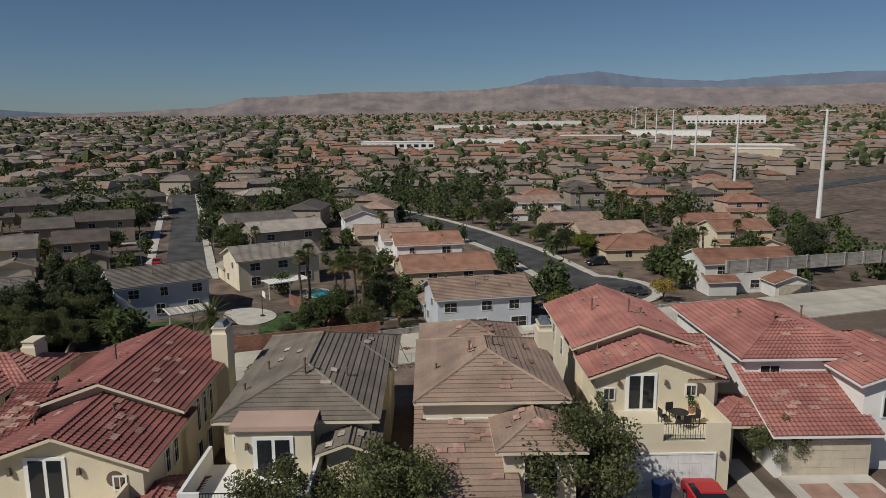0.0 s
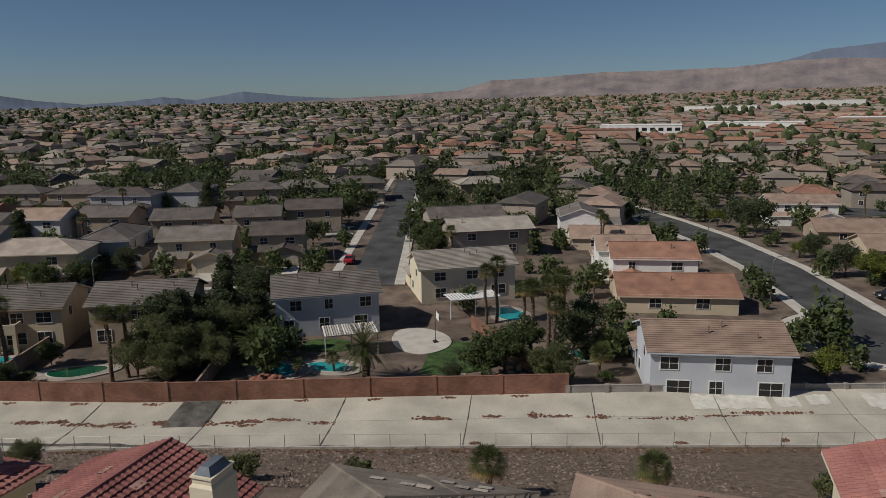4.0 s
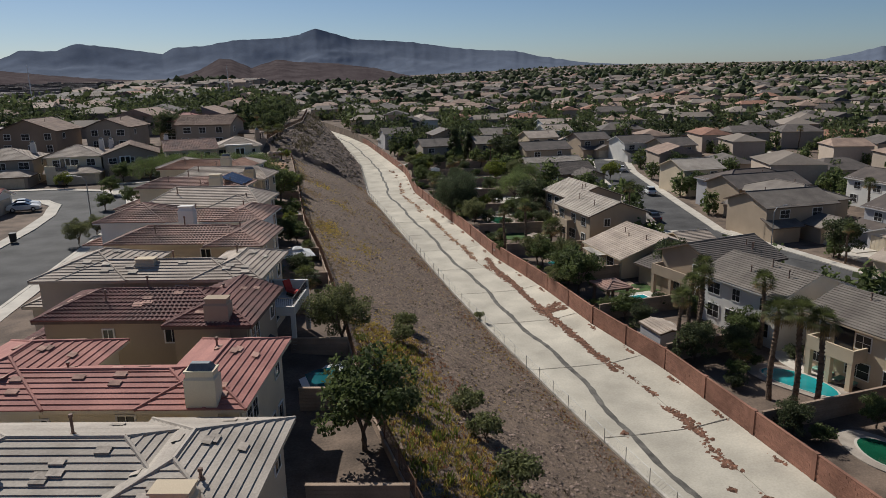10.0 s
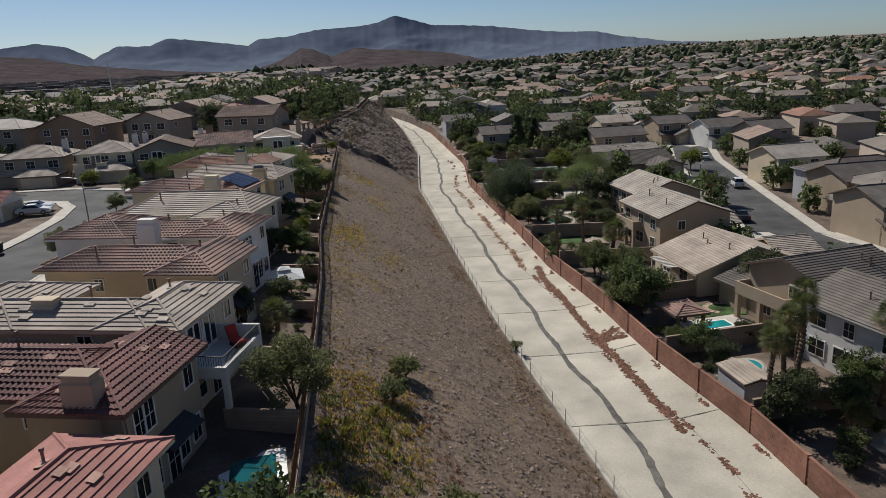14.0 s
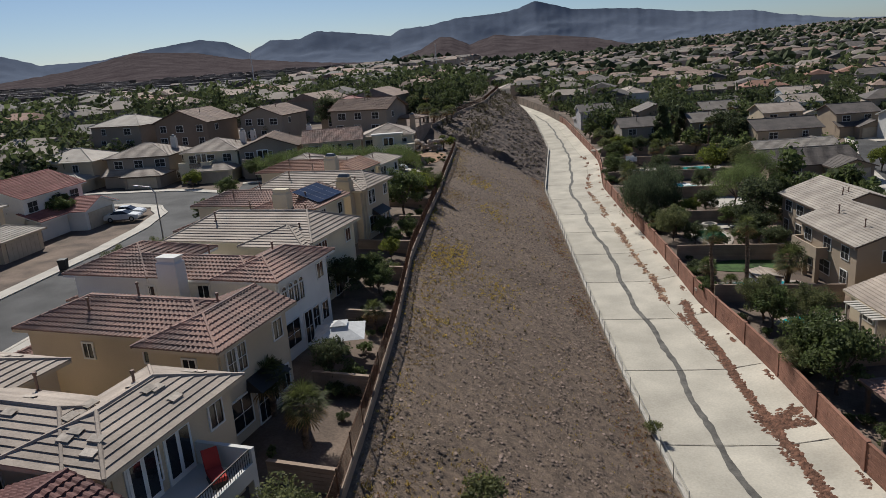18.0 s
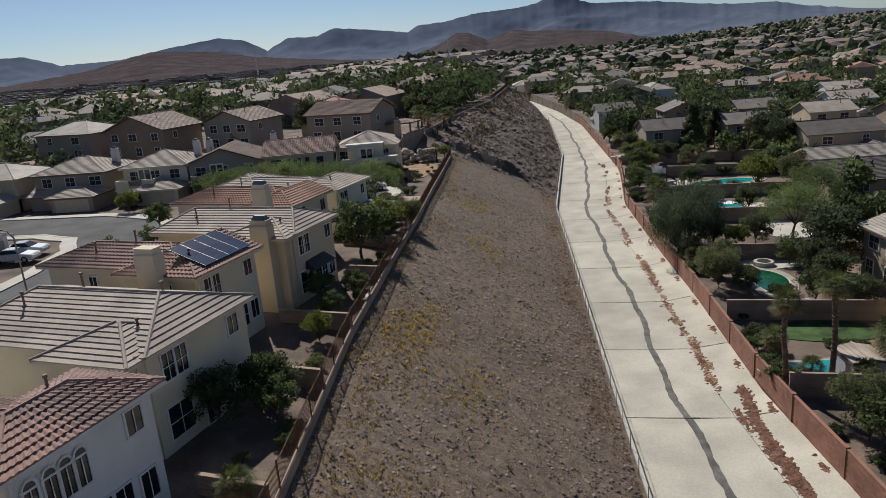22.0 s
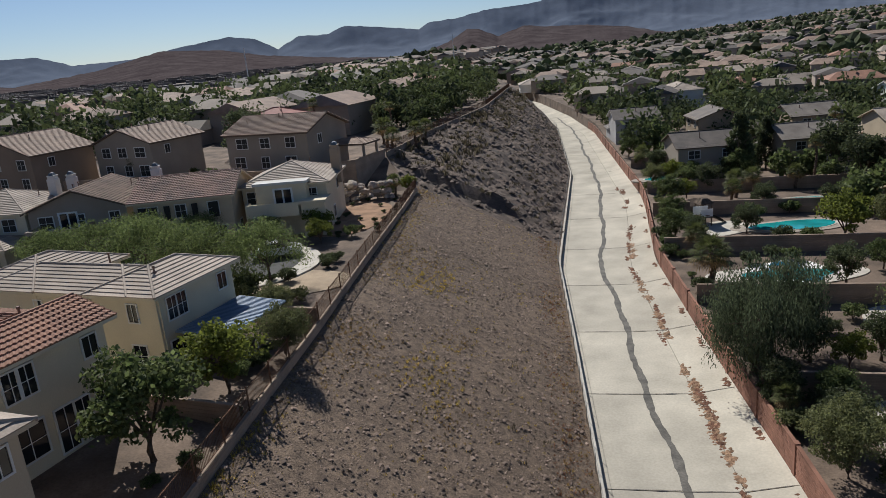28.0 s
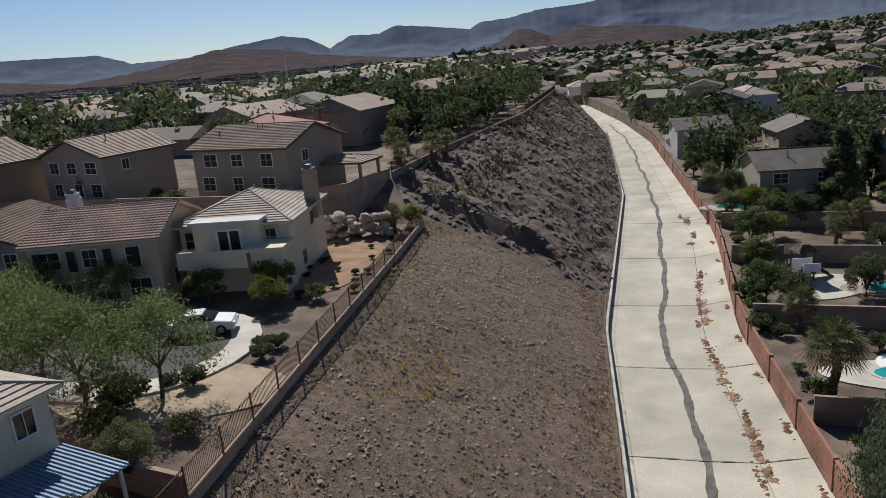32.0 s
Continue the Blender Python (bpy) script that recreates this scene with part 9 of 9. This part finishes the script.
# tiled ramada and porches on posts
def ramada(x, y, z, rz, w, d, h, tile, paint, words):
    rm = thing("ramada", x, y, z, rz, words, "ramada")
    for sx in (-w / 2 + 0.15, w / 2 - 0.15):
        for sy in (-d / 2 + 0.15, d / 2 - 0.15):
            part("post", MB().box(sx - 0.14, sx + 0.14, sy - 0.14, sy + 0.14, 0, h), paint, rm)
    pol, rid, gab = slopes(-w / 2, w / 2, -d / 2, d / 2, h, "hip", 0.25, 0.3)
    add_roof(rm, pol, rid, tile, 1, 9.0)
    part("beam", MB().box(-w / 2, w / 2, -d / 2, d / 2, h - 0.3, h - 0.02), paint, rm)


ramada(46.9, 80.9, right_z(81), 8, 2.9, 3.5, 2.35, "mixed", M_BROWN, "brown-tiled ramada on dark posts beside a pool")
ramada(-3.4, 183.4, 12.3, -12, 6.0, 4.0, 2.9, "tan", STUCCO["taupe"], "tan-tiled porch on stucco posts above the hillside")
# grey lattice cover behind the one-storey house
slat_cover(51.2, 95.0, right_z(95), -84, 4.8, 2.8, 2.3, "pale grey patio cover behind a one-storey house", 9, M_CONC2)
# red lounge chair and small table on the balcony
lc = thing("lounge_chair", 11.2, 56.6, 9.4 + 3.0, 40, "red cushioned lounge chair on a balcony", "chair")
M_REDCLOTH = mat("red_cushion", (0.45, 0.05, 0.04), 0.9, 0.1)
part("seat", MB().box(-0.3, 0.3, -0.5, 0.5, 0.25, 0.4, taper=0.03), M_REDCLOTH, lc)
part("backrest", MB().box(-0.3, 0.3, 0.0, 0.14, 0.0, 0.8, m=Matrix.Translation((0, 0.42, 0.35)) @ pose(0, 0, 0, -25, 0, 0)), M_REDCLOTH, lc)
part("frame", MB().box(-0.32, 0.32, -0.45, 0.5, 0.0, 0.25, taper=0.05), M_IRON, lc)
# play set, basketball hoop
for x, y, z, rz in ((69.0, 6.0, right_z(6) + 0.05, 200), (40.9, 173.8, right_z(174) + 0.05, 190)):
    bh = thing("basketball_hoop", x, y, z, rz, "portable basketball hoop on a pale court", "basketball hoop")
    part("base", MB().box(-0.4, 0.4, -0.3, 0.3, 0, 0.2, taper=0.05), M_IRON, bh)
    part("pole", MB().tube([(0, 0, 0.1), (0, 0, 3.2)], [0.05, 0.05], 8), M_IRON, bh)
    part("backboard", MB().box(-0.7, 0.7, 0.3, 0.34, 2.9, 3.8), M_WHITE, bh)
    part("rim", MB().tube([(0, 0.58, 3.05), (0, 0.58, 3.08)], [0.23, 0.23], 12), M_RUST, bh)
ps = thing("play_set", 41.8, 180.6, right_z(183), 20, "brown wooden play set with a slide", "play set")
for sx in (-0.7, 0.7):
    for sy in (-0.7, 0.7):
        part("post", MB().box(sx - 0.06, sx + 0.06, sy - 0.06, sy + 0.06, 0, 2.9), M_BARK, ps)
part("platform", MB().box(-0.8, 0.8, -0.8, 0.8, 1.35, 1.45), M_BARK, ps)
part("canopy", MB().box(-0.95, 0.95, -0.95, 0.95, 2.9, 3.5, taper=0.6), M_BARK, ps)
part("slide", MB().box(0.7, 3.2, -0.3, 0.3, 0.0, 0.1, m=Matrix.Translation((0.15, 0, 1.62)) @ pose(0, 0, 0, 0, 29, 0)), M_IRON, ps)
# loungers by the first pool
for k in range(4):
    lg = thing("sun_lounger", 58.2 + 0.2 * k, 58.8 - 1.2 * k, right_z(58) + 0.1, 20, "pale green sun lounger by the pool", "lounger", "pool loungers")
    part("bed", MB().box(-0.9, 0.5, -0.3, 0.3, 0.25, 0.33), mat("mint_fabric", (0.25, 0.45, 0.36), 0.8, 0.05), lg)
    part("backrest", MB().box(0.5, 1.1, -0.3, 0.3, 0.25, 0.33, m=Matrix.Translation((0.23, 0, -0.18)) @ pose(0, 0, 0, 0, -30, 0)), MATS["mint_fabric"], lg)
    part("legs", MB().box(-0.8, 0.5, -0.25, 0.25, 0, 0.25, taper=0.05), M_METAL, lg)


# masts and street poles
def mast(x, y, z, h, r, words, arm=False):
    m = thing("mast", x, y, z, 0, words, "mast", "masts")
    part("pole", MB().tube([(0, 0, -0.5), (0, 0, h)], [r, r * 0.45], 10), M_POLE, m)
    if arm:
        part("crossarm", MB().box(-2.2, 2.2, -0.12, 0.12, h - 0.4, h - 0.1, m=pose(0, 0, 0, 0, 0, 60)), M_POLE, m)


M_POLE = mat("white_pole", (0.66, 0.65, 0.63), 0.55, 0.05)
mast(156, -163, flat_z(156, -163), 34, 0.8, "tall white steel power pole by a road", True)
for x, y, h in ((262, -205, 34), (370, -250, 34), (480, -297, 34), (590, -343, 34), (700, -390, 34), (820, -440, 34), (950, -500, 34)):
    mast(x, y, flat_z(x, y), h, 0.7, "distant white steel power pole in a line", True)
mast(-63.4, 659, 12, 25, 0.5, "thin pale mast above the houses")
mast(-172, 519, 12, 26, 0.5, "thin pale mast above the houses")


def street_lamp(x, y, rz):
    s = thing("street_lamp", x, y, flat_z(x, y), rz, "grey street lamp with a curved arm", "street lamp", "street lamps")
    part("pole", MB().tube([(0, 0, 0), (0, 0, 6.4), (0.5, 0, 7.0), (1.8, 0, 7.2)], [0.09, 0.07, 0.05, 0.04], 8), M_METAL, s)
    part("lamp_head", MB().box(1.7, 2.3, -0.12, 0.12, 7.12, 7.25, taper=0.02), M_METAL, s)


for x, y, rz in ((112, 31, -80), (118, 17.5, 100), (79, 58, 0), (78, 96, 10), (94, -42, -90), (130, -41, -90), (-13, 62, 180), (-17, 104, 180), (72, 137, 0)):
    street_lamp(x, y, rz)


# commercial buildings and dense red roofs far to one side
def big_box(x, y, rz, w, d, h, paint, words, stripe=None, rows=1):
    b = thing("building", x, y, flat_z(x, y), rz, words, "building", "far buildings")
    part("wall", MB().box(-w / 2, w / 2, -d / 2, d / 2, -0.5, h), STUCCO[paint], b)
    part("parapet", MB().box(-w / 2 - 0.2, w / 2 + 0.2, -d / 2 - 0.2, d / 2 + 0.2, h, h + 0.6), STUCCO["white"] if not stripe else TILE[stripe], b)
    for r_ in range(rows):
        for k in range(int(w / 6)):
            a = -w / 2 + 3 + k * 6
            part("window", MB().box(a - 1.8, a + 1.8, -d / 2 - 0.08, -d / 2 + 0.1, 1 + r_ * 4, 3.4 + r_ * 4), M_GLASS, b)


for q in ((560, -90, -100, 60, 30, 9, "white", "white two-storey office building far off", None, 2), (520, -60, -95, 40, 24, 8, "pink", "low building with a red tiled roof", "terra", 1), (440, -330, -120, 70, 35, 8, "tan", "low tan shopping building far off", None, 1), (380, -300, -120, 30, 20, 9, "sand", "sand-coloured stucco corner building", None, 1),
          (700, -420, -125, 90, 40, 9, "white", "long white store building far off", None, 1), (900, -620, -125, 110, 60, 18, "pale", "tall pale hotel block far off", None, 3), (640, -300, -120, 60, 30, 8, "brown", "dark brown shopping building", None, 1), (760, -330, -120, 70, 30, 8, "pink", "low reddish shopping centre building", "terra", 1), (1000, -260, -110, 90, 50, 10, "white", "white warehouse far off", None, 1), (1100, -420, -115, 120, 60, 12, "pale", "pale warehouse far off", None, 1), (620, -190, -112, 80, 30, 7, "white", "long white store with a flat roof", None, 1)):
    big_box(*q[:7], q[7], q[8], q[9])
